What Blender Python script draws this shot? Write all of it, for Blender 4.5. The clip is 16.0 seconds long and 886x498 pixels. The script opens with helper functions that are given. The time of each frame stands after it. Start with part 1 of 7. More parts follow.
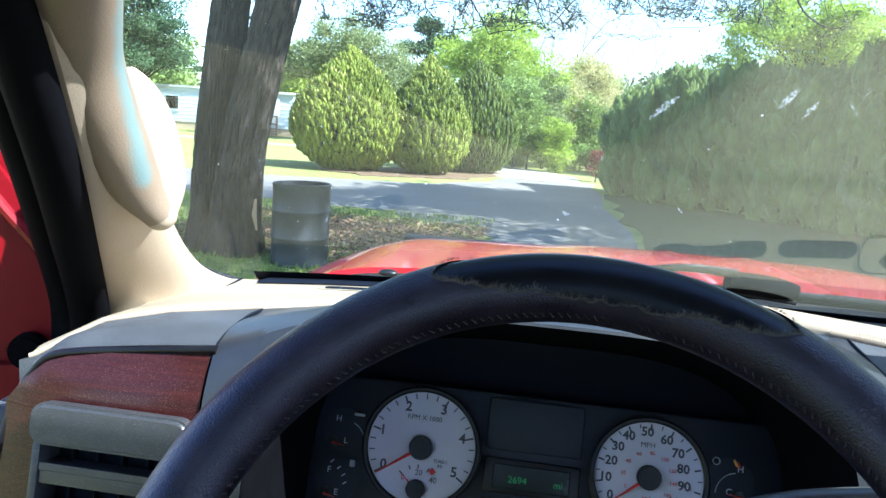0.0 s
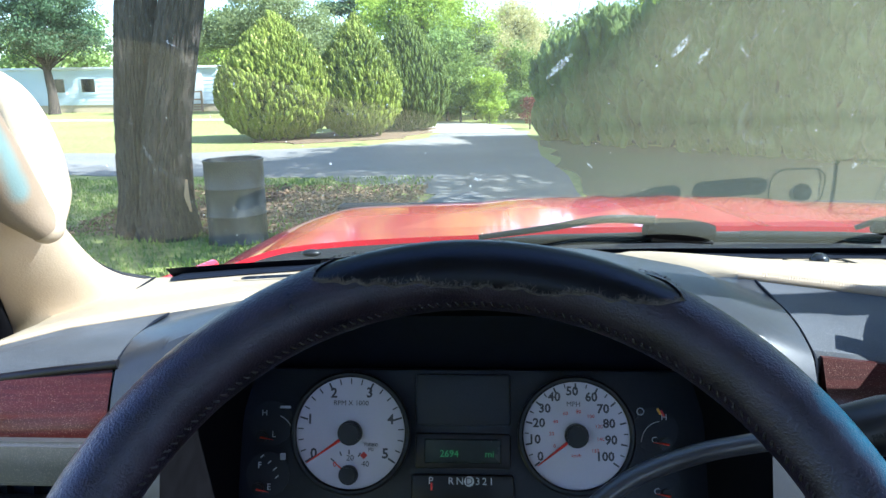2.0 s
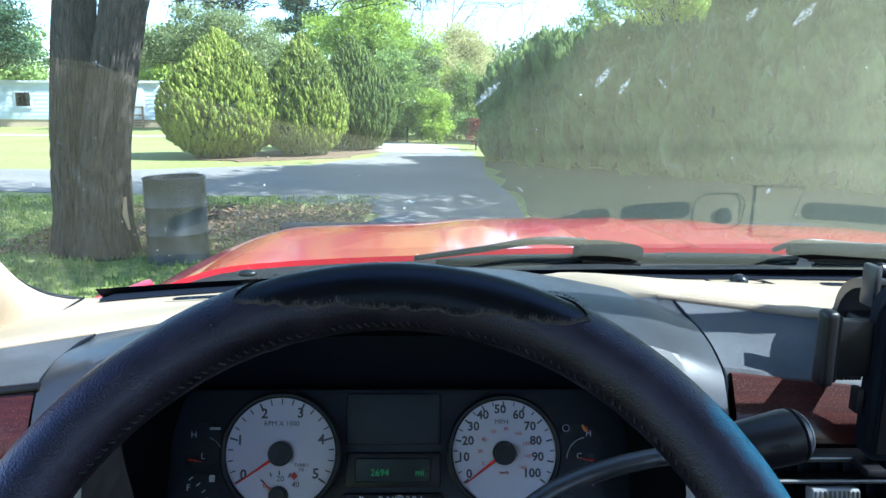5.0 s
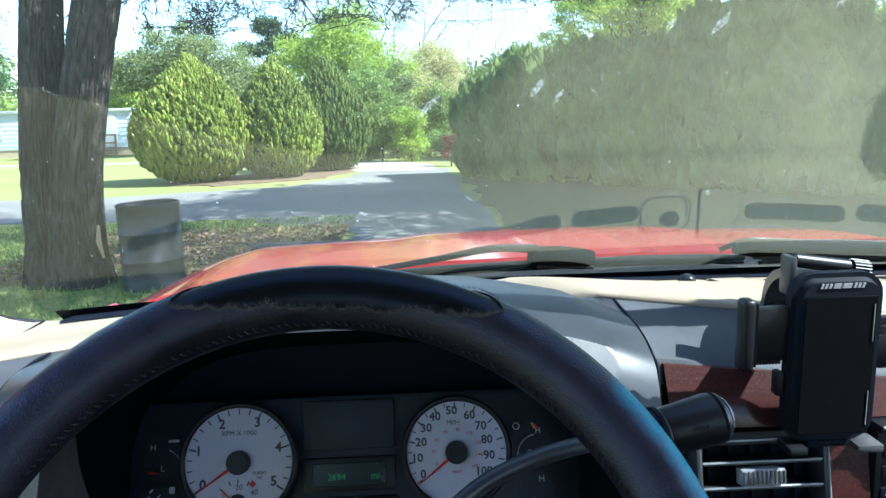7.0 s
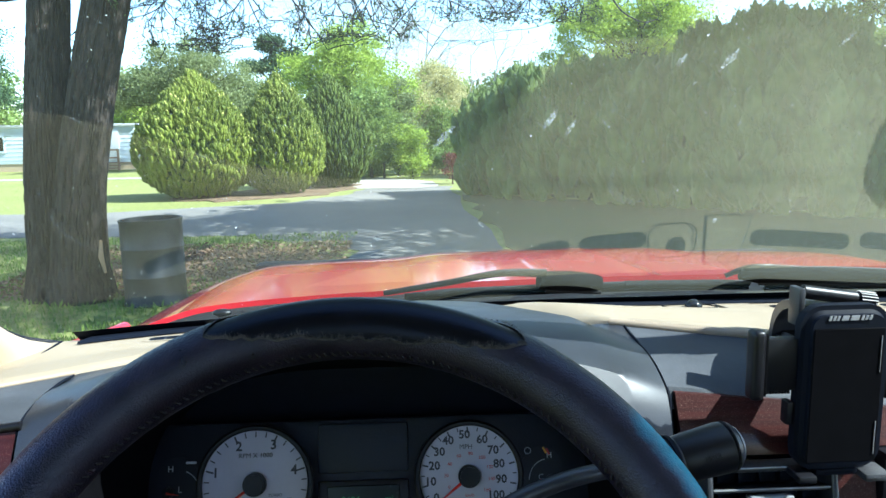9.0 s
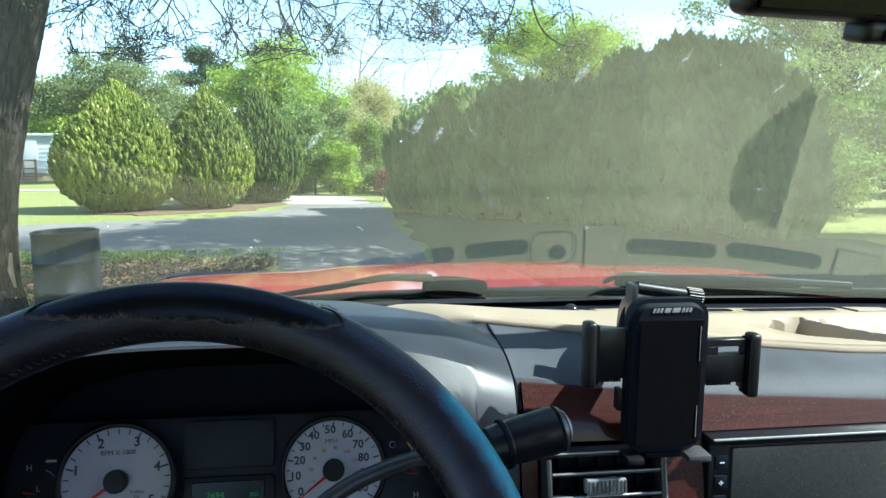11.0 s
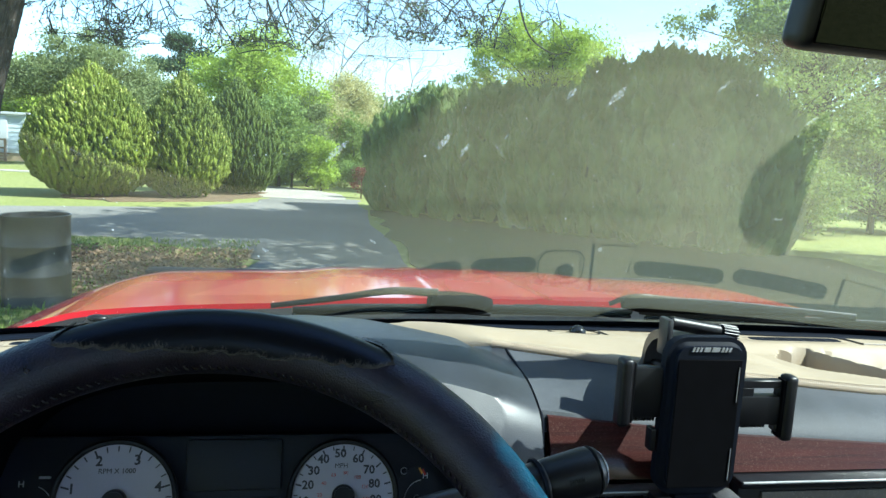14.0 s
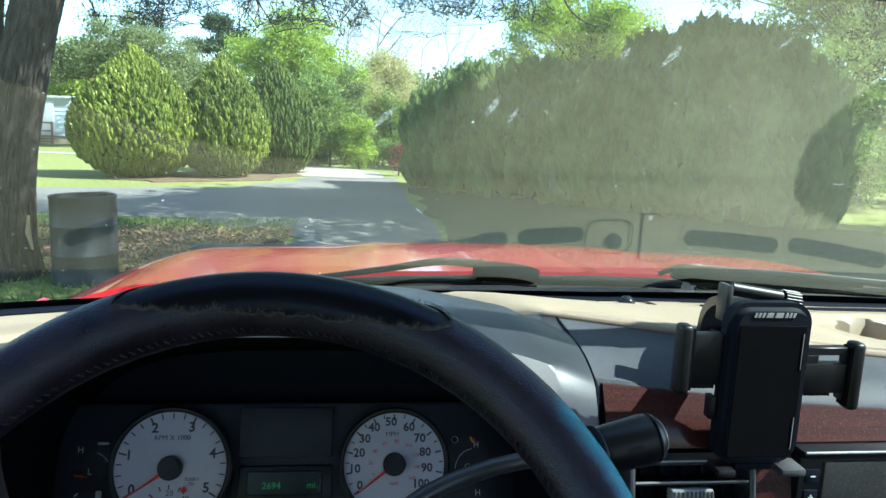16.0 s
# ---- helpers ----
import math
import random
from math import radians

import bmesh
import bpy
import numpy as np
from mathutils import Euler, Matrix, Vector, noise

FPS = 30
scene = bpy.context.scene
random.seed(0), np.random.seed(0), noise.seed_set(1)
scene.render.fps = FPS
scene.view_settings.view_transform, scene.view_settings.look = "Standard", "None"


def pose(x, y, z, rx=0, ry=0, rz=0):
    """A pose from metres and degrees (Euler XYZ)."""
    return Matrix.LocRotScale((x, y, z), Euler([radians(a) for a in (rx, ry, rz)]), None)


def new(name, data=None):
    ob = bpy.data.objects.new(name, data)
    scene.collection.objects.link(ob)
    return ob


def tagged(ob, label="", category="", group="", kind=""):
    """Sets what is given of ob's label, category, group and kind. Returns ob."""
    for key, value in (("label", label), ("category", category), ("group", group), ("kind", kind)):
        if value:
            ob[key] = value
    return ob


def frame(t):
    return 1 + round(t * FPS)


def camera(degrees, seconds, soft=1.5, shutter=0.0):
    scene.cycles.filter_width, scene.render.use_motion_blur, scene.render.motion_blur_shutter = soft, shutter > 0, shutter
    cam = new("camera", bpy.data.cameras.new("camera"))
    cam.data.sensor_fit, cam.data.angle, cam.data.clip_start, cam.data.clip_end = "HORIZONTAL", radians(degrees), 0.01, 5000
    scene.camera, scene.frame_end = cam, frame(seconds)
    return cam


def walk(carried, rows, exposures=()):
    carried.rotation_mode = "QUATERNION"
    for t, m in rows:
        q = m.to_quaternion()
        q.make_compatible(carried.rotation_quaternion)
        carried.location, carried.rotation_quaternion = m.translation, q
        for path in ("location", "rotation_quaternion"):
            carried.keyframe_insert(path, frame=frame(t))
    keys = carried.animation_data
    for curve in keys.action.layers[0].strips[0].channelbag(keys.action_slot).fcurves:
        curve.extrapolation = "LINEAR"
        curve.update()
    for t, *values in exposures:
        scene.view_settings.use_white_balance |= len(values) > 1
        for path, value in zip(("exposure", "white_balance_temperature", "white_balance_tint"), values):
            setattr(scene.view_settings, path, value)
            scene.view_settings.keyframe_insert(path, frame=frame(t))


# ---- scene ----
cam = camera(61.5, 16.0)
PATH = [
    (0.0, pose(-0.0096, -0.6251, 1.7114, 80.195, -4.107, 8.367)),
    (0.5, pose(-0.0058, -0.6197, 1.7092, 79.491, -4.833, 7.064)),
    (1.0, pose(-0.0013, -0.6213, 1.7080, 79.013, -5.148, 6.003)),
    (1.5, pose(-0.0015, -0.6197, 1.7067, 78.689, -3.617, 4.913)),
    (2.0, pose(0.0203, -0.6072, 1.7274, 77.118, 0.807, 3.134)),
    (2.5, pose(0.0290, -0.6151, 1.7301, 76.634, 1.796, 1.931)),
    (3.0, pose(0.0347, -0.6149, 1.7252, 76.691, 1.410, 0.934)),
    (3.5, pose(0.0280, -0.6080, 1.7289, 76.592, 0.536, 0.248)),
    (4.0, pose(0.0260, -0.6089, 1.7296, 76.875, -0.110, -0.033)),
    (4.5, pose(0.0268, -0.6166, 1.7329, 77.632, -0.234, -0.265)),
    (5.0, pose(0.0348, -0.6200, 1.7317, 78.606, -0.214, -0.845)),
    (7.5, pose(0.0665, -0.6520, 1.7262, 79.924, 1.717, -2.886)),
    (8.0, pose(0.0625, -0.6527, 1.7248, 80.046, 1.118, -2.809)),
    (8.5, pose(0.0614, -0.6352, 1.7287, 80.453, 0.850, -3.509)),
    (9.0, pose(0.0509, -0.6609, 1.7398, 81.209, 1.100, -2.650)),
    (9.5, pose(0.1146, -0.6992, 1.7253, 81.872, 2.446, -4.137)),
    (10.0, pose(0.1413, -0.7234, 1.7180, 82.937, 2.529, -6.023)),
    (12.5, pose(0.0580, -0.6415, 1.7444, 81.785, -2.551, -8.494)),
    (13.0, pose(0.0637, -0.6541, 1.7465, 82.193, -2.437, -8.887)),
    (13.5, pose(0.0656, -0.6621, 1.7444, 82.503, -2.856, -9.233)),
    (14.0, pose(0.0682, -0.6597, 1.7407, 82.598, -2.985, -9.390)),
    (14.5, pose(0.0669, -0.6551, 1.7336, 82.145, -2.869, -9.242)),
    (15.0, pose(0.0742, -0.6573, 1.7326, 81.487, -2.188, -8.736)),
    (15.5, pose(0.0641, -0.6673, 1.7381, 81.315, -1.922, -7.648)),
    (16.0, pose(0.0592, -0.6499, 1.7296, 80.738, -2.110, -6.580)),
]
EXPOSURES = [(0.0, 2.46, 5450, 20), (3.5, 2.38, 5400, 19), (5.0, 2.31, 5280, 17), (8.0, 2.19, 5480, 16), (9.0, 2.09, 5520, 15), (10.0, 2.06, 5700, 14), (12.5, 1.84, 5700, 10), (16.0, 1.95, 5650, 10)]
walk(cam, PATH, EXPOSURES)

# ---- world and light ----
SUN = Vector((0.96, -0.28, 1.0)).normalized()
world = bpy.data.worlds.new("world")
scene.world = world
world.use_nodes = True
wn = world.node_tree.nodes
sky = wn.new("ShaderNodeTexSky")
sky.sky_type = 'NISHITA'
sky.sun_disc = False
sky.sun_elevation = math.asin(SUN.z)
sky.sun_rotation = math.atan2(SUN.x, SUN.y)
sky.air_density, sky.dust_density, sky.ozone_density = 1.0, 0.3, 2.0
wn["Background"].inputs["Strength"].default_value = 0.12
world.node_tree.links.new(sky.outputs[0], wn["Background"].inputs["Color"])
lamp = bpy.data.lights.new("sun", 'SUN')
lamp.energy, lamp.angle, lamp.color = 4.9, radians(0.5), (1.0, 0.95, 0.86)
sun = new("sun", lamp)
sun.rotation_euler = SUN.to_track_quat("Z", "Y").to_euler()


# ---- materials ----
def lk(nt, a, b):
    nt.links.new(a, b)


def mat(name, base, rough=0.6, metal=0.0, var=0.25, scale=40.0, fine=300.0, bump=0.15, bump_scale=None, dark=None,
        coat=0.0, spec=0.5, island=0.0, random_ob=0.0, stretch=(1, 1, 1), sheen=0.0, trans=0.0, rough_var=0.1):
    """Two scales of noise on the colour, noise on the roughness and a fine relief."""
    m = bpy.data.materials.new(name)
    m.use_nodes = True
    nt = m.node_tree
    n = nt.nodes
    b = n["Principled BSDF"]
    tc = n.new("ShaderNodeTexCoord")
    mp = n.new("ShaderNodeMapping")
    mp.inputs["Scale"].default_value = stretch
    lk(nt, tc.outputs["Object"], mp.inputs["Vector"])
    n1 = n.new("ShaderNodeTexNoise")
    n1.inputs["Scale"].default_value, n1.inputs["Detail"].default_value = scale, 5
    n2 = n.new("ShaderNodeTexNoise")
    n2.inputs["Scale"].default_value, n2.inputs["Detail"].default_value = fine, 3
    lk(nt, mp.outputs[0], n1.inputs["Vector"])
    lk(nt, mp.outputs[0], n2.inputs["Vector"])
    add = n.new("ShaderNodeMath")
    add.operation = 'MULTIPLY_ADD'
    lk(nt, n2.outputs["Fac"], add.inputs[0])
    add.inputs[1].default_value = 0.4
    lk(nt, n1.outputs["Fac"], add.inputs[2])
    ramp = n.new("ShaderNodeMapRange")
    ramp.inputs["From Min"].default_value, ramp.inputs["From Max"].default_value = 0.45, 0.95
    lk(nt, add.outputs[0], ramp.inputs["Value"])
    fac = ramp.outputs[0]
    if island or random_ob:
        if island:
            r = n.new("ShaderNodeNewGeometry").outputs["Random Per Island"]
        else:
            r = n.new("ShaderNodeObjectInfo").outputs["Random"]
        mx = n.new("ShaderNodeMix")
        mx.inputs["Factor"].default_value = island or random_ob
        lk(nt, fac, mx.inputs["A"])
        lk(nt, r, mx.inputs["B"])
        fac = mx.outputs["Result"]
    col = n.new("ShaderNodeMix")
    col.data_type = 'RGBA'
    dk = dark or tuple(c * (1 - var) for c in base)
    lt = base if dark else tuple(min(1, c * (1 + var)) for c in base)
    col.inputs["A"].default_value = (*dk, 1)
    col.inputs["B"].default_value = (*lt, 1)
    lk(nt, fac, col.inputs["Factor"])
    lk(nt, col.outputs["Result"], b.inputs["Base Color"])
    rr = n.new("ShaderNodeMapRange")
    rr.inputs["To Min"].default_value, rr.inputs["To Max"].default_value = max(0.02, rough - rough_var), min(1, rough + rough_var)
    lk(nt, n1.outputs["Fac"], rr.inputs["Value"])
    lk(nt, rr.outputs[0], b.inputs["Roughness"])
    b.inputs["Metallic"].default_value = metal
    b.inputs["Specular IOR Level"].default_value = spec
    b.inputs["Coat Weight"].default_value = coat
    b.inputs["Coat Roughness"].default_value = 0.05
    b.inputs["Sheen Weight"].default_value = sheen
    if bump:
        bp = n.new("ShaderNodeBump")
        bp.inputs["Strength"].default_value = bump
        bp.inputs["Distance"].default_value = 0.002 if fine > 20 else 0.02
        if bump_scale:
            n3 = n.new("ShaderNodeTexNoise")
            n3.inputs["Scale"].default_value, n3.inputs["Detail"].default_value = bump_scale, 2
            lk(nt, mp.outputs[0], n3.inputs["Vector"])
            lk(nt, n3.outputs["Fac"], bp.inputs["Height"])
        else:
            lk(nt, n2.outputs["Fac"], bp.inputs["Height"])
        lk(nt, bp.outputs[0], b.inputs["Normal"])
    if trans:
        tl = n.new("ShaderNodeBsdfTranslucent")
        lk(nt, col.outputs["Result"], tl.inputs["Color"])
        ms = n.new("ShaderNodeMixShader")
        ms.inputs[0].default_value = trans
        lk(nt, b.outputs[0], ms.inputs[1])
        lk(nt, tl.outputs[0], ms.inputs[2])
        lk(nt, ms.outputs[0], n["Material Output"].inputs[0])
    return m


def dusty(m, amount=0.5, scale=900.0, col=(0.5, 0.47, 0.42)):
    """Pale dust specks over a finished material."""
    nt = m.node_tree
    n = nt.nodes
    b = n["Principled BSDF"]
    src = b.inputs["Base Color"].links[0].from_socket
    tc = n.new("ShaderNodeTexCoord")
    v = n.new("ShaderNodeTexNoise")
    v.inputs["Scale"].default_value, v.inputs["Detail"].default_value = scale, 1
    big = n.new("ShaderNodeTexNoise")
    big.inputs["Scale"].default_value = 14
    lk(nt, tc.outputs["Object"], v.inputs["Vector"])
    lk(nt, tc.outputs["Object"], big.inputs["Vector"])
    mr = n.new("ShaderNodeMapRange")
    mr.inputs["From Min"].default_value, mr.inputs["From Max"].default_value = 0.6, 0.75
    mr.inputs["To Max"].default_value = amount
    lk(nt, v.outputs["Fac"], mr.inputs["Value"])
    mm = n.new("ShaderNodeMath")
    mm.operation = 'MULTIPLY'
    lk(nt, mr.outputs[0], mm.inputs[0])
    lk(nt, big.outputs["Fac"], mm.inputs[1])
    mx = n.new("ShaderNodeMix")
    mx.data_type = 'RGBA'
    lk(nt, mm.outputs[0], mx.inputs["Factor"])
    lk(nt, src, mx.inputs["A"])
    mx.inputs["B"].default_value = (*col, 1)
    lk(nt, mx.outputs["Result"], b.inputs["Base Color"])
    return m


TAN = dusty(mat("tan_vinyl", (0.31, 0.245, 0.165), 0.62, var=0.08, scale=12, fine=700, bump=0.25), 0.12)
TAN2 = mat("tan_trim", (0.37, 0.285, 0.20), 0.6, var=0.10, scale=9, fine=500, bump=0.12)
PAD = dusty(mat("charcoal_vinyl", (0.060, 0.064, 0.072), 0.60, var=0.25, scale=18, fine=1100, bump=0.22, spec=0.22), 0.30, 1500, (0.42, 0.43, 0.43))
BLACK = mat("black_plastic", (0.005, 0.005, 0.007), 0.40, var=0.25, scale=60, fine=1500, bump=0.05, spec=0.35)
BROW = dusty(mat("dark_hood_vinyl", (0.024, 0.027, 0.034), 0.36, var=0.25, scale=18, fine=1100, bump=0.10), 0.12, 1900)
MATTE = mat("matte_black_plastic", (0.004, 0.006, 0.012), 0.65, var=0.25, scale=60, fine=1500, bump=0.08, spec=0.12)
GREYP = dusty(mat("grey_vent_plastic", (0.036, 0.037, 0.042), 0.40, var=0.15, scale=50, fine=1200, bump=0.12), 0.5, 2000)
LEATHER = mat("worn_black_leather", (0.013, 0.009, 0.013), 0.34, var=0.45, scale=60, fine=900, bump=0.35, rough_var=0.14, spec=0.6, coat=0.08)
LEATHER.node_tree.nodes["Principled BSDF"].inputs["Coat Roughness"].default_value = 0.2
BARE = mat("bare_black_rim", (0.003, 0.003, 0.004), 0.34, var=0.3, scale=40, fine=500, bump=0.05, spec=0.28)


def along(pts, n):
    """n places evenly shared out between points on a line."""
    out = []
    for k in range(n):
        t = k / (n - 1) * (len(pts) - 1)
        i = min(int(t), len(pts) - 2)
        out.append(Vector(pts[i]).lerp(Vector(pts[i + 1]), t - i))
    return out


def lit_streak(m, path, reach, col, strength=1.0):
    """A painted streak of coloured light with a soft ragged edge, along places on a finished material."""
    nt = m.node_tree
    n = nt.nodes
    b = n["Principled BSDF"]
    src = b.inputs["Base Color"].links[0].from_socket
    tc = n.new("ShaderNodeTexCoord")
    rag = n.new("ShaderNodeTexNoise")
    rag.inputs["Scale"].default_value, rag.inputs["Detail"].default_value = 90, 4
    lk(nt, tc.outputs["Object"], rag.inputs["Vector"])
    near = None
    for p in path:
        d = n.new("ShaderNodeVectorMath")
        d.operation = 'DISTANCE'
        lk(nt, tc.outputs["Object"], d.inputs[0])
        d.inputs[1].default_value = p
        if near is None:
            near = d.outputs["Value"]
        else:
            mn = n.new("ShaderNodeMath")
            mn.operation = 'SMOOTH_MIN'
            mn.inputs[2].default_value = 0.006
            lk(nt, near, mn.inputs[0])
            lk(nt, d.outputs["Value"], mn.inputs[1])
            near = mn.outputs[0]
    wob = n.new("ShaderNodeMath")
    wob.operation = 'MULTIPLY_ADD'
    lk(nt, rag.outputs["Fac"], wob.inputs[0])
    wob.inputs[1].default_value = reach * 0.5
    lk(nt, near, wob.inputs[2])
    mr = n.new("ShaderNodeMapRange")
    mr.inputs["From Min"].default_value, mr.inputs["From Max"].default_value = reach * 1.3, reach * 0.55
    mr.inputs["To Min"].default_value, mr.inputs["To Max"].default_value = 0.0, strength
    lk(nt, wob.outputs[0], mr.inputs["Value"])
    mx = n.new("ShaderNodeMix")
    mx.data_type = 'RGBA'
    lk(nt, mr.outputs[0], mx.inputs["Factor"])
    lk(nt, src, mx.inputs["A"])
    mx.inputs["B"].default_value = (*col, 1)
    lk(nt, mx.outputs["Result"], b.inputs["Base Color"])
    return m


# the blue-green rim of sunlight on the handle is painted into its vinyl
GRIP = lit_streak(mat("tan_vinyl_lit_edge", (0.205, 0.148, 0.10), 0.55, var=0.10, scale=9, fine=500, bump=0.12), along([(-0.297, -0.160, 1.785), (-0.308, -0.140, 1.760), (-0.316, -0.122, 1.740), (-0.3205, -0.108, 1.722), (-0.3235, -0.096, 1.700), (-0.326, -0.084, 1.680), (-0.328, -0.076, 1.662), (-0.329, -0.068, 1.648)], 20), 0.0105, (0.13, 0.21, 0.21), 0.85)
FRAY = mat("frayed_leather", (0.075, 0.070, 0.072), 0.9, var=0.5, scale=400, fine=900, bump=0.2)
# darker copy of RED: the open door's shade is put into its colour
RED_SHADE = mat("shaded_red_paint", (0.14, 0.002, 0.005), 0.4, var=0.12, scale=3, fine=60, bump=0.0, coat=0.25, spec=0.2, rough_var=0.08)
THREAD = mat("black_thread", (0.020, 0.019, 0.021), 0.9, spec=0.2)
RED = mat("red_paint", (0.40, 0.006, 0.014), 0.35, var=0.10, scale=3, fine=60, bump=0.0, coat=1.0, spec=0.3, rough_var=0.08)
# blue tint in the gloss imitates bluish light on the rim
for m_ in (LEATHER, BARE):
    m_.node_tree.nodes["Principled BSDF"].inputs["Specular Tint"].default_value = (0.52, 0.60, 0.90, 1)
DIALW = mat("white_dial", (0.52, 0.51, 0.62), 0.5, var=0.04, scale=30, fine=400, bump=0.0)
INK = mat("dark_ink", (0.05, 0.05, 0.07), 0.5, bump=0)
REDINK = mat("red_ink", (0.5, 0.03, 0.03), 0.5, bump=0)
WHITEINK = mat("pale_ink", (0.5, 0.52, 0.56), 0.5, bump=0)
AMBER = mat("amber_ink", (0.75, 0.38, 0.03), 0.5, bump=0)
GREENINK = mat("lit_green_segment", (0.03, 0.16, 0.07), 0.5, bump=0)
GREENINK.node_tree.nodes["Principled BSDF"].inputs["Emission Color"].default_value = (0.06, 0.75, 0.20, 1)
GREENINK.node_tree.nodes["Principled BSDF"].inputs["Emission Strength"].default_value = 0.03
NEEDLE = mat("red_needle", (0.75, 0.05, 0.03), 0.4, bump=0)
FACE = mat("cluster_face", (0.003, 0.006, 0.015), 0.55, var=0.2, scale=20, fine=500, bump=0.1)
SCREEN = mat("dark_glass_screen", (0.012, 0.013, 0.014), 0.12, var=0.2, scale=10, fine=200, bump=0.0)
LCD = mat("unlit_lcd", (0.018, 0.024, 0.022), 0.25, var=0.2, bump=0.0)
RUBBER = mat("black_rubber", (0.003, 0.003, 0.004), 0.8, var=0.3, scale=80, fine=1500, bump=0.06, spec=0.04)
COWL = dusty(mat("faded_cowl_plastic", (0.012, 0.013, 0.014), 0.85, var=0.25, scale=18, fine=500, bump=0.3, spec=0.1), 0.2)
PAPER = mat("red_card", (0.55, 0.008, 0.014), 0.6, var=0.06, bump=0.05, trans=0.25)
PAPERW = mat("white_card", (0.75, 0.74, 0.72), 0.6, var=0.05, bump=0.05)
LOGO = mat("pale_logo", (0.26, 0.26, 0.27), 0.5, bump=0)
SATIN = mat("satin_grey_plastic", (0.24, 0.245, 0.255), 0.25, var=0.15, scale=50, fine=1200, bump=0.05)
GREYD = mat("dark_grey_plastic", (0.03, 0.031, 0.035), 0.32, var=0.2, scale=50, fine=1200, bump=0.06)
HEAD = mat("headliner_cloth", (0.38, 0.34, 0.28), 0.9, var=0.1, scale=20, fine=600, bump=0.3)
DRUM = mat("weathered_black_steel", (0.024, 0.027, 0.031), 0.5, metal=0.2, var=0.5, scale=5, fine=60, bump=0.2)
BARK = mat("grey_brown_bark", (0.062, 0.045, 0.035), 0.9, dark=(0.014, 0.011, 0.009), scale=17, fine=19, bump=1.0, bump_scale=34, stretch=(1, 1, 0.36))
TWIG = mat("twig_bark", (0.022, 0.018, 0.015), 0.9, var=0.3, scale=20, fine=80, bump=0.3)
SCAR = mat("bare_orange_wood", (0.42, 0.26, 0.15), 0.85, var=0.25, scale=8, fine=60, bump=0.4, stretch=(1, 1, 0.1))
POLE = mat("grey_weathered_pole", (0.33, 0.31, 0.28), 0.85, var=0.2, scale=6, fine=60, bump=0.4, stretch=(1, 1, 0.1))


def leafmat(name, light, darkc, trans=0.3, rough=0.55, island=0.6):
    return mat(name, light, rough, dark=darkc, scale=0.6, fine=5.0, bump=0.0, island=island, trans=trans, spec=0.25)


def plumed(m, scale=26.0):
    """Breaks a foliage material up with deep fine relief and dark flecks."""
    nt = m.node_tree
    n = nt.nodes
    b = n["Principled BSDF"]
    tc = n.new("ShaderNodeTexCoord")
    mp = n.new("ShaderNodeMapping")
    mp.inputs["Scale"].default_value = (1, 1, 0.45)
    lk(nt, tc.outputs["Object"], mp.inputs["Vector"])
    t = n.new("ShaderNodeTexNoise")
    t.inputs["Scale"].default_value, t.inputs["Detail"].default_value = scale, 5
    lk(nt, mp.outputs[0], t.inputs["Vector"])
    bp = n.new("ShaderNodeBump")
    bp.inputs["Strength"].default_value, bp.inputs["Distance"].default_value = 1.0, 0.06
    lk(nt, t.outputs["Fac"], bp.inputs["Height"])
    lk(nt, bp.outputs[0], b.inputs["Normal"])
    return m


L_TOPI = plumed(leafmat("arborvitae_spray", (0.25, 0.30, 0.034), (0.06, 0.095, 0.011), 0.12, island=0.22))
L_TIP = plumed(leafmat("arborvitae_young_tip", (0.56, 0.54, 0.16), (0.32, 0.37, 0.07), 0.15))
# darker copy of L_TOPI, carrying the third conifer's shade in its colour
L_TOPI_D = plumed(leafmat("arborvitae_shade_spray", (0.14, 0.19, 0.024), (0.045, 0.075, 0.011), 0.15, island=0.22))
L_HEDGE = plumed(mat("hedge_spray", (0.24, 0.33, 0.085), 0.55, dark=(0.08, 0.135, 0.03), scale=1.3, fine=4.0, bump=0.0, island=0.06, trans=0.4, spec=0.25), 18.0)
L_MAPLE = leafmat("spring_leaf", (0.46, 0.58, 0.085), (0.20, 0.29, 0.04), 0.5)
L_OLIVE = leafmat("olive_leaf", (0.28, 0.33, 0.13), (0.12, 0.15, 0.055), 0.4)
L_PINE = leafmat("pine_needle", (0.09, 0.16, 0.07), (0.035, 0.065, 0.03), 0.2)
L_TAN = leafmat("budding_leaf", (0.60, 0.55, 0.26), (0.34, 0.33, 0.14), 0.45)
L_OAK = leafmat("oak_leaf", (0.29, 0.38, 0.09), (0.10, 0.155, 0.036), 0.45)
L_BACK = leafmat("woodland_leaf", (0.34, 0.46, 0.13), (0.15, 0.22, 0.06), 0.4)
L_RED = leafmat("red_shrub_leaf", (0.22, 0.05, 0.04), (0.09, 0.03, 0.025), 0.3)
L_BUD = leafmat("young_oak_leaf", (0.16, 0.22, 0.08), (0.06, 0.09, 0.04), 0.45)
# both inner greens are darkened to stand in for shade between tufts
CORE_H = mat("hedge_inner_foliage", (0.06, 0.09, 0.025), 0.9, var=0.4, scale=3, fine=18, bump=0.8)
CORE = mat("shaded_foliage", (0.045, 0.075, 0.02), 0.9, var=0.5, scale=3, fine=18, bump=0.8)


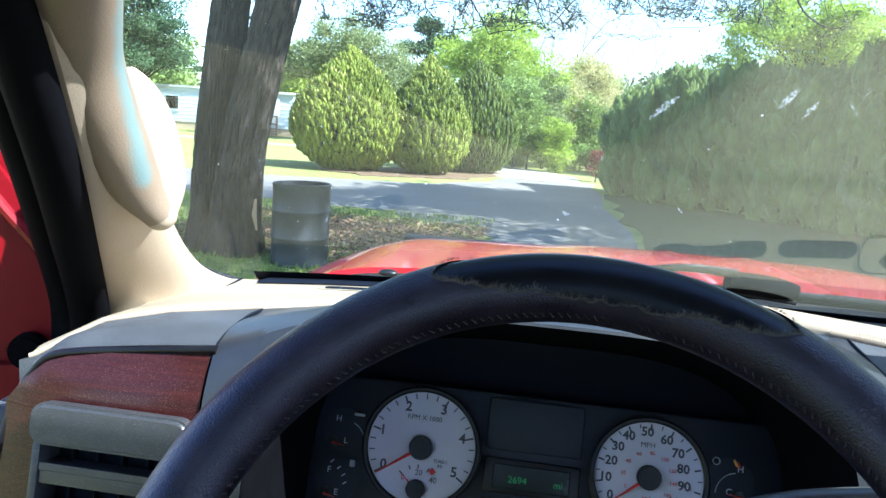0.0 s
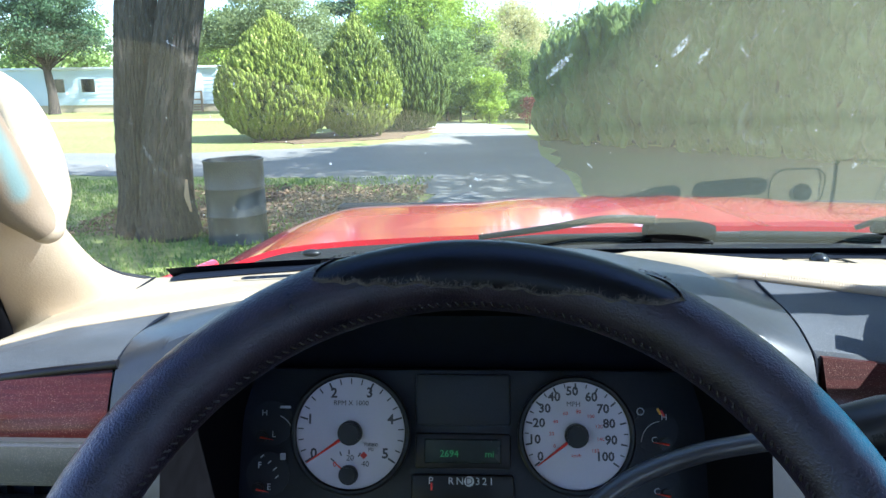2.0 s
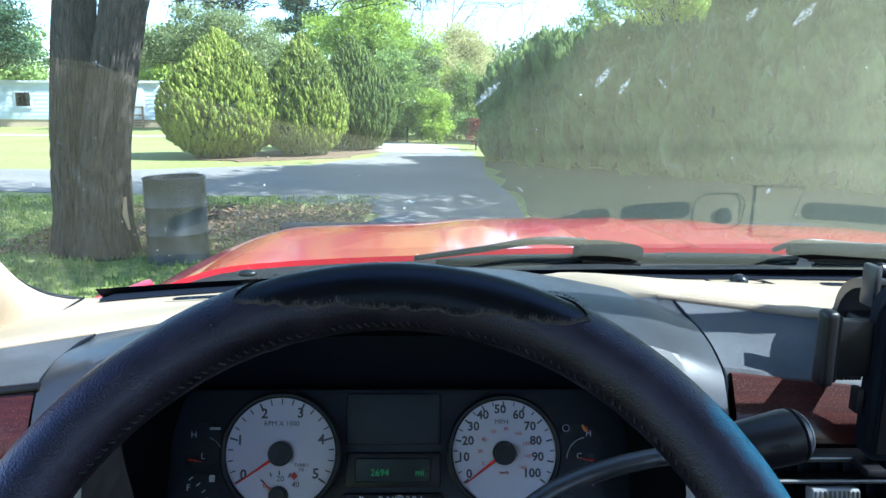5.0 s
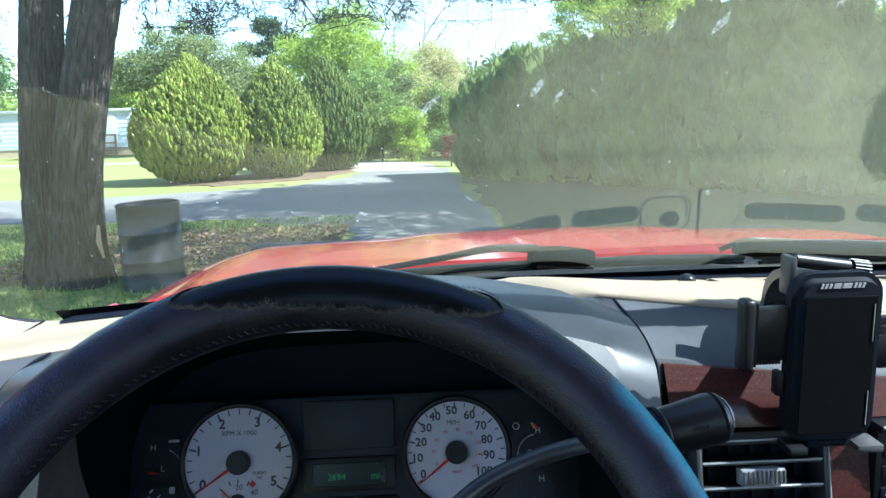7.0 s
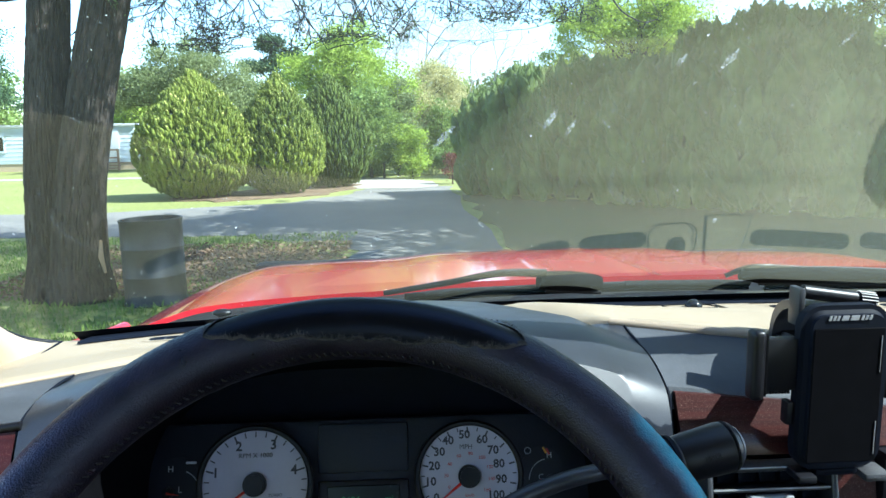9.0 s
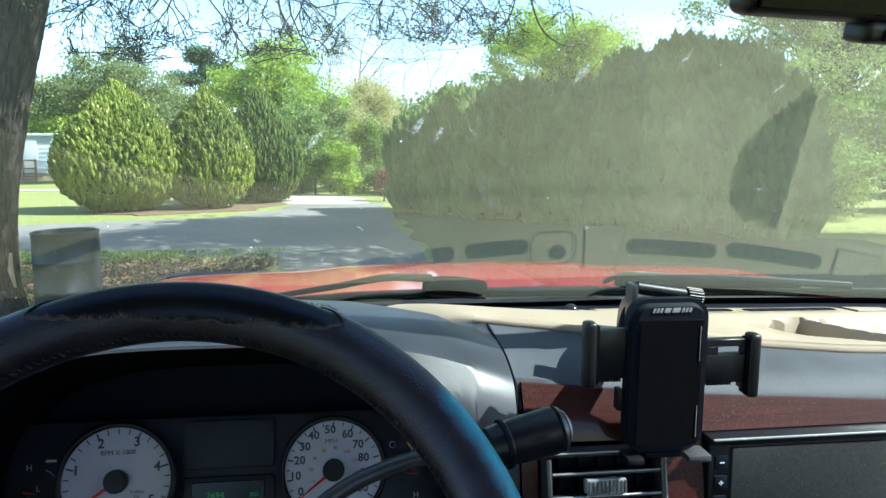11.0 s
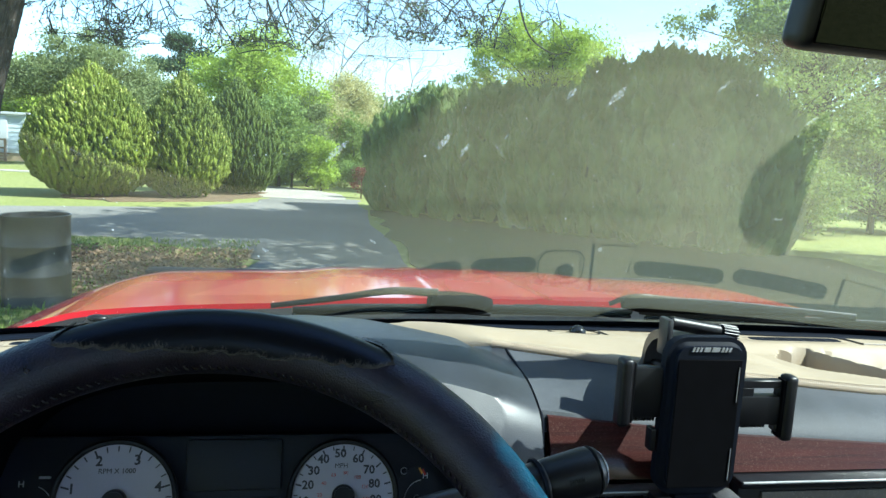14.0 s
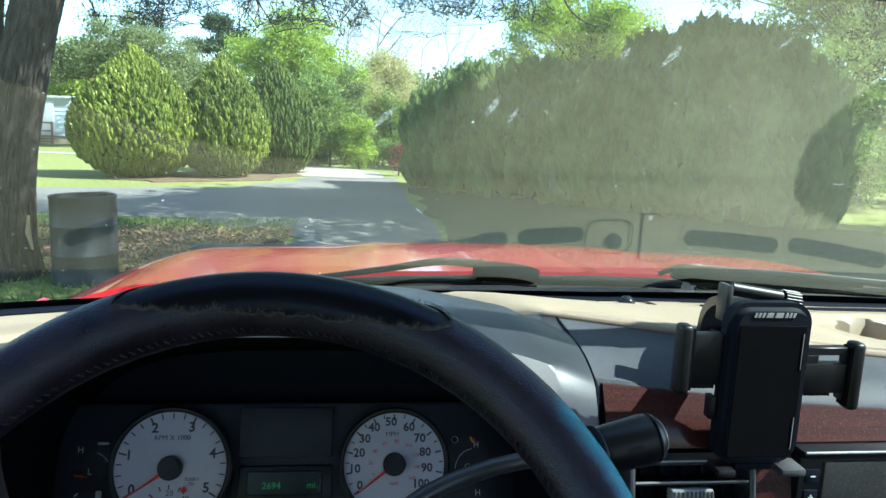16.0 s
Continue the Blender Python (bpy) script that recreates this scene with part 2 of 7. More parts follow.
def wood_mat():
    m = bpy.data.materials.new("mahogany_veneer")
    m.use_nodes = True
    nt = m.node_tree
    n = nt.nodes
    b = n["Principled BSDF"]
    tc = n.new("ShaderNodeTexCoord")
    mp = n.new("ShaderNodeMapping")
    mp.inputs["Scale"].default_value = (1.6, 10, 44)
    mp.inputs["Rotation"].default_value = (0, 0.06, 0)
    lk(nt, tc.outputs["Object"], mp.inputs["Vector"])
    w = n.new("ShaderNodeTexNoise")
    w.inputs["Scale"].default_value, w.inputs["Detail"].default_value, w.inputs["Distortion"].default_value = 6, 8, 0.6
    lk(nt, mp.outputs[0], w.inputs["Vector"])
    cr = n.new("ShaderNodeValToRGB")
    cr.color_ramp.elements[0].position, cr.color_ramp.elements[0].color = 0.25, (0.018, 0.0032, 0.003, 1)
    cr.color_ramp.elements[1].position, cr.color_ramp.elements[1].color = 0.75, (0.048, 0.0080, 0.006, 1)
    lk(nt, w.outputs["Fac"], cr.inputs[0])
    lk(nt, cr.outputs[0], b.inputs["Base Color"])
    b.inputs["Roughness"].default_value = 0.40
    b.inputs["Coat Weight"].default_value = 0.22
    b.inputs["Coat Roughness"].default_value = 0.08
    b.inputs["Specular IOR Level"].default_value = 0.2
    return dusty(m, 0.40, 1500, (0.50, 0.34, 0.27))


WOOD = wood_mat()


def ground_mat(name, cols, scales, bump, bump_scale, rough=0.95):
    """Three colours mixed by noises at two scales."""
    m = bpy.data.materials.new(name)
    m.use_nodes = True
    nt = m.node_tree
    n = nt.nodes
    b = n["Principled BSDF"]
    b.inputs["Roughness"].default_value = rough
    b.inputs["Specular IOR Level"].default_value = 0.2
    tc = n.new("ShaderNodeTexCoord")
    prev = None
    for i, s in enumerate(scales):
        t = n.new("ShaderNodeTexNoise")
        t.inputs["Scale"].default_value, t.inputs["Detail"].default_value = s, 6
        lk(nt, tc.outputs["Object"], t.inputs["Vector"])
        mr = n.new("ShaderNodeMapRange")
        mr.inputs["From Min"].default_value, mr.inputs["From Max"].default_value = 0.38, 0.62
        lk(nt, t.outputs["Fac"], mr.inputs["Value"])
        mx = n.new("ShaderNodeMix")
        mx.data_type = 'RGBA'
        lk(nt, mr.outputs[0], mx.inputs["Factor"])
        if prev is None:
            mx.inputs["A"].default_value = (*cols[0], 1)
        else:
            lk(nt, prev, mx.inputs["A"])
        mx.inputs["B"].default_value = (*cols[i + 1], 1)
        prev = mx.outputs["Result"]
    lk(nt, prev, b.inputs["Base Color"])
    t = n.new("ShaderNodeTexNoise")
    t.inputs["Scale"].default_value, t.inputs["Detail"].default_value = bump_scale, 4
    lk(nt, tc.outputs["Object"], t.inputs["Vector"])
    bp = n.new("ShaderNodeBump")
    bp.inputs["Strength"].default_value, bp.inputs["Distance"].default_value = bump, 0.04
    lk(nt, t.outputs["Fac"], bp.inputs["Height"])
    lk(nt, bp.outputs[0], b.inputs["Normal"])
    return m


LAWN = ground_mat("spring_lawn", [(0.22, 0.235, 0.070), (0.275, 0.275, 0.10), (0.145, 0.17, 0.045)], [0.25, 9.0], 0.8, 30)
ASPH = ground_mat("old_asphalt", [(0.18, 0.172, 0.155), (0.25, 0.236, 0.21), (0.125, 0.12, 0.112)], [0.35, 60.0], 0.5, 90)
# verge colours are darkened to hold the shade of hedge and oaks
VERGE = ground_mat("shade_dark_grass", [(0.075, 0.09, 0.035), (0.10, 0.09, 0.055), (0.045, 0.055, 0.022)], [0.5, 14.0], 0.9, 30)
LITTER = ground_mat("leaf_litter", [(0.16, 0.10, 0.06), (0.25, 0.17, 0.11), (0.08, 0.055, 0.035)], [3.0, 28.0], 0.9, 40)
GRAVEL = ground_mat("pale_gravel", [(0.33, 0.30, 0.25), (0.40, 0.37, 0.31), (0.25, 0.23, 0.19)], [0.5, 60.0], 0.6, 60)


def glass_mat(name, dust):
    """Clear glass that mirrors by Fresnel, under a film of road dust with specks and streaks."""
    m = bpy.data.materials.new(name)
    m.use_nodes = True
    nt = m.node_tree
    n = nt.nodes
    n.remove(n["Principled BSDF"])
    tr = n.new("ShaderNodeBsdfTransparent")
    tr.inputs["Color"].default_value = (0.84, 0.94, 0.86, 1)
    gl = n.new("ShaderNodeBsdfGlossy")
    gl.inputs["Roughness"].default_value = 0.0
    gl.inputs["Color"].default_value = (0.73, 0.78, 0.65, 1)
    lw = n.new("ShaderNodeLayerWeight")
    lw.inputs["Blend"].default_value = 0.5
    pw = n.new("ShaderNodeMath")
    pw.operation = 'POWER'
    lk(nt, lw.outputs["Facing"], pw.inputs[0])
    pw.inputs[1].default_value = 5
    fr = n.new("ShaderNodeMath")
    fr.operation = 'MULTIPLY_ADD'
    lk(nt, pw.outputs[0], fr.inputs[0])
    fr.inputs[1].default_value, fr.inputs[2].default_value = 0.84, 0.16
    mirror_share = n.new("ShaderNodeMath")
    mirror_share.operation = 'MULTIPLY'
    mirror_share.inputs[1].default_value = 1.0
    lk(nt, fr.outputs[0], mirror_share.inputs[0])
    mix = n.new("ShaderNodeMixShader")
    lk(nt, mirror_share.outputs[0], mix.inputs[0])
    lk(nt, tr.outputs[0], mix.inputs[1])
    lk(nt, gl.outputs[0], mix.inputs[2])
    out = mix.outputs[0]
    if dust:
        tc = n.new("ShaderNodeTexCoord")
        big = n.new("ShaderNodeTexNoise")
        big.inputs["Scale"].default_value, big.inputs["Detail"].default_value = 5, 4
        lk(nt, tc.outputs["Object"], big.inputs["Vector"])
        film = n.new("ShaderNodeMapRange")
        film.inputs["To Min"].default_value, film.inputs["To Max"].default_value = dust * 0.6, dust * 1.4
        lk(nt, big.outputs["Fac"], film.inputs["Value"])
        # the film is thickened towards the passenger side to imitate sunlit haze
        sx = n.new("ShaderNodeSeparateXYZ")
        lk(nt, tc.outputs["Object"], sx.inputs[0])
        side = n.new("ShaderNodeMapRange")
        side.inputs["From Min"].default_value, side.inputs["From Max"].default_value = -0.35, 0.65
        side.inputs["To Min"].default_value, side.inputs["To Max"].default_value = 0.35, 2.4
        lk(nt, sx.outputs[0], side.inputs["Value"])
        heavy = n.new("ShaderNodeMath")
        heavy.operation = 'MULTIPLY'
        lk(nt, film.outputs[0], heavy.inputs[0])
        lk(nt, side.outputs[0], heavy.inputs[1])
        # reflection strength is scaled across the glass to imitate the uneven veil
        veil_ramp = n.new("ShaderNodeMapRange")
        veil_ramp.inputs["From Min"].default_value, veil_ramp.inputs["From Max"].default_value = -0.30, 0.42
        veil_ramp.inputs["To Min"].default_value, veil_ramp.inputs["To Max"].default_value = 0.30, 1.1
        lk(nt, sx.outputs[0], veil_ramp.inputs["Value"])
        lk(nt, veil_ramp.outputs[0], mirror_share.inputs[1])
        vo = n.new("ShaderNodeTexVoronoi")
        vo.inputs["Scale"].default_value = 240
        lk(nt, tc.outputs["Object"], vo.inputs["Vector"])
        sz = n.new("ShaderNodeMath")
        sz.operation = 'MULTIPLY'
        lk(nt, vo.outputs["Color"], sz.inputs[0])
        sz.inputs[1].default_value = 0.16
        sp = n.new("ShaderNodeMath")
        sp.operation = 'LESS_THAN'
        lk(nt, vo.outputs["Distance"], sp.inputs[0])
        lk(nt, sz.outputs[0], sp.inputs[1])
        spa = n.new("ShaderNodeMath")
        spa.operation = 'MULTIPLY'
        lk(nt, sp.outputs[0], spa.inputs[0])
        spa.inputs[1].default_value = 0.16
        tot = n.new("ShaderNodeMath")
        tot.operation = 'ADD'
        lk(nt, heavy.outputs[0], tot.inputs[0])
        lk(nt, spa.outputs[0], tot.inputs[1])
        tl = n.new("ShaderNodeBsdfTranslucent")
        tl.inputs["Color"].default_value = (0.68, 0.76, 0.52, 1)
        m2 = n.new("ShaderNodeMixShader")
        lk(nt, tot.outputs[0], m2.inputs[0])
        lk(nt, out, m2.inputs[1])
        lk(nt, tl.outputs[0], m2.inputs[2])
        out = m2.outputs[0]
    lk(nt, out, n["Material Output"].inputs[0])
    return m


GLASS = glass_mat("dusty_windshield_glass", 0.024)


def film_mat(name, alpha, col=(0.85, 0.88, 0.92)):
    """A smear of dried residue: mostly see-through."""
    m = bpy.data.materials.new(name)
    m.use_nodes = True
    nt = m.node_tree
    n = nt.nodes
    n.remove(n["Principled BSDF"])
    tr = n.new("ShaderNodeBsdfTransparent")
    tl = n.new("ShaderNodeBsdfTranslucent")
    tl.inputs["Color"].default_value = (*col, 1)
    tc = n.new("ShaderNodeTexCoord")
    t = n.new("ShaderNodeTexNoise")
    t.inputs["Scale"].default_value, t.inputs["Detail"].default_value = 520, 3
    lk(nt, tc.outputs["Object"], t.inputs["Vector"])
    mr = n.new("ShaderNodeMapRange")
    mr.inputs["From Min"].default_value, mr.inputs["From Max"].default_value = 0.42, 0.62
    mr.inputs["To Max"].default_value = alpha
    lk(nt, t.outputs["Fac"], mr.inputs["Value"])
    mx = n.new("ShaderNodeMixShader")
    lk(nt, mr.outputs[0], mx.inputs[0])
    lk(nt, tr.outputs[0], mx.inputs[1])
    lk(nt, tl.outputs[0], mx.inputs[2])
    lk(nt, mx.outputs[0], n["Material Output"].inputs[0])
    return m


SMEAR = film_mat("dried_smear", 0.30)
SPECK = film_mat("dried_speck", 0.95, (0.9, 0.92, 0.9))
TRACE = film_mat("faint_wiped_trace", 0.055)


# ---- building helpers ----
def thing(name, label, category, at=(0, 0, 0), group="", kind=""):
    ob = new(name)
    ob.location = at
    ob.empty_display_size = 0.05
    return tagged(ob, label, category, group, kind)


def part(name, bm, material, parent, label="", smooth=True, kind=""):
    me = bpy.data.meshes.new(name)
    bm.to_mesh(me)
    bm.free()
    return link(name, me, material, parent, label, smooth, kind)


def link(name, me, material, parent=None, label="", smooth=True, kind=""):
    me.materials.append(material)
    if smooth:
        me.shade_smooth()
        me.set_sharp_from_angle(angle=radians(38))
    ob = new(name, me)
    if parent is not None:
        ob.parent = parent
        if parent.parent is None and parent.type == 'EMPTY':
            ob.matrix_parent_inverse = Matrix.Translation(-parent.location)
    return tagged(ob, label=label, kind=kind)


def solo(name, bm, material, label, category, group="", kind="", smooth=True):
    me = bpy.data.meshes.new(name)
    bm.to_mesh(me)
    bm.free()
    ob = link(name, me, material, None, "", smooth)
    return tagged(ob, label, category, group, kind)


def box(bm, lo, hi, bevel=0.0, seg=2, m=None):
    """A box from corner to corner with rounded edges, added to bm; m places it."""
    lo, hi = Vector(lo), Vector(hi)
    r = bmesh.ops.create_cube(bm, size=1, matrix=(m or Matrix()) @ Matrix.Translation((lo + hi) / 2) @ Matrix.Diagonal((*(hi - lo), 1)))
    if bevel:
        vs = set(r["verts"])
        bmesh.ops.bevel(bm, geom=[e for e in bm.edges if e.verts[0] in vs], offset=bevel, segments=seg, affect='EDGES', profile=0.6)
    return bm


def newbox(lo, hi, bevel=0.0, seg=2, m=None):
    return box(bmesh.new(), lo, hi, bevel, seg, m)


def cyl(bm, a, b, r1, r2=None, n=20, bevel=0.0):
    a, b = Vector(a), Vector(b)
    d = b - a
    m = Matrix.Translation((a + b) / 2) @ d.to_track_quat("Z", "Y").to_matrix().to_4x4()
    r = bmesh.ops.create_cone(bm, cap_ends=True, segments=n, radius1=r1, radius2=r1 if r2 is None else r2, depth=d.length, matrix=m)
    if bevel:
        vs = set(r["verts"])
        es = [e for e in bm.edges if e.verts[0] in vs and e.verts[1] in vs and any(len(f.verts) > 4 for f in e.link_faces)]
        bmesh.ops.bevel(bm, geom=es, offset=bevel, segments=2, affect='EDGES')
    return bm


def tube(bm, pts, radii, n=12, flat=1.0, cap=True):
    """A tapered tube along points."""
    pts = [Vector(p) for p in pts]
    if not isinstance(radii, (list, tuple)):
        radii = [radii] * len(pts)
    rings = []
    side = None
    for i, p in enumerate(pts):
        d = (pts[min(i + 1, len(pts) - 1)] - pts[max(i - 1, 0)]).normalized()
        if side is None:
            side = d.cross(Vector((0.3, 0.9, 0.2))).normalized()
        side = (side - d * side.dot(d)).normalized()
        up = d.cross(side)
        rings.append([bm.verts.new(p + radii[i] * (math.cos(2 * math.pi * k / n) * side + flat * math.sin(2 * math.pi * k / n) * up)) for k in range(n)])
    for a, b in zip(rings, rings[1:]):
        for k in range(n):
            bm.faces.new((a[k], a[(k + 1) % n], b[(k + 1) % n], b[k]))
    if cap:
        bm.faces.new(rings[0][::-1])
        bm.faces.new(rings[-1])
    return bm


def smooth_pts(pts, n=6):
    """A Catmull-Rom line through points."""
    p = [Vector(q) for q in pts]
    p = [2 * p[0] - p[1]] + p + [2 * p[-1] - p[-2]]
    out = []
    for i in range(1, len(p) - 2):
        for k in range(n):
            t = k / n
            a, b, c, d = p[i - 1], p[i], p[i + 1], p[i + 2]
            out.append(0.5 * ((2 * b) + (c - a) * t + (2 * a - 5 * b + 4 * c - d) * t * t + (3 * b - a - 3 * c + d) * t ** 3))
    return out + [p[-2]]


def sheet(rows, thick=0.0, down=Vector((0, 0, -1))):
    """A surface through rows of points; with a thickness it becomes a closed slab."""
    bm = bmesh.new()
    top = [[bm.verts.new(p) for p in r] for r in rows]
    for a, b in zip(top, top[1:]):
        for k in range(len(a) - 1):
            bm.faces.new((a[k], a[k + 1], b[k + 1], b[k]))
    if thick:
        bot = [[bm.verts.new(Vector(p) + down * thick) for p in r] for r in rows]
        for a, b in zip(bot, bot[1:]):
            for k in range(len(a) - 1):
                bm.faces.new((a[k], b[k], b[k + 1], a[k + 1]))
        edge = [(top[0], bot[0]), (bot[-1], top[-1]), ([r[0] for r in bot], [r[0] for r in top]), ([r[-1] for r in top], [r[-1] for r in bot])]
        for a, b in edge:
            for k in range(len(a) - 1):
                bm.faces.new((a[k], b[k], b[k + 1], a[k + 1]))
    bmesh.ops.recalc_face_normals(bm, faces=bm.faces[:])
    return bm


def lettering(name, text, size, place, material, parent, label="", bold=0.0, align='CENTER', depth=0.0002):
    """Raised lettering in the built-in font, as a mesh. place: a matrix, text in its xy plane."""
    cu = bpy.data.curves.new(name, 'FONT')
    cu.body, cu.size, cu.extrude, cu.offset = text, size, depth, bold
    cu.align_x, cu.align_y = align, 'CENTER'
    cu.resolution_u = 2
    tmp = bpy.data.objects.new(name, cu)
    me = bpy.data.meshes.new_from_object(tmp)
    bpy.data.objects.remove(tmp)
    me.transform(place)
    me.materials.clear()
    return link(name, me, material, parent, label, smooth=False)


def lerp(a, b, t):
    return a + (b - a) * t


def curve_at(pts, x):
    """Piecewise-linear with smooth steps: y, z of a line given as (x, y, z) rows."""
    if x <= pts[0][0]:
        return pts[0][1:]
    for p, q in zip(pts, pts[1:]):
        if x <= q[0]:
            t = (x - p[0]) / (q[0] - p[0])
            return tuple(lerp(p[i], q[i], t) for i in range(1, len(p)))
    return pts[-1][1:]

# ---- the truck: glass, dashboard ----
XC = 0.45          # middle of the cab


def glass_y(x, z, a=0.145):
    return a - 0.25 * (x - XC) ** 2 + 1.2 * (1.7 - z)


def glass_pt(x, z, off=0.0):
    return Vector((x, glass_y(x, z) - off * 0.64, z - off * 0.77))


def top_line(x):
    """Where the tan panel meets the charcoal pad: y, z."""
    return curve_at([(-0.47, -0.135, 1.485), (-0.40, -0.108, 1.506), (-0.375, -0.094, 1.522), (-0.355, -0.083, 1.533), (-0.312, -0.060, 1.5395), (-0.246, -0.024, 1.541), (-0.215, -0.003, 1.541), (-0.17, 0.033, 1.541), (-0.09, 0.092, 1.540),
                     (0.0, 0.140, 1.535), (0.06, 0.155, 1.533), (0.12, 0.145, 1.538), (0.20, 0.085, 1.549), (0.25, 0.040, 1.554), (0.37, 0.000, 1.548), (0.49, -0.028, 1.541), (0.6, -0.042, 1.534), (0.8, -0.05, 1.527), (1.4, -0.06, 1.52)], x)


def front_z(x):
    """Height of the tan panel where it meets the glass."""
    return curve_at([(-0.42, 1.507), (-0.25, 1.504), (0.0, 1.496), (0.4, 1.487), (1.4, 1.497)], x)[0]


def base_y(x):
    """Where the tan panel meets the glass."""
    return glass_y(x, front_z(x))


def tan_z(x, y):
    yb, zb = top_line(x)
    return lerp(zb, front_z(x), (y - yb) / (base_y(x) - yb))


dash = thing("dashboard", "tan and charcoal vinyl truck dashboard with mahogany wood trim", "dashboard", (XC, 0.1, 0.9))

xs = sorted([lerp(-0.404, 1.37, i / 92) for i in range(93)] + [0.655 + 0.002 * i for i in range(75)])
# tan upper panel, with a rolled rear edge and shallow wells for the defroster vents
VENTS = [(-0.247, -0.155, 0.160, 0.177), (-0.135, 0.030, 0.240, 0.264), (0.137, 0.277, 0.282, 0.306), (0.291, 0.385, 0.282, 0.306), (0.531, 0.668, 0.284, 0.308), (0.681, 0.825, 0.278, 0.302), (0.95, 1.08, 0.24, 0.264)]


def ramp01(v):
    v = min(1.0, max(0.0, v))
    return v * v * (3 - 2 * v)


def edge_drop(x, y):
    """How far the tan panel rolls down towards the instrument hood, shaped to fade its reflected edge."""
    d = max(0.0, y - top_line(x)[0]) * 0.7
    return 0.030 * max(0.0, 1 - d / 0.06) ** 2 * ramp01(((0.13 if x < 0.006 else 0.235) - abs(x - 0.006)) / 0.07)


def tray(x, y):
    """Depth of the passenger-side tray: a deep pocket, a ridge and a shallow pocket beyond."""
    if not 0.0 < y < 0.262:
        return 0.0
    left = curve_at([(0.045, 0.750), (0.065, 0.738), (0.088, 0.716), (0.115, 0.696), (0.14, 0.679), (0.18, 0.673), (0.215, 0.675), (0.25, 0.706)], y)[0]
    ridge = lerp(0.757, 0.748, (y - 0.05) / 0.19)
    ends = ramp01((y - 0.045) / 0.012) * ramp01((0.246 - y) / 0.010)
    deep = 0.066 * ramp01((x - left) / 0.006) * ramp01((ridge - x) / 0.005)
    far = 0.016 * ramp01((x - ridge - 0.015) / 0.005) * ramp01((1.15 - x) / 0.1)
    rib = 0.006 * ramp01((x - ridge) / 0.002) * min(1.0, max(0.0, (ridge + 0.016 - x) / 0.014))
    well = 0.013 * ramp01((x - 0.54) / 0.09) * ramp01((y - 0.0) / 0.05) * ramp01((0.262 - y) / 0.03)
    return well + ends * (deep + far - rib)


rows = []
for i in range(49):
    s = i / 48
    r = []
    for x in xs:
        yb, zb = top_line(x)
        y1 = base_y(x) - 0.002
        y = lerp(yb, y1, s)
        z = tan_z(x, y)
        roll = ramp01((x - 0.24) / 0.05)
        z += 0.004 * ramp01(s / 0.06) * ramp01((0.5 - s) / 0.3) - tray(x, y)
        z += roll * (0.0035 * math.exp(-((y - yb - 0.013) / 0.010) ** 2) - 0.006 * math.exp(-((y - yb - 0.048) / 0.018) ** 2))
        z -= edge_drop(x, y)
        # a soft step down to the deck in front of the vents
        if x > 0.05:
            edge = curve_at([(0.05, 0.178), (0.19, 0.196), (0.34, 0.212), (0.52, 0.216), (1.4, 0.205)], x)[0]
            z += 0.011 * ramp01((edge - y) / 0.014) * ramp01((y - 0.06) / 0.09) * ramp01((x - 0.05) / 0.12) * (1 - ramp01((x - 0.60) / 0.05))
        if i == 0:
            z -= 0.012
        r.append(Vector((x, y, z)))
    rows.append(r)
upper = part("upper_panel", sheet(rows, 0.012), TAN, dash, "tan grained vinyl upper panel")
foot_rows = [[Vector((x, base_y(x) - d, tan_z(x, base_y(x) - d) + h)) for x in (lerp(-0.33, 1.30, k / 60) for k in range(61))] for d, h in ((0.052, 0.0015), (0.048, 0.004), (0.010, 0.004), (0.004, 0.001))]
part("glass_foot_strip", sheet(foot_rows), MATTE, dash, "black strip along the foot of the glass")
# stitched piping along its rear edge
for xa, xb in ((-0.404, -0.245), (0.245, 1.37)):
    part("piping", tube(bmesh.new(), [Vector((x, top_line(x)[0] + 0.002, top_line(x)[1] - 0.001)) for x in (lerp(xa, xb, k / 60) for k in range(61))], 0.0022 if xa < 0 else 0.0050, 10), TAN2, dash)


bm = bmesh.new()
for k in range(480):
    x = lerp(0.262, 1.20, k / 479)
    yb, zb = top_line(x)
    tube(bm, [(x, yb - 0.0025, zb + 0.0018), (x + 0.0012, yb + 0.0005, zb + 0.0042), (x + 0.0018, yb + 0.0030, zb + 0.0042)], 0.0003, 4)
part("stitching", bm, TAN2, dash, "fine tan stitches along the roll", kind="stuff")


def on_tan(x, y, up=0.0):
    return Vector((x, y, tan_z(x, y) + up))


def rounded(x0, x1, y0, y1, r=0.014, n=6):
    pts = []
    for cx, cy, a0 in ((x1 - r, y1 - r, 0), (x0 + r, y1 - r, 90), (x0 + r, y0 + r, 180), (x1 - r, y0 + r, 270)):
        for k in range(n + 1):
            a = radians(a0 + 90 * k / n)
            pts.append((cx + r * math.cos(a), cy + r * math.sin(a)))
    return pts


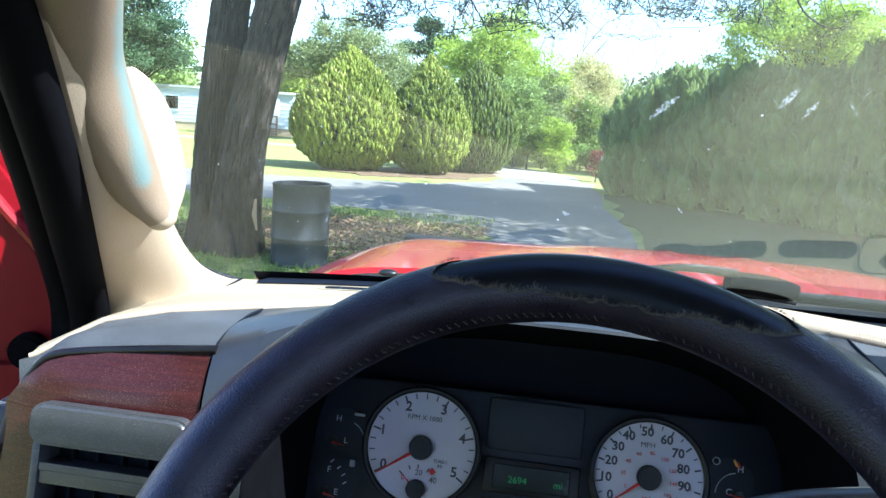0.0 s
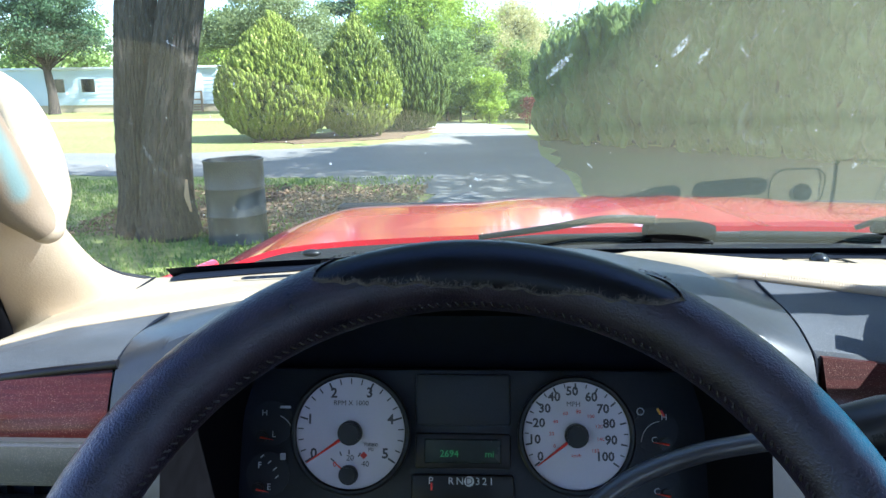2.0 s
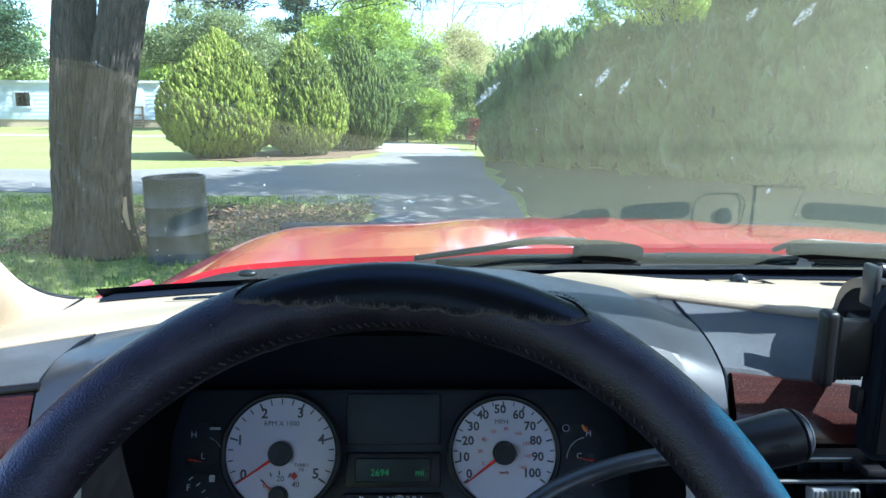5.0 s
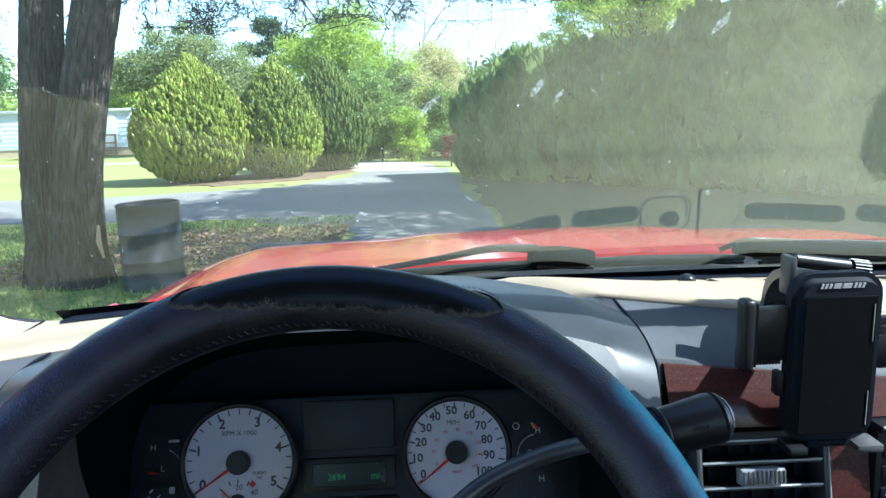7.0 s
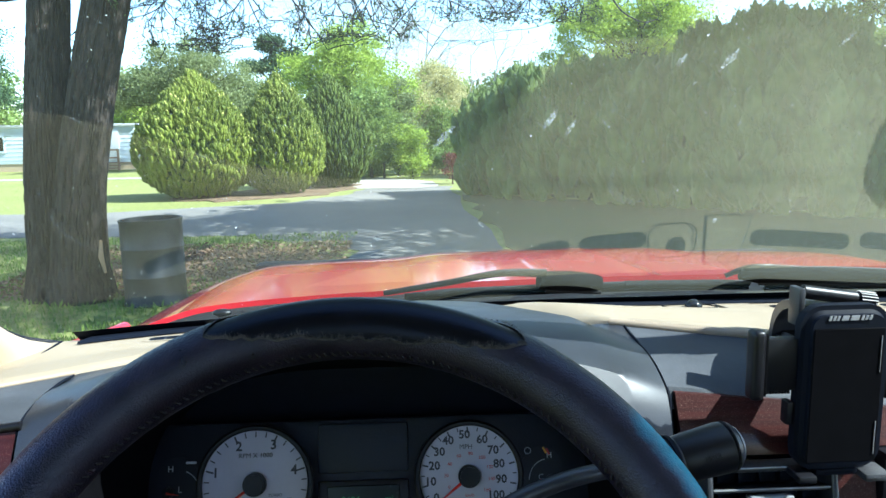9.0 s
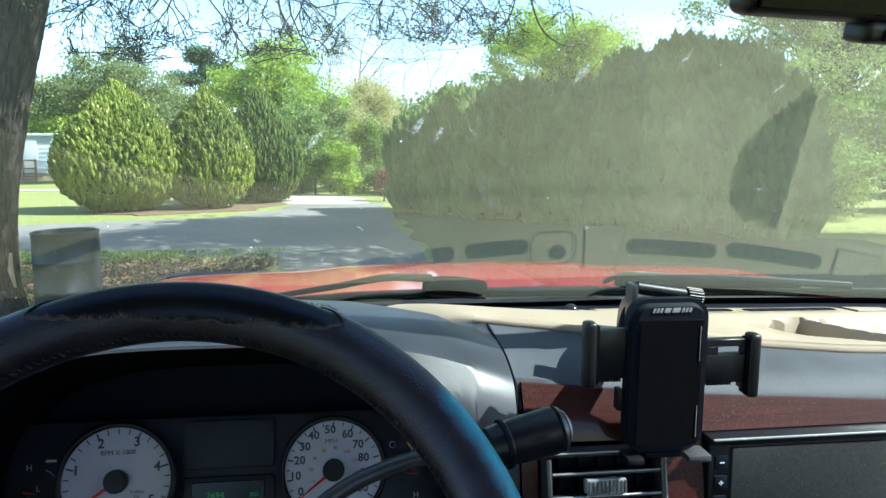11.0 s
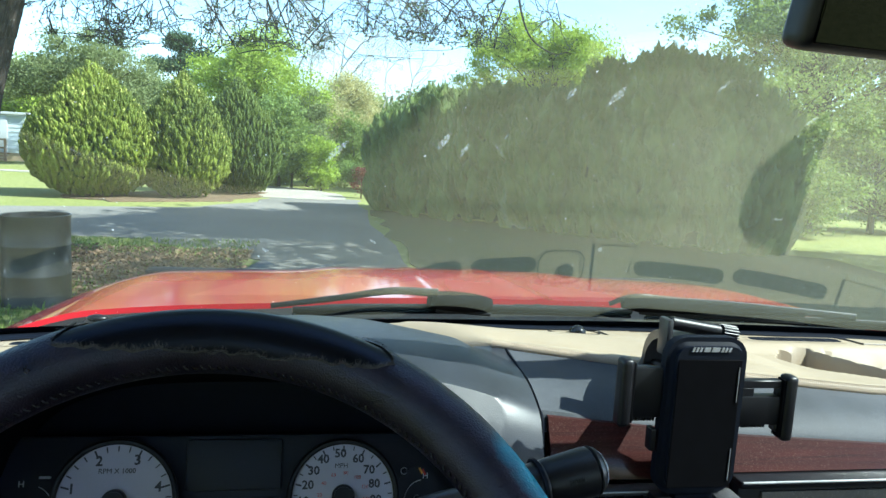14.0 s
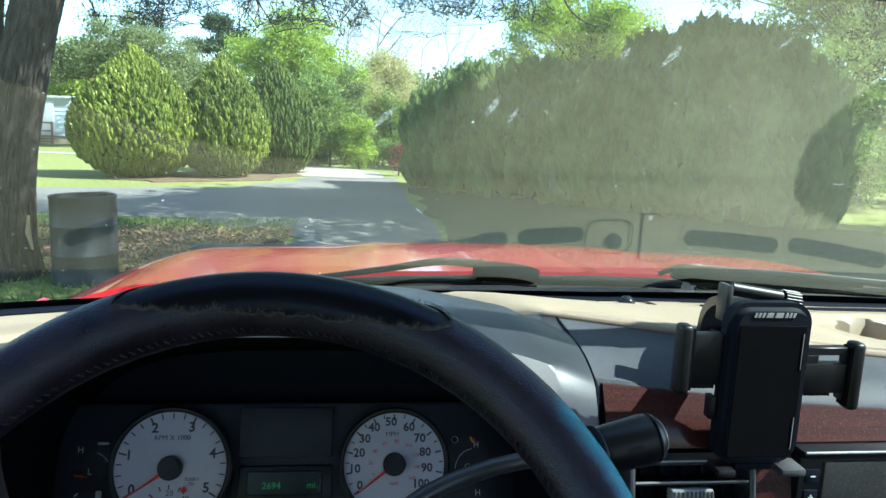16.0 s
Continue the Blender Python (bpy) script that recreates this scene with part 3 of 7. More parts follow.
def rounded_slab(lo, hi, r, bevel, m):
    """A slab in the x-z plane with round corners and softened edges."""
    bm = bmesh.new()
    ring_ = rounded(lo[0], hi[0], lo[2], hi[2], r, 6)
    f0 = [bm.verts.new((x, lo[1], z)) for x, z in ring_]
    f1 = [bm.verts.new((x, hi[1], z)) for x, z in ring_]
    bm.faces.new(f0)
    bm.faces.new(f1[::-1])
    for k in range(len(ring_)):
        bm.faces.new((f0[k], f1[k], f1[(k + 1) % len(ring_)], f0[(k + 1) % len(ring_)]))
    bmesh.ops.recalc_face_normals(bm, faces=bm.faces[:])
    edges = [e for e in bm.edges if abs(e.verts[0].co.y - e.verts[1].co.y) < 1e-6]
    bmesh.ops.bevel(bm, geom=edges, offset=bevel, segments=3, affect='EDGES')
    bmesh.ops.transform(bm, matrix=m, verts=bm.verts[:])
    return bm


for x0, x1, y0, y1 in VENTS:
    # each vent: a raised rim, a dark slot and fins
    bm = bmesh.new()
    hr = min(0.0115, (y1 - y0) / 2 - 0.0005)
    o, i_ = rounded(x0 - 0.008, x1 + 0.008, y0 - 0.006, y1 + 0.006, hr + 0.006), rounded(x0, x1, y0, y1, hr)
    up = lambda y, e=0.0: e + 0.0016 * ramp01((y - y0) / (y1 - y0))
    vo = [bm.verts.new(on_tan(*p, 0.0005)) for p in o]
    vm = [bm.verts.new(on_tan(lerp(p[0], q[0], 0.5), lerp(p[1], q[1], 0.5), up(lerp(p[1], q[1], 0.5), 0.0010))) for p, q in zip(o, i_)]
    vi = [bm.verts.new(on_tan(*p, up(p[1], 0.0008))) for p in i_]
    for a, b in ((vo, vm), (vm, vi)):
        for k in range(len(a)):
            bm.faces.new((a[k], a[(k + 1) % len(a)], b[(k + 1) % len(b)], b[k]))
    vent = part("defroster_vent", bm, TAN, dash, "tan defroster vent rim")
    bm = bmesh.new()
    bm.faces.new([bm.verts.new(on_tan(*p, up(p[1], 0.0005))) for p in rounded(x0, x1, y0, y1, min(0.0115, (y1 - y0) / 2 - 0.0005))])
    part("slot", bm, MATTE, vent, "black slot", smooth=False)
    nf = max(3, int((x1 - x0) / 0.018))
    for k in range(1, nf):
        x = lerp(x0, x1, k / nf)
        bm = bmesh.new()
        fq = [bm.verts.new(on_tan(xx, yy, up(yy, 0.0008))) for xx, yy in ((x - 0.0006, y0 + 0.002), (x + 0.0006, y0 + 0.002), (x + 0.0006, y1 - 0.002), (x - 0.0006, y1 - 0.002))]
        fl = [bm.verts.new(v.co - Vector((0, 0, 0.002))) for v in fq]
        bm.faces.new(fq)
        for a, b in ((0, 1), (1, 2), (2, 3), (3, 0)):
            bm.faces.new((fq[a], fl[a], fl[b], fq[b]))
        part("fin", bm, GREYP, vent, smooth=False)
# square sensor housing with its dark dome
housing = part("sensor_housing", newbox((0.390, 0.274, 1.486), (0.452, 0.322, 1.5015), 0.006), TAN, dash)
part("gap", tube(bmesh.new(), [on_tan(*p, 0.0035) for p in rounded(0.388, 0.455, 0.272, 0.324, 0.018) + [(0.455, 0.306)]], 0.0008, 6), COWL, housing, "dark gap")
bm = bmesh.new()
bmesh.ops.create_uvsphere(bm, u_segments=20, v_segments=12, radius=0.0115, matrix=Matrix.Translation((0.430, 0.305, 1.5025)) @ Matrix.Diagonal((1, 1, 0.9, 1)))
part("light_sensor", bm, SCREEN, dash, "black glossy sensor dome")
# tapered access covers between the vents
for cx in (0.089, 0.499, 0.875):
    bm = bmesh.new()
    a = [(cx - 0.033, 0.262), (cx + 0.030, 0.262), (cx + 0.019, 0.336), (cx - 0.028, 0.336)]
    b = [(cx - 0.0315, 0.264), (cx + 0.0285, 0.264), (cx + 0.018, 0.334), (cx - 0.0265, 0.334)]
    va = [bm.verts.new(on_tan(*p, -0.003)) for p in a]
    vb = [bm.verts.new(on_tan(*p, 0.0022)) for p in b]
    bm.faces.new(vb)
    for k in range(4):
        bm.faces.new((va[k], va[(k + 1) % 4], vb[(k + 1) % 4], vb[k]))
    cover = part("access_cover", bm, TAN, dash)
    for p, q in ((a[0], a[3]), (a[1], a[2]), (a[0], a[1]), (a[2], a[3])):
        part("gap", tube(bmesh.new(), [on_tan(*p, 0.0015), on_tan(*q, 0.0015)], 0.0006, 6), GREYP, cover, "dark gap")

def wood_line(x):
    """Top rear edge of the charcoal pad, above the wood: y, z."""
    return curve_at([(-0.402, -0.112, 1.460), (-0.394, -0.115, 1.485), (-0.385, -0.117, 1.503), (-0.367, -0.120, 1.517), (-0.31, -0.119, 1.527), (-0.234, -0.114, 1.534), (0.258, -0.084, 1.532), (0.42, -0.093, 1.517), (0.605, -0.098, 1.506), (1.4, -0.11, 1.490)], x)


def pad(x0, x1, n):
    rows = []
    for i in range(9):
        s = i / 8
        r = []
        for k in range(n + 1):
            x = lerp(x0, x1, k / n)
            (ya, za), (yb, zb) = wood_line(x), top_line(x)
            y = lerp(ya, yb, s)
            z = lerp(za, zb - 0.002, s) + 0.010 * math.sin(math.pi * min(1, s * 1.1)) * (1 - s)
            r.append(Vector((x, y, z)))
        rows.append(r)
    front = [p + Vector((0, -0.003, -0.006)) for p in rows[0]]
    return sheet([front] + rows, 0.01)


part("charcoal_pad", pad(-0.41, -0.2455, 16), PAD, dash, "charcoal grained vinyl pad")
part("charcoal_pad", pad(0.2575, 1.37, 48), PAD, dash, "charcoal grained vinyl pad")

# wood panels, built round the vent and radio openings
def wood_face(x, z):
    """The wood leans forward at the top."""
    y0, z0 = wood_line(x)
    if x < 0:
        z0 = 1.53
    return y0 - 0.004 - 0.55 * max(0.0, z0 - z) + 0.35 * max(0.0, z0 - z - 0.03)


def wood_strip(x0, x1, z_lo, n=10, z_hi=None):
    rows = []
    for i in range(6):
        r = []
        for k in range(n + 1):
            x = lerp(x0, x1, k / n)
            zt = (wood_line(x)[1] - 0.003) if z_hi is None else z_hi
            zt = max(zt, z_lo + 0.001)
            z = lerp(zt, z_lo, i / 5)
            r.append(Vector((x, wood_face(x, z), z)))
        rows.append(r)
    return sheet(rows, 0.008, Vector((0, 1, 0)))


left_wood = part("wood_panel", wood_strip(-0.402, -0.2462, 1.478), WOOD, dash, "glossy mahogany wood panel, dusty")
part("wood_edge", wood_strip(-0.402, -0.3675, 1.30, 3, 1.4778), WOOD, left_wood)
right_wood = part("wood_panel", wood_strip(0.262, 0.416, 1.482), WOOD, dash, "glossy mahogany wood panel, dusty")
part("wood_edge", wood_strip(0.258, 0.272, 1.33, 3, 1.4818), WOOD, right_wood)
part("wood_edge", wood_strip(0.3775, 0.416, 1.33, 3, 1.4818), WOOD, right_wood)
part("wood_panel", wood_strip(0.4165, 1.37, 1.487, 30), WOOD, dash, "glossy mahogany wood panel, dusty")
# dark rounded edge at the driver's end of the dash
part("end_trim", tube(bmesh.new(), smooth_pts([(-0.242, -0.1195, 1.5315), (-0.31, -0.1240, 1.5245), (-0.367, -0.126, 1.515), (-0.386, -0.128, 1.500), (-0.3955, -0.132, 1.480), (-0.4035, -0.142, 1.445), (-0.408, -0.150, 1.385), (-0.41, -0.155, 1.28)], 6), 0.0034, 10), BLACK, dash)
part("end_cap", newbox((-0.440, -0.118, 1.15), (-0.404, 0.12, 1.462), 0.012, 3), PAD, dash)
# dash body behind the faces, below
for xa, xb in ((-0.40, -0.246), (0.259, 1.36)):
    part("lower_body", newbox((xa, -0.085, 0.95), (xb, 0.18, 1.40), 0.004), MATTE, dash)

# binnacle over the instruments: one soft skin with the pads, rolled over an arched opening
BX0, BX1, BOPEN = -0.2435, 0.2555, 0.86


def lip(x):
    u = abs((x - 0.006) / 0.2495)
    ye, ze = wood_line(BX0 if x < 0.006 else BX1)
    k = 1 - u ** 2.8
    return lerp(ye, -0.104, k), lerp(ze, 1.5750, k)


def opening(x):
    q = abs((x - 0.006) / 0.2495) / BOPEN
    if q > 1.0001:
        return 1.33
    c = min(1.0, q) ** (1 / 0.62)
    return 1.43 + 0.1427 * max(0.0, 1 - c * c) ** 0.31


def brow(x, z):
    yl, zl = lip(x)
    dz = max(0.0, zl - z)
    return yl - 0.004 - 0.62 * dz + 0.42 * max(0.0, dz - 0.03)


us = sorted(set([k / 40 for k in range(-40, 41)] + [sgn * (BOPEN + d) for sgn in (-1, 1) for d in (0.0, 0.0002, 0.012, -0.004, -0.012, 0.04)]))
bxs = [0.006 + 0.2495 * u for u in us]
rows = []
for i in range(17):
    s = i / 16
    r = []
    for x in bxs:
        (yl, zl), (yb, zb) = lip(x), top_line(x)
        zb -= edge_drop(x, yb)
        u = abs((x - 0.006) / 0.2495)
        flat = lerp(zb - 0.002, zl, s) + 0.010 * math.sin(math.pi * min(1, (1 - s) * 1.1)) * s
        crest = lerp(1.5555, 1.5735, 1 - u ** 2.4)
        if s < 0.30:
            hump = lerp(zb - 0.002, crest, math.sin(math.pi / 2 * s / 0.30))
        else:
            hump = lerp(crest, zl, (s - 0.30) / 0.70) + 0.008 * math.sin(math.pi * (s - 0.30) / 0.70)
        r.append(Vector((x, lerp(yb, yl, s), lerp(flat, hump, ramp01((0.50 - u) / 0.30) if x < 0.006 else ramp01((1 - u) / 0.22)))))
    rows.append(r)
for i in range(1, 10):
    s = (i / 9) ** 1.6
    rows.append([Vector((x, brow(x, lerp(lip(x)[1], opening(x), s)), lerp(lip(x)[1], opening(x), s))) for x in bxs])
part("binnacle", sheet(rows), BROW, dash, "charcoal instrument hood with a soft rolled lip")
inner = [rows[-1][k].copy() for k, u in enumerate(us) if abs(u) <= BOPEN + 0.0001]
for k, p in ((0, inner[0]), (len(inner), inner[-1])):
    inner.insert(k, Vector((p.x, p.y, 1.33)))
part("binnacle_tunnel", sheet([inner, [p + Vector((0, 0.012, -0.003)) for p in inner]] + [[Vector((0.006 + (p.x - 0.006) * (1 - 0.01 * k), lerp(p.y + 0.012, 0.062, k / 3), p.z - 0.003 - (0.06 * k / 3 if p.z > 1.40 else 0.0))) for p in inner] for k in (1, 2, 3)]), RUBBER, dash, "black inner wall of the instrument hood")
for sx, x in ((-1, -0.2445), (1, 0.2565)):
    yb, zb = top_line(x)
    ya, za = wood_line(x + sx * 0.012)
    part("seam", tube(bmesh.new(), smooth_pts([(x, yb - 0.002, zb - 0.0025), (x, (ya + yb) / 2 + 0.01, (za + zb) / 2 + 0.004), (x + sx * 0.001, ya + 0.004, za + 0.001), (x + sx * 0.001, ya - 0.010, za - 0.02), (x + sx * 0.001, ya - 0.026, za - 0.06)], 5), 0.0013, 8), MATTE, dash, "dark joint")


# ---- instrument cluster ----
TH = radians(20)
CL = Matrix.Translation((0, 0, 1.42)) @ Matrix(((1, 0, 0, 0), (0, math.sin(TH), -math.cos(TH), 0), (0, math.cos(TH), math.sin(TH), 0), (0, 0, 0, 1)))


def at(u, v, w=0.0):
    """The place on the cluster's face: u right, v up, w towards the driver."""
    return CL @ Matrix.Translation((u, v, w))


cluster = thing("instrument_cluster", "dark instrument cluster with two white-faced round gauges", "instrument cluster", (0, 0.03, 1.33))
part("face_panel", newbox((-0.232, -0.14, -0.030), (0.232, 0.056, -0.014), 0.004, 2, CL), FACE, cluster)
part("shroud_back", newbox((-0.215, 0.0625, 1.28), (0.227, 0.072, 1.53)), MATTE, cluster)
part("bezel_plate", newbox((-0.043, 0.006, -0.016), (0.043, 0.052, -0.008), 0.003, 2, CL), FACE, cluster, "blank dark message panel")
part("display_frame", newbox((-0.043, -0.032, -0.016), (0.043, -0.001, -0.009), 0.003, 2, CL), BLACK, cluster)
lcd = part("display", newbox((-0.0345, -0.027, -0.012), (0.0345, -0.0055, -0.0075), 0.001, 1, CL), LCD, cluster, "dark display")
lettering("odometer", "2694", 0.0085, at(-0.012, -0.0185, -0.0072), GREENINK, lcd, "lit green digits")
lettering("unit", "mi", 0.0085, at(0.024, -0.0185, -0.0072), GREENINK, lcd, "lit green letters")
plate = part("gear_indicator", newbox((-0.046, -0.062, -0.016), (0.046, -0.037, -0.009), 0.004, 2, CL), BLACK, cluster)
for ch, u in (("P", -0.0285), ("R", -0.0105), ("N", -0.0025), ("D", 0.0058), ("3", 0.0135), ("2", 0.0195), ("1", 0.0255)):
    lettering("gear_letter", ch, 0.0090, at(u, -0.0425, -0.0086), INK if ch == "D" else WHITEINK, plate)
part("gear_badge", cyl(bmesh.new(), at(0.0058, -0.0425, -0.0095).translation, at(0.0058, -0.0425, -0.0087).translation, 0.0045, n=24), WHITEINK, plate, smooth=False)
part("gear_pointer", newbox((-0.0287, -0.0505, -0.0086), (-0.0270, -0.0440, -0.0080), 0, 1, CL), NEEDLE, plate, "red pointer", smooth=False)


def disc(name, u, v, w0, w1, r, material, parent, label="", n=64, bevel=0.0):
    return part(name, cyl(bmesh.new(), at(u, v, w0).translation, at(u, v, w1).translation, r, n=n, bevel=bevel), material, parent, label)


def ring(name, u, v, w, r, t, material, parent, label="", n=72):
    pts = [at(u + r * math.cos(2 * math.pi * k / n), v + r * math.sin(2 * math.pi * k / n), w).translation for k in range(n)]
    bm = bmesh.new()
    tube(bm, pts + [pts[0]], t, 8, cap=False)
    bmesh.ops.remove_doubles(bm, verts=bm.verts[:], dist=1e-5)
    return part(name, bm, material, parent, label)


def tick(name, u, v, ang, r0, r1, wid, material, parent, w=0.0006):
    m = at(u, v) @ Matrix.Rotation(ang, 4, 'Z')
    return part(name, newbox((r0, -wid / 2, w - 0.0003), (r1, wid / 2, w), 0, 1, m), material, parent, smooth=False)


def needle(u, v, w, du, dv, wid, parent, back=0.0):
    a = math.atan2(dv, du)
    L = math.hypot(du, dv)
    m = at(u, v, w) @ Matrix.Rotation(a, 4, 'Z')
    bm = bmesh.new()
    vs = [bm.verts.new(m @ Vector(p)) for p in ((-back, -wid / 2, 0), (L, -wid / 8, 0), (L, wid / 8, 0), (-back, wid / 2, 0), (-back, 0, 0.0012), (L, 0, 0.0005))]
    for f in ((0, 1, 5, 4), (3, 4, 5, 2), (0, 4, 3), (1, 2, 5), (0, 3, 2, 1)):
        bm.faces.new([vs[k] for k in f])
    return part("needle", bm, NEEDLE, parent, "red needle", smooth=False)


S = 1 / 1975
# rev counter
TU, TV, TR = -0.100, 0.0, 0.0495
tach = disc("rev_counter", TU, TV, -0.012, 0.0, TR, DIALW, cluster, "white rev counter dial with dark numerals")
ring("dial_ring", TU, TV, 0.002, TR + 0.002, 0.0028, BLACK, tach)
for k in range(21):
    a = radians(213 - k * (246 / 20))
    tick("tick", TU, TV, a, 0.0405 if k % 4 == 0 else 0.0428, 0.0478, 0.0016 if k % 4 == 0 else 0.0011, INK, tach)
for ch, du, dv in (("0", -65, 37), ("1", -73, -22), ("2", -31, -68), ("3", 33, -69), ("4", 71, -23), ("5", 62, 36)):
    lettering("numeral", ch, 0.0122, at(TU + du * S, TV - dv * S, 0.0004), INK, tach, bold=0.0003)
lettering("caption", "RPM X 1000", 0.0062, at(TU, TV + 0.0258, 0.0004), INK, tach)
lettering("caption", "TURBO", 0.0040, at(TU + 0.0185, TV - 0.0105, 0.0004), INK, tach)
lettering("caption", "PSI", 0.0040, at(TU + 0.0185, TV - 0.0147, 0.0004), INK, tach)
for ch, du, dv in (("0", -27, 55), ("20", 0, 44), ("40", 27, 54)):
    lettering("numeral", ch, 0.0070, at(TU + du * S, TV - dv * S, 0.0004), REDINK if ch == "0" else INK, tach)
part("warning_mark", newbox((-0.0024, -0.0024, 0.0002), (0.0024, 0.0024, 0.0006), 0, 1, at(TU + 24 * S, TV - 39 * S) @ Matrix.Rotation(radians(45), 4, 'Z')), REDINK, tach, "red diamond", smooth=False)
for a in (140, 113, 90, 62):
    tick("tick", TU - 0.001, TV - 0.0365, radians(a), 0.0175, 0.0215, 0.0011, INK, tach)
needle(TU, TV, 0.004, -76 * S, -52 * S, 0.0034, tach)
needle(TU - 0.001, TV - 0.0365, 0.003, -26 * S, 22 * S, 0.0024, tach)
disc("hub", TU, TV, 0.0, 0.008, 0.0108, BLACK, tach, "black hub cap", 36, 0.002)
disc("hub", TU - 0.001, TV - 0.0365, 0.0, 0.006, 0.0086, BLACK, tach, "black hub cap", 36, 0.002)
# speedometer
PU, PV, PR = 0.100, 0.0, 0.0470
speed = disc("speedometer", PU, PV, -0.012, 0.0, PR, DIALW, cluster, "white speedometer dial with dark numerals")
ring("dial_ring", PU, PV, 0.002, PR + 0.002, 0.0028, BLACK, speed)
for k in range(21):
    a = radians(216 - k * (252 / 20))
    tick("tick", PU, PV, a, 0.0395 if k % 2 == 0 else 0.0415, 0.0452, 0.0015 if k % 2 == 0 else 0.001, INK, speed)
for ch, du, dv in (("0", -62, 37), ("10", -72, 8), ("20", -64, -20), ("30", -54, -45), ("40", -37, -65), ("50", -6, -75), ("60", 27, -65), ("70", 47, -45), ("80", 57, -20), ("90", 60, 8), ("100", 49, 36)):
    lettering("numeral", ch, 0.0108, at(PU + du * S, PV - dv * S, 0.0004), INK, speed, bold=0.0003)
lettering("caption", "MPH", 0.0062, at(PU - 0.002, PV + 0.0268, 0.0004), INK, speed)
lettering("caption", "km/h", 0.0042, at(PU, PV - 0.0175, 0.0004), REDINK, speed)
for k, ch in enumerate(("0", "20", "40", "60", "80", "100", "120", "140", "160")):
    a = radians(208 - k * 31.0)
    lettering("small_numeral", ch, 0.0045, at(PU + 0.0215 * math.cos(a), PV + 0.0205 * math.sin(a), 0.0004), REDINK, speed)
needle(PU, PV, 0.004, -68 * S, -52 * S, 0.0034, speed)
disc("hub", PU, PV, 0.0, 0.008, 0.0105, BLACK, speed, "black hub cap", 36, 0.002)
# small gauges at both sides
def small_gauge(u, v, flip, chars, arc):
    g = disc("small_gauge", u, v, -0.0155, -0.0135, 0.0200, FACE, cluster, "small dark gauge with a red pointer", 40)
    disc("hub", u + (0.008 if flip else -0.008), v - 0.012, -0.0135, -0.009, 0.0055, BLACK, g, "", 24, 0.001)
    for ch, du, dv in chars:
        lettering("gauge_letter", ch, 0.0078, at(u + du, v + dv, -0.0082), WHITEINK, g)
    if arc:
        pts = [at(u + 0.004 * (1 if not flip else 1) + 0.018 * math.cos(radians(a)), v - 0.012 + 0.020 * math.sin(radians(a)), -0.0081).translation for a in arc]
        part("scale_arc", tube(bmesh.new(), pts, 0.0004, 6), WHITEINK, g)
    return g


g = small_gauge(-0.176, 0.006, False, (("H", -0.005, 0.0095), ("L", 0.004, -0.0095)), range(0, 80, 8))
needle(-0.184, -0.006, -0.006, 0.012, -0.002, 0.002, g)
g = small_gauge(-0.178, -0.040, False, (("F", -0.006, 0.009), ("E", 0.003, -0.010)), None)
for du, dv in ((-0.004, 0.017), (0.003, 0.012), (0.008, 0.006), (0.010, -0.001)):
    tick("tick", -0.178 + du, -0.040 + dv, radians(40), -0.002, 0.002, 0.0009, WHITEINK, g, -0.008)
part("fuel_icon", newbox((-0.0025, -0.003, -0.0086), (0.0025, 0.003, -0.0080), 0.0006, 1, at(-0.163, -0.023)), WHITEINK, g)
needle(-0.186, -0.052, -0.006, 0.011, -0.002, 0.002, g)
part("oil_icon", newbox((-0.005, -0.0012, -0.0086), (0.005, 0.0012, -0.0080), 0.0006, 1, at(-0.162, 0.021)), WHITEINK, g)
g = small_gauge(0.172, 0.004, True, (("H", 0.0065, 0.0115), ("C", -0.0025, -0.0085)), range(95, 180, 8))
needle(0.182, -0.008, -0.006, -0.014, 0.002, 0.002, g)
part("amber_mark", newbox((-0.0012, -0.003, -0.0086), (0.0008, 0.003, -0.0080), 0, 1, at(0.1745, 0.0205) @ Matrix.Rotation(0.5, 4, 'Z')), AMBER, g, "amber band", smooth=False)
part("red_mark", newbox((-0.0010, -0.003, -0.0086), (0.0010, 0.003, -0.0080), 0, 1, at(0.1772, 0.0190) @ Matrix.Rotation(0.5, 4, 'Z')), REDINK, g, "red band", smooth=False)
ring("gearbox_icon", 0.158, 0.0205, -0.0082, 0.003, 0.0005, WHITEINK, g, "", 18)
g = small_gauge(0.172, -0.040, True, (("H", 0.0075, 0.0115), ("C", -0.0015, -0.0085)), None)
needle(0.182, -0.052, -0.006, -0.013, 0.002, 0.002, g)


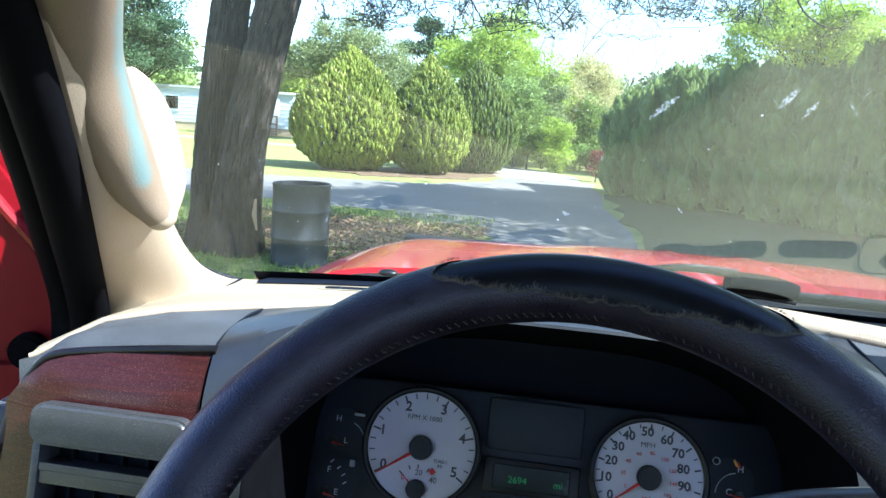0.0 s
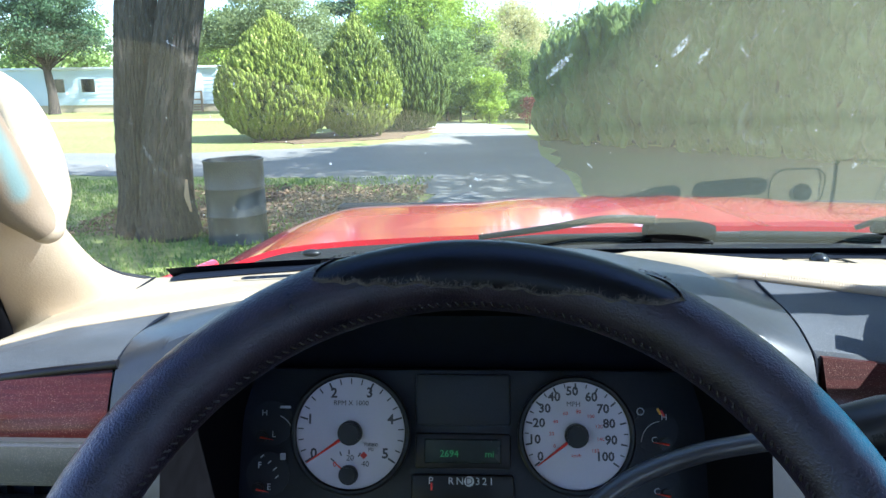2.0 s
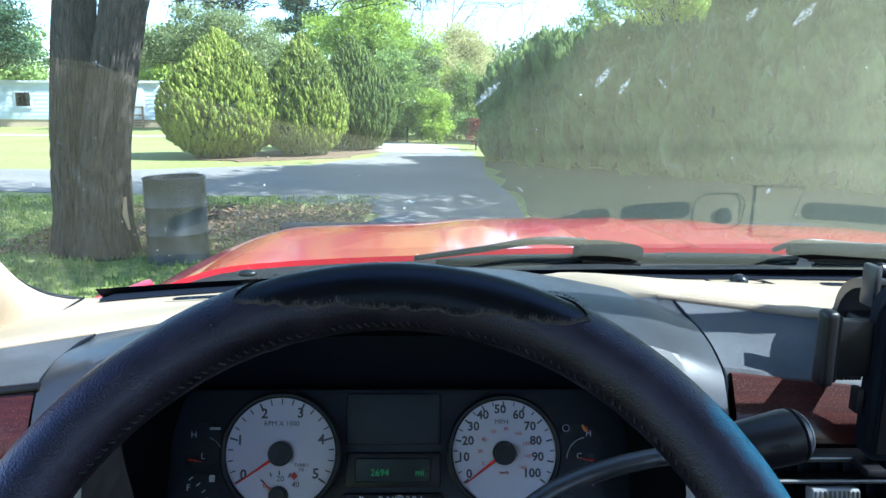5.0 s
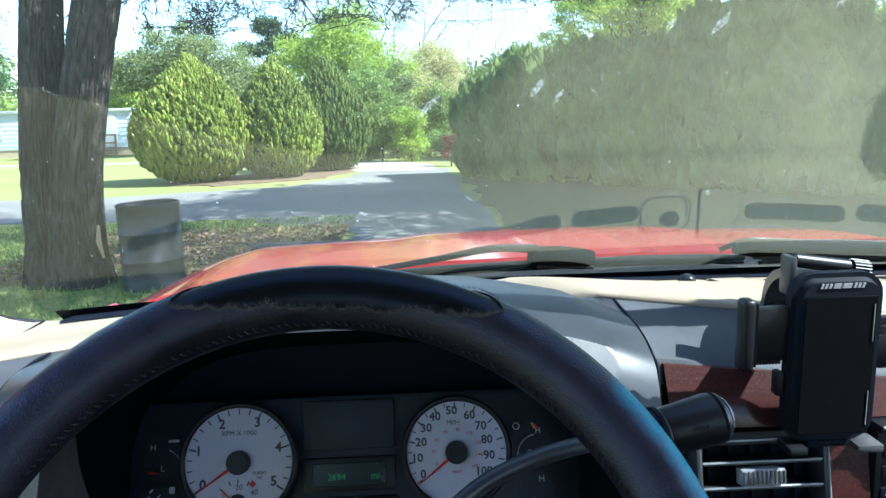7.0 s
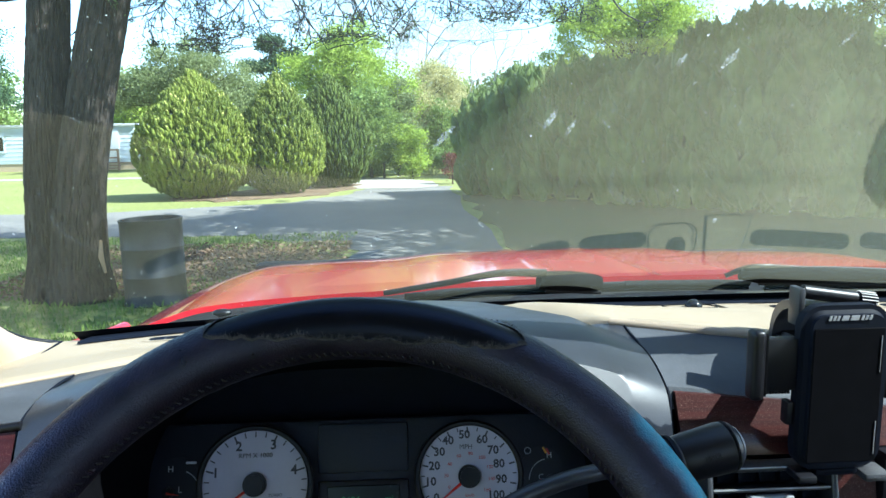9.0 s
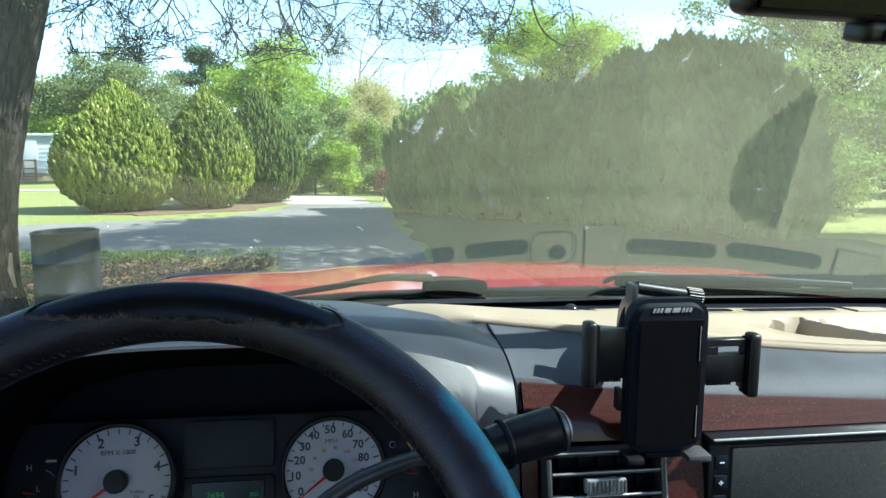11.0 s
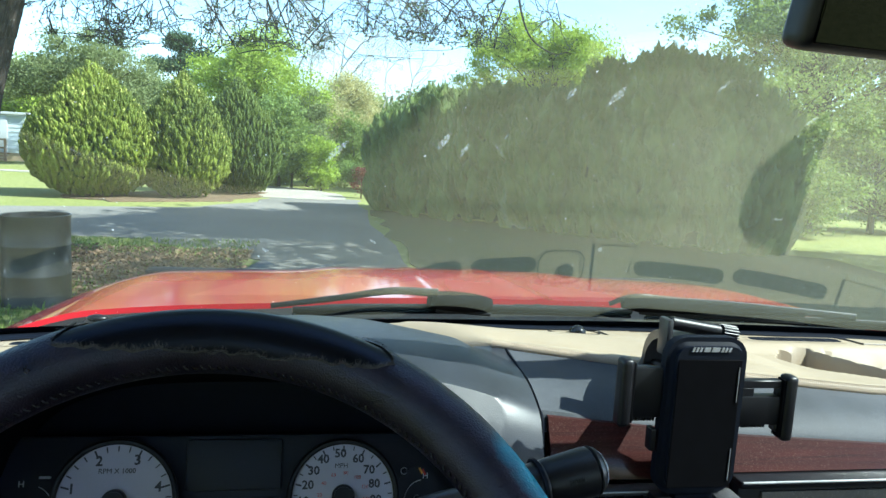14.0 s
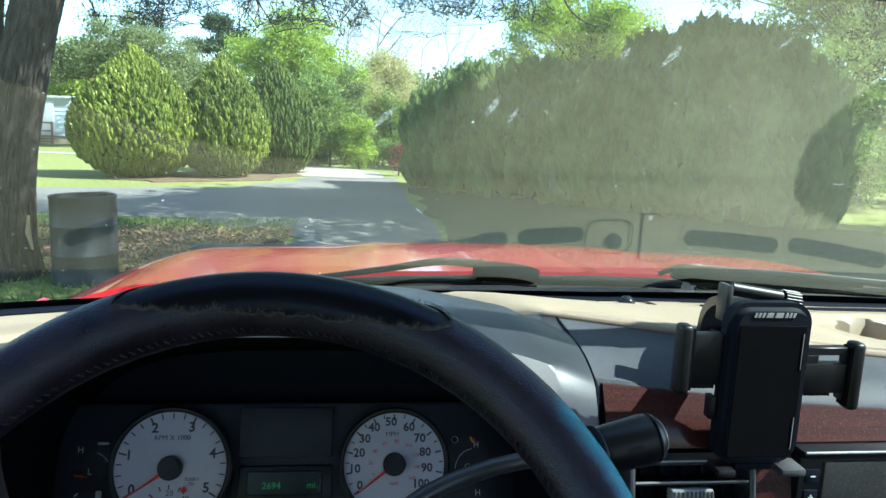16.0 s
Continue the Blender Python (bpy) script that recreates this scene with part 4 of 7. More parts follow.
# ---- air vents, radio ----
def air_vent(x0, x1, z0, z1, y, slats, label, t=0.0048, body=GREYP, tab_z=0.0, tab_mat=SATIN):
    """slats: height of the middle and half the thickness of each."""
    v = thing("air_vent", label, "air vent", ((x0 + x1) / 2, y + 0.03, z0), "dashboard air vents")
    m = Matrix.Translation((0, y, z1)) @ Matrix.Rotation(radians(-12), 4, 'X') @ Matrix.Translation((0, -y, -z1))
    bm = bmesh.new()
    for lo, hi in (((x0, y - 0.006, z1 - t), (x1, y + 0.02, z1)), ((x0, y - 0.006, z0), (x1, y + 0.02, z0 + t)), ((x0, y - 0.006, z0 + t), (x0 + t, y + 0.02, z1 - t)), ((x1 - t, y - 0.006, z0 + t), (x1, y + 0.02, z1 - t))):
        box(bm, lo, hi, 0.0025, 2, m)
    frame_ = part("frame", bm, body, v)
    # pale strips paint the highlights along the frame's edges
    for lo, hi in (((x0 + 0.003, y - 0.0072, z1 - 0.0018), (x1 - 0.003, y - 0.0055, z1 - 0.0004)), ((x1 - 0.0016, y - 0.0072, z0 + 0.003), (x1 - 0.0003, y - 0.0055, z1 - 0.003))):
        part("highlight_lip", newbox(lo, hi, 0.0004, 1, m), SATIN, frame_, "pale lip standing in for a lit edge")
    part("backing", newbox((x0, y + 0.021, z0), (x1, y + 0.03, z1), 0, 1, m), MATTE, v)
    for z, slat in slats:
        blade = part("slat", newbox((x0 + t, y - 0.004, z - slat), (x1 - t, y + 0.016, z + slat), 0.0012, 2, m), body, v)
        # on the dark vent SATIN paints a highlight along each slat
        part("front_edge", newbox((x0 + t, y - 0.0052, z + slat * 0.3), (x1 - t, y - 0.0035, z + slat + 0.0006), 0.0004, 1, m), SATIN if body is GREYD else GREYP, blade, "slat front edge")
    for k in range(1, 6):
        x = lerp(x0, x1, k / 6)
        part("rib", newbox((x - 0.0012, y + 0.014, z0 + 0.004), (x + 0.0012, y + 0.021, z1 - 0.004), 0, 1, m), MATTE, v)
    zt = tab_z
    tab = part("tab", newbox(((x0 + x1) / 2 - 0.019, y - 0.010, zt - 0.0065), ((x0 + x1) / 2 + 0.015, y + 0.002, zt + 0.0065), 0.002, 2, m), tab_mat, v, "ridged thumb tab")
    for k in range(10):
        x = (x0 + x1) / 2 - 0.017 + k * 0.0034
        part("ridge", newbox((x - 0.0008, y - 0.0112, zt - 0.005), (x + 0.0008, y - 0.0098, zt + 0.005), 0.0003, 1, m), GREYP, tab, smooth=False)
    return v


air_vent(0.274, 0.3765, 1.385, 1.480, -0.124, [(1.461, 0.0014), (1.442, 0.0014), (1.423, 0.0014), (1.404, 0.0014)], "dark grey slatted air vent beside wood trim", body=GREYD, tab_z=1.4515)
va = air_vent(-0.366, -0.245, 1.372, 1.464, -0.150, [(1.4345, 0.0075), (1.409, 0.0018), (1.391, 0.0018)], "dark grey slatted air vent under wood trim, dusty", 0.007, GREYP, 1.401, GREYD)
MV = Matrix.Translation((0, -0.147, 1.490)) @ Matrix.Rotation(radians(-12), 4, 'X')
part("upper_flap", rounded_slab((-0.367, -0.010, -0.0335), (-0.244, 0.006, -0.003), 0.011, 0.003, MV), GREYP, va, "broad dusty grey upper flap")

radio = thing("car_radio", "black double-height car radio with a large dark touchscreen", "car radio", (0.52, -0.09, 1.37))
part("surround", newbox((0.4175, -0.126, 1.36), (0.640, -0.06, 1.484), 0.004), BLACK, radio)
trim = part("upper_trim", newbox((0.4175, -0.130, 1.4795), (0.660, -0.10, 1.486), 0.002), BLACK, radio)
# added bead: its pale colour stands in for the trim's highlight
part("highlight_bead", tube(bmesh.new(), [(0.419, -0.1300, 1.4850), (0.658, -0.1300, 1.4850)], 0.0011, 8), SATIN, trim, "thin pale bead painting the trim's highlight")
RSCREEN = dusty(mat("dusty_touchscreen", (0.038, 0.039, 0.040), 0.25, var=0.2, scale=8, fine=200, bump=0.0), 0.15)
part("screen", newbox((0.4375, -0.1285, 1.368), (0.632, -0.122, 1.4765), 0.0015), RSCREEN, radio, "dusty dark touchscreen")
for k, z in enumerate((1.464, 1.446, 1.428)):
    btn = part("button", newbox((0.4225, -0.1278, z - 0.006), (0.4345, -0.125, z + 0.006), 0.001), MATTE, radio)
    part("button_mark", newbox((0.4265, -0.1284, z - 0.0005), (0.4305, -0.1277, z + 0.0005)), WHITEINK, btn, smooth=False)
    if k == 1:
        part("button_mark", newbox((0.4280, -0.1284, z - 0.002), (0.4290, -0.1277, z + 0.002)), WHITEINK, btn, smooth=False)


# ---- steering wheel ----
WT = radians(36.7)
WC = Vector((0.0132, -0.3587, 1.4828))
WV, WN = Vector((0, math.sin(WT), math.cos(WT))), Vector((0, -math.cos(WT), math.sin(WT)))
RR, RM = 0.1864, 0.0172


def rim_pt(phi, psi, r=RM, big=RR):
    e = Vector((1, 0, 0)) * math.sin(phi) + WV * math.cos(phi)
    return WC + e * (big + r * math.cos(psi)) + WN * (r * math.sin(psi))


wheel = thing("steering_wheel", "black leather steering wheel with the cover torn open at the top", "steering wheel", WC)
bm = bmesh.new()
NP, NS = 160, 24
grid = [[bm.verts.new(rim_pt(2 * math.pi * i / NP, 2 * math.pi * k / NS)) for k in range(NS)] for i in range(NP)]
for i in range(NP):
    for k in range(NS):
        bm.faces.new((grid[i][k], grid[(i + 1) % NP][k], grid[(i + 1) % NP][(k + 1) % NS], grid[i][(k + 1) % NS]))
part("rim", bm, BARE, wheel, "bare smooth black rim")
PH0, PH1 = radians(-23.0), radians(30.5)


def tear(phi):
    """Angles round the rim between which the cover is missing, or None."""
    if not PH0 < phi < PH1:
        return None
    s = (phi - PH0) / (PH1 - PH0)
    hgt = max(0.0, math.sin(math.pi * s)) ** 0.62
    return radians(70 - 125 * hgt), radians(70 + 62 * hgt + 7 * noise.noise(Vector((phi * 30, 0.5, 0))))


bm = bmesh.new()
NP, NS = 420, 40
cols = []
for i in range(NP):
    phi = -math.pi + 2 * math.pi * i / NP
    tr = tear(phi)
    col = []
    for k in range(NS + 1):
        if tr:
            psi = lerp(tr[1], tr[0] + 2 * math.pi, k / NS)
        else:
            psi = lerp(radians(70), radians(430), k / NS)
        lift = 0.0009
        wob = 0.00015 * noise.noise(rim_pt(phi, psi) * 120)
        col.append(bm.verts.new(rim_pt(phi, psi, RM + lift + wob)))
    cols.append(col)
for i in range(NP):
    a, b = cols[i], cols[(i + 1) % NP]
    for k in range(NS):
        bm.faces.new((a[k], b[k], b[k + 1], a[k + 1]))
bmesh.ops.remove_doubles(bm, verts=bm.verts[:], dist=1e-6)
# blue-green highlight along the rim, painted into the leather's colour
lit_streak(LEATHER, [rim_pt(radians(53 + 2.6 * k), radians(30)) for k in range(16)], 0.0140, (0.0, 0.25, 0.37), 0.95)
part("leather_cover", bm, LEATHER, wheel, "worn black leather cover, cracked, scuffed, with a blue-green highlight painted along one side")
# fibres along the tear
rnd = random.Random(5)
bm = bmesh.new()
for k in range(2600):
    s = rnd.random()
    phi = lerp(PH0, PH1, s)
    tr = tear(phi)
    psi = tr[1] if rnd.random() < 0.9 else tr[0]
    dirn = -1 if psi == tr[1] else 1
    tuft = 0.5 + 0.9 * max(0, noise.noise(Vector((phi * 28, 3.1, 0))))
    L = (rnd.uniform(0.02, 0.10) if rnd.random() < 0.85 else rnd.uniform(0.12, 0.34)) * tuft
    p0 = rim_pt(phi, psi + 0.04, RM + 0.0014)
    p1 = rim_pt(phi + rnd.uniform(-0.012, 0.012), psi + dirn * L * 0.6, RM + 0.0014 + rnd.uniform(0.0003, 0.0016))
    p2 = rim_pt(phi + rnd.uniform(-0.02, 0.02), psi + dirn * L, RM + 0.0010 + rnd.uniform(0.0, 0.0026))
    w_ = (rim_pt(phi + 0.0012, psi, RM) - rim_pt(phi, psi, RM)) * rnd.uniform(0.4, 1.0)
    v = [bm.verts.new(q) for q in (p0 - w_, p0 + w_, p1 + w_ * 0.6, p1 - w_ * 0.6, p2)]
    bm.faces.new(v[:4])
    bm.faces.new((v[3], v[2], v[4]))
part("frayed_edge", bm, FRAY, wheel, "grey frayed fibres along the torn edge", smooth=False, kind="stuff")
# stitches along the inner side
bm = bmesh.new()
for k in range(150):
    phi = -1.9 + 3.8 * k / 149
    p, q = rim_pt(phi - 0.006, radians(160), RM + 0.0010), rim_pt(phi + 0.006, radians(170), RM + 0.0010)
    tube(bm, [p, (p + q) / 2 + (p + q - 2 * rim_pt(phi, 0, 0)).normalized() * 0.0007, q], 0.0006, 5)
part("stitching", bm, THREAD, wheel, "row of thick black stitches", kind="stuff")
bm = bmesh.new()
for sgn in (-1, 1):
    tube(bm, [WC + WN * -0.03, WC + Vector((sgn * 0.09, 0, 0)) + WV * -0.02 + WN * -0.025, WC + Vector((sgn * 0.18, 0, 0)) + WV * -0.05], [0.03, 0.024, 0.016], 12, 0.6)
part("spoke", bm, BLACK, wheel)
bm = cyl(bmesh.new(), WC + WN * -0.06, WC + WN * -0.015, 0.075, 0.07, 32, 0.008)
part("hub_pad", bm, BLACK, wheel)
part("column", cyl(bmesh.new(), WC + WN * -0.06, WC + WN * -0.25 + WV * -0.02, 0.035, 0.045, 20), BLACK, wheel)

# ---- gear lever ----
lever = thing("gear_lever", "black column gear lever with a smooth knob and worn end button", "gear lever", (0.05, -0.20, 1.42))
part("arm", tube(bmesh.new(), smooth_pts([(0.045, -0.215, 1.43), (0.075, -0.205, 1.466), (0.107, -0.196, 1.490), (0.145, -0.190, 1.504), (0.185, -0.186, 1.511), (0.232, -0.181, 1.5145)], 6), [0.0060] * 31, 14), GREYD, lever)
ka, kb = Vector((0.224, -0.182, 1.5120)), Vector((0.270, -0.176, 1.5205))
kd = (kb - ka).normalized()
kx = kd.cross(Vector((0, 0, 1))).normalized()
ky = kd.cross(kx)
bm = bmesh.new()
prof = [(-0.010, 0.0120), (-0.0085, 0.0150), (0.004, 0.0163), (0.006, 0.0163), (0.007, 0.0157), (0.009, 0.0165), (0.040, 0.0178), (0.0435, 0.0175), (0.046, 0.0150)]
kr = [[bm.verts.new(ka + kd * h + (kx * math.cos(2 * math.pi * k / 96) + ky * math.sin(2 * math.pi * k / 96)) * r) for k in range(96)] for h, r in prof]
for a, b in zip(kr, kr[1:]):
    for k in range(96):
        bm.faces.new((a[k], a[(k + 1) % 96], b[(k + 1) % 96], b[k]))
bm.faces.new(kr[0][::-1])
bm.faces.new(kr[-1])
knob = part("knob", bm, BLACK, lever, "smooth black plastic knob")
part("collar", cyl(bmesh.new(), ka + kd * 0.002, ka + kd * 0.0045, 0.0185, n=36), MATTE, knob)
part("end_ring", cyl(bmesh.new(), kb - kd * 0.002, kb + kd * 0.003, 0.0180, 0.0150, 36, 0.001), GREYD, knob)
part("button", cyl(bmesh.new(), kb + kd * 0.002, kb + kd * 0.0075, 0.0145, 0.0110, 36, 0.0025), SATIN, knob, "worn shiny end button")
back = Vector((0, -1, 0.25))
back = (back - kd * back.dot(kd)).normalized()
mt = Matrix((( kd.x, kd.cross(back).x * -1, back.x, 0), (kd.y, kd.cross(back).y * -1, back.y, 0), (kd.z, kd.cross(back).z * -1, back.z, 0), (0, 0, 0, 1)))
mt.translation = (ka * 0.45 + kb * 0.55) + back * 0.0190
lettering("caption", "HAUL", 0.0050, mt, COWL, knob, "pale lettering")


# ---- phone mount ----
mount = thing("phone_mount", "empty black plastic phone holder with two clamp arms", "phone mount", (0.37, -0.03, 1.552))
MB = Matrix.Translation((0.3700, -0.138, 1.548)) @ Matrix.Rotation(radians(1), 4, 'X')
body = part("body", rounded_slab((-0.0342, -0.008, -0.066), (0.0332, 0.012, 0.062), 0.0165, 0.006, MB), MATTE, mount, "matt black rounded back plate")
part("rubber_face", newbox((-0.0270, -0.0086, -0.058), (0.0262, -0.0075, 0.046), 0.0006, 1, MB), RUBBER, body)
for za, zb in ((0.012, 0.040), (-0.052, -0.026)):
    part("edge_line", newbox((0.0236, -0.0092, za), (0.0240, -0.0078, zb), 0, 1, MB), LOGO, body, "thin pale line", smooth=False)
SLANT = MB @ Matrix(((1, 0, 0.35, -0.019), (0, 1, 0, 0), (0, 0, 1, 0), (0, 0, 0, 1)))
for x0, wd, top in ((-0.0165, 0.0018, 0.0556), (-0.0135, 0.0018, 0.0556), (-0.0105, 0.0018, 0.0556), (-0.0070, 0.0050, 0.0556), (-0.0005, 0.0062, 0.0556), (0.0075, 0.0018, 0.0556), (0.0105, 0.0018, 0.0556), (0.0135, 0.0018, 0.0556)):
    part("maker_mark", newbox((x0, -0.0088, 0.0522), (x0 + wd, -0.0079, top), 0, 1, SLANT), LOGO, body, "pale grey maker's mark", smooth=False)
for sgn in (-1, 1):
    if sgn < 0:
        bm = newbox((-0.060, 0.000, -0.0036), (-0.032, 0.010, 0.0368), 0.002, 2, MB)
    else:
        bm = newbox((0.031, 0.000, -0.0105), (0.072, 0.010, 0.0133), 0.0015, 2, MB)
        box(bm, (0.066, 0.0005, -0.0165), (0.072, 0.0095, -0.0095), 0.001, 1, MB)
        for xa, xb, za, zb in ((0.031, 0.072, 0.0198, 0.0262), (0.031, 0.0452, 0.0125, 0.0205), (0.0665, 0.072, 0.0125, 0.0205)):
            box(bm, (xa, 0.001, za), (xb, 0.009, zb), 0.0008, 1, MB)
    slide = part("slide_arm", bm, BLACK, mount)
    x0 = -0.0692 if sgn < 0 else 0.0705
    zc = 0.017 if sgn < 0 else 0.0035
    pad_ = part("clamp", newbox((x0, -0.004, zc - 0.0270), (x0 + 0.0100, 0.010, zc + 0.0270), 0.004, 3, MB), BLACK, mount, "rounded clamp jaw")
    part("clamp_pad", newbox((x0 + 0.0085 if sgn < 0 else x0 - 0.0022, -0.002, zc - 0.024), (x0 + 0.0122 if sgn < 0 else x0 + 0.0012, 0.008, zc + 0.024), 0.0012, 2, MB), RUBBER, pad_)
    for k in range(9):
        xx = sgn * (0.038 + k * 0.0024)
        part("tooth", newbox((xx - 0.0008, 0.002, (-0.0065 if sgn < 0 else -0.0130)), (xx + 0.0008, 0.008, (-0.0030 if sgn < 0 else -0.0100)), 0, 1, MB), BLACK, slide, smooth=False)
for x0 in (-0.034, 0.017):
    part("foot", newbox((x0, -0.014, -0.0725), (x0 + (0.014 if x0 < 0 else 0.020), 0.008, -0.0665), 0.002, 2, MB), GREYP if x0 > 0 else BLACK, mount, "small support foot")
part("release_bar", newbox((-0.016, -0.004, -0.071), (0.016, 0.006, -0.066), 0.001, 2, MB), MATTE, mount)
part("side_button", newbox((-0.0405, -0.002, -0.030), (-0.036, 0.008, -0.012), 0.001, 2, MB), BLACK, mount)
part("ball_joint", cyl(bmesh.new(), MB @ Vector((0, 0.012, 0.030)), (0.378, -0.085, 1.588), 0.015, 0.012, 24, 0.003), BLACK, mount)
arm_line = smooth_pts([(0.381, -0.098, 1.602), (0.383, -0.080, 1.603), (0.387, -0.052, 1.596), (0.391, -0.030, 1.580), (0.394, -0.018, 1.556)], 5)
arm_rows = [[p + Vector((lerp(-0.021, 0.024, k / 6), 0, -0.003 * (k / 3 - 1) ** 2)) for k in range(7)] for p in arm_line]
part("swing_arm", sheet(arm_rows, 0.008, Vector((0, -0.6, -0.8))), GREYD, mount, "broad curved arm over the suction base")
part("hinge", cyl(bmesh.new(), (0.358, -0.098, 1.6115), (0.4025, -0.098, 1.6045), 0.0056, n=20, bevel=0.001), BLACK, mount)
screw = part("thumb_screw", cyl(bmesh.new(), (0.4035, -0.098, 1.6048), (0.4185, -0.098, 1.6024), 0.0056, n=18, bevel=0.001), MATTE, mount, "ribbed thumb screw")
for k in range(14):
    a = 2 * math.pi * k / 14
    o = Vector((0, math.cos(a), math.sin(a))) * 0.0057
    part("ridge", tube(bmesh.new(), [Vector((0.4045, -0.098, 1.6046)) + o, Vector((0.4178, -0.098, 1.6026)) + o], 0.0006, 5), BLACK, screw)
part("hinge_cheek", newbox((0.3530, -0.105, 1.584), (0.3585, -0.088, 1.615), 0.002, 2), GREYD, mount, "dark grey hinge cheek")
part("suction_base", cyl(bmesh.new(), (0.397, -0.02, 1.543), (0.397, -0.024, 1.561), 0.027, 0.021, 36, 0.004), BLACK, mount, "round suction base")


# ---- windshield, mirror, pillar ----
rows = []
NX = 60
ZT = 2.118
for i in range(25):
    r = []
    for k in range(NX + 1):
        x = lerp(-0.425, 1.30, k / NX)
        z = lerp(tan_z(x, base_y(x)) - 0.02, ZT, i / 24)
        r.append(glass_pt(x, z))
    rows.append(r)
ws = part("window_1", sheet(rows), GLASS, None)
tagged(ws, "sloped truck windshield, dusty, with bird-lime smears", "windshield", kind="structure")
# black printed border along the foot and side of the glass
for nm, xa, xb, za, zb in (("glass_border", -0.345, 1.30, -0.02, 0.016), ):
    rows = []
    for i in range(4):
        rows.append([glass_pt(x, tan_z(x, base_y(x)) + lerp(za, zb, i / 3), 0.002) for x in (lerp(xa, xb, k / 60) for k in range(61))])
    part(nm, sheet(rows), MATTE, ws, "black printed border")


def wiped_arc(pts, width):
    """A thin curved trace of dried residue on the outside of the glass."""
    line = smooth_pts([(x, 0.0, z) for x, z in pts], 28) if len(pts) > 2 else [Vector((lerp(pts[0][0], pts[1][0], k / 8), 0.0, lerp(pts[0][1], pts[1][1], k / 8))) for k in range(9)]
    bm = bmesh.new()
    a, b = [], []
    for i, p in enumerate(line):
        t = (line[min(i + 1, len(line) - 1)] - line[max(i - 1, 0)]).normalized()
        u = i / (len(line) - 1)
        hw = width * 0.5 * (0.25 + 0.75 * math.sin(math.pi * min(1.0, 0.08 + u * 0.9))) * (1 + 0.35 * noise.noise(Vector((u * 9, width * 900, 0))))
        a.append(bm.verts.new(glass_pt(p.x - t.z * hw, p.z + t.x * hw, -0.0015)))
        b.append(bm.verts.new(glass_pt(p.x + t.z * hw, p.z - t.x * hw, -0.0015)))
    for i in range(len(a) - 1):
        bm.faces.new((a[i], a[i + 1], b[i + 1], b[i]))
    return part("smear", bm, TRACE, ws, "faint curved smear", smooth=False)


wiped_arc([(0.2728, 1.7010), (0.2740, 1.6850), (0.2800, 1.6720), (0.2928, 1.6608), (0.3060, 1.6565), (0.3200, 1.6560)], 0.007)
wiped_arc([(-0.2842, 1.6739), (-0.2855, 1.6532), (-0.2767, 1.6365), (-0.262, 1.6284), (-0.2531, 1.6269)], 0.0032)
for ends in (((0.0799, 1.6976), (0.1387, 1.6454)), ((0.0923, 1.6827), (0.1268, 1.6625)), ((-0.0549, 1.6395), (0.0022, 1.6214)), ((0.2305, 1.7578), (0.2583, 1.7409))):
    wiped_arc(ends, 0.0009)


def smear(x, z, w, h, lean, seed):
    """A small streak of dried residue on the outside of the glass."""
    rn = random.Random(seed)
    bm = bmesh.new()
    n = 7
    lft, rgt = [], []
    for k in range(n + 1):
        t = k / n
        c = x + lean * h * (t - 0.5) + rn.uniform(-0.06, 0.06) * w
        hw = 0.5 * w * (0.15 + math.sin(math.pi * min(1, t * 0.9 + 0.08))) * rn.uniform(0.6, 1.1)
        zz = z + h * (0.5 - t)
        lft.append(bm.verts.new(glass_pt(c - hw, zz, -0.0015)))
        rgt.append(bm.verts.new(glass_pt(c + hw, zz, -0.0015)))
    for k in range(n):
        bm.faces.new((lft[k], rgt[k], rgt[k + 1], lft[k + 1]))
    return part("smear", bm, SMEAR, ws, "pale dried smear", smooth=False)


for k, (x, z, w_, h, ln) in enumerate(((0.189, 1.750, 0.011, 0.022, -0.5), (0.212, 1.742, 0.008, 0.018, -0.45), (0.085, 1.735, 0.012, 0.026, -0.9), (0.012, 1.620, 0.013, 0.006, 0.2), (0.345, 1.800, 0.012, 0.022, -0.5), (0.445, 1.815, 0.006, 0.014, -0.6), (0.30, 1.80, 0.008, 0.012, -0.4), (0.133, 1.633, 0.007, 0.009, 0.8), (0.425, 1.627, 0.010, 0.008, 0.3), (0.56, 1.79, 0.006, 0.012, -0.7), (0.248, 1.745, 0.0022, 0.016, 1.3), (0.62, 1.68, 0.02, 0.003, 0.5))):
    smear(x, z, w_ * 0.75, h * 0.8, ln, k)
rn = random.Random(11)
for k in range(150):
    smear(rn.uniform(-0.3, 0.95), rn.uniform(1.56, 1.92), rn.uniform(0.0005, 0.0015), rn.uniform(0.0015, 0.007), rn.choice((-0.7, -0.5, 0.9, 1.4)), 100 + k)

bm = bmesh.new()
for k in range(620):
    x, z = rn.uniform(-0.33, 0.95), rn.uniform(1.53, 1.93)
    r = rn.uniform(0.00018, 0.0006) * (1.8 if rn.random() < 0.08 else 1.0)
    lean = rn.uniform(0, 6.28)
    bm.faces.new([bm.verts.new(glass_pt(x + r * math.cos(lean + 1.256 * j) * (1.6 if j == 0 else 1.0), z + r * math.sin(lean + 1.256 * j), -0.0018)) for j in range(5)])
part("dried_specks", bm, SPECK, ws, "tiny pale dried specks", smooth=False, kind="stuff")

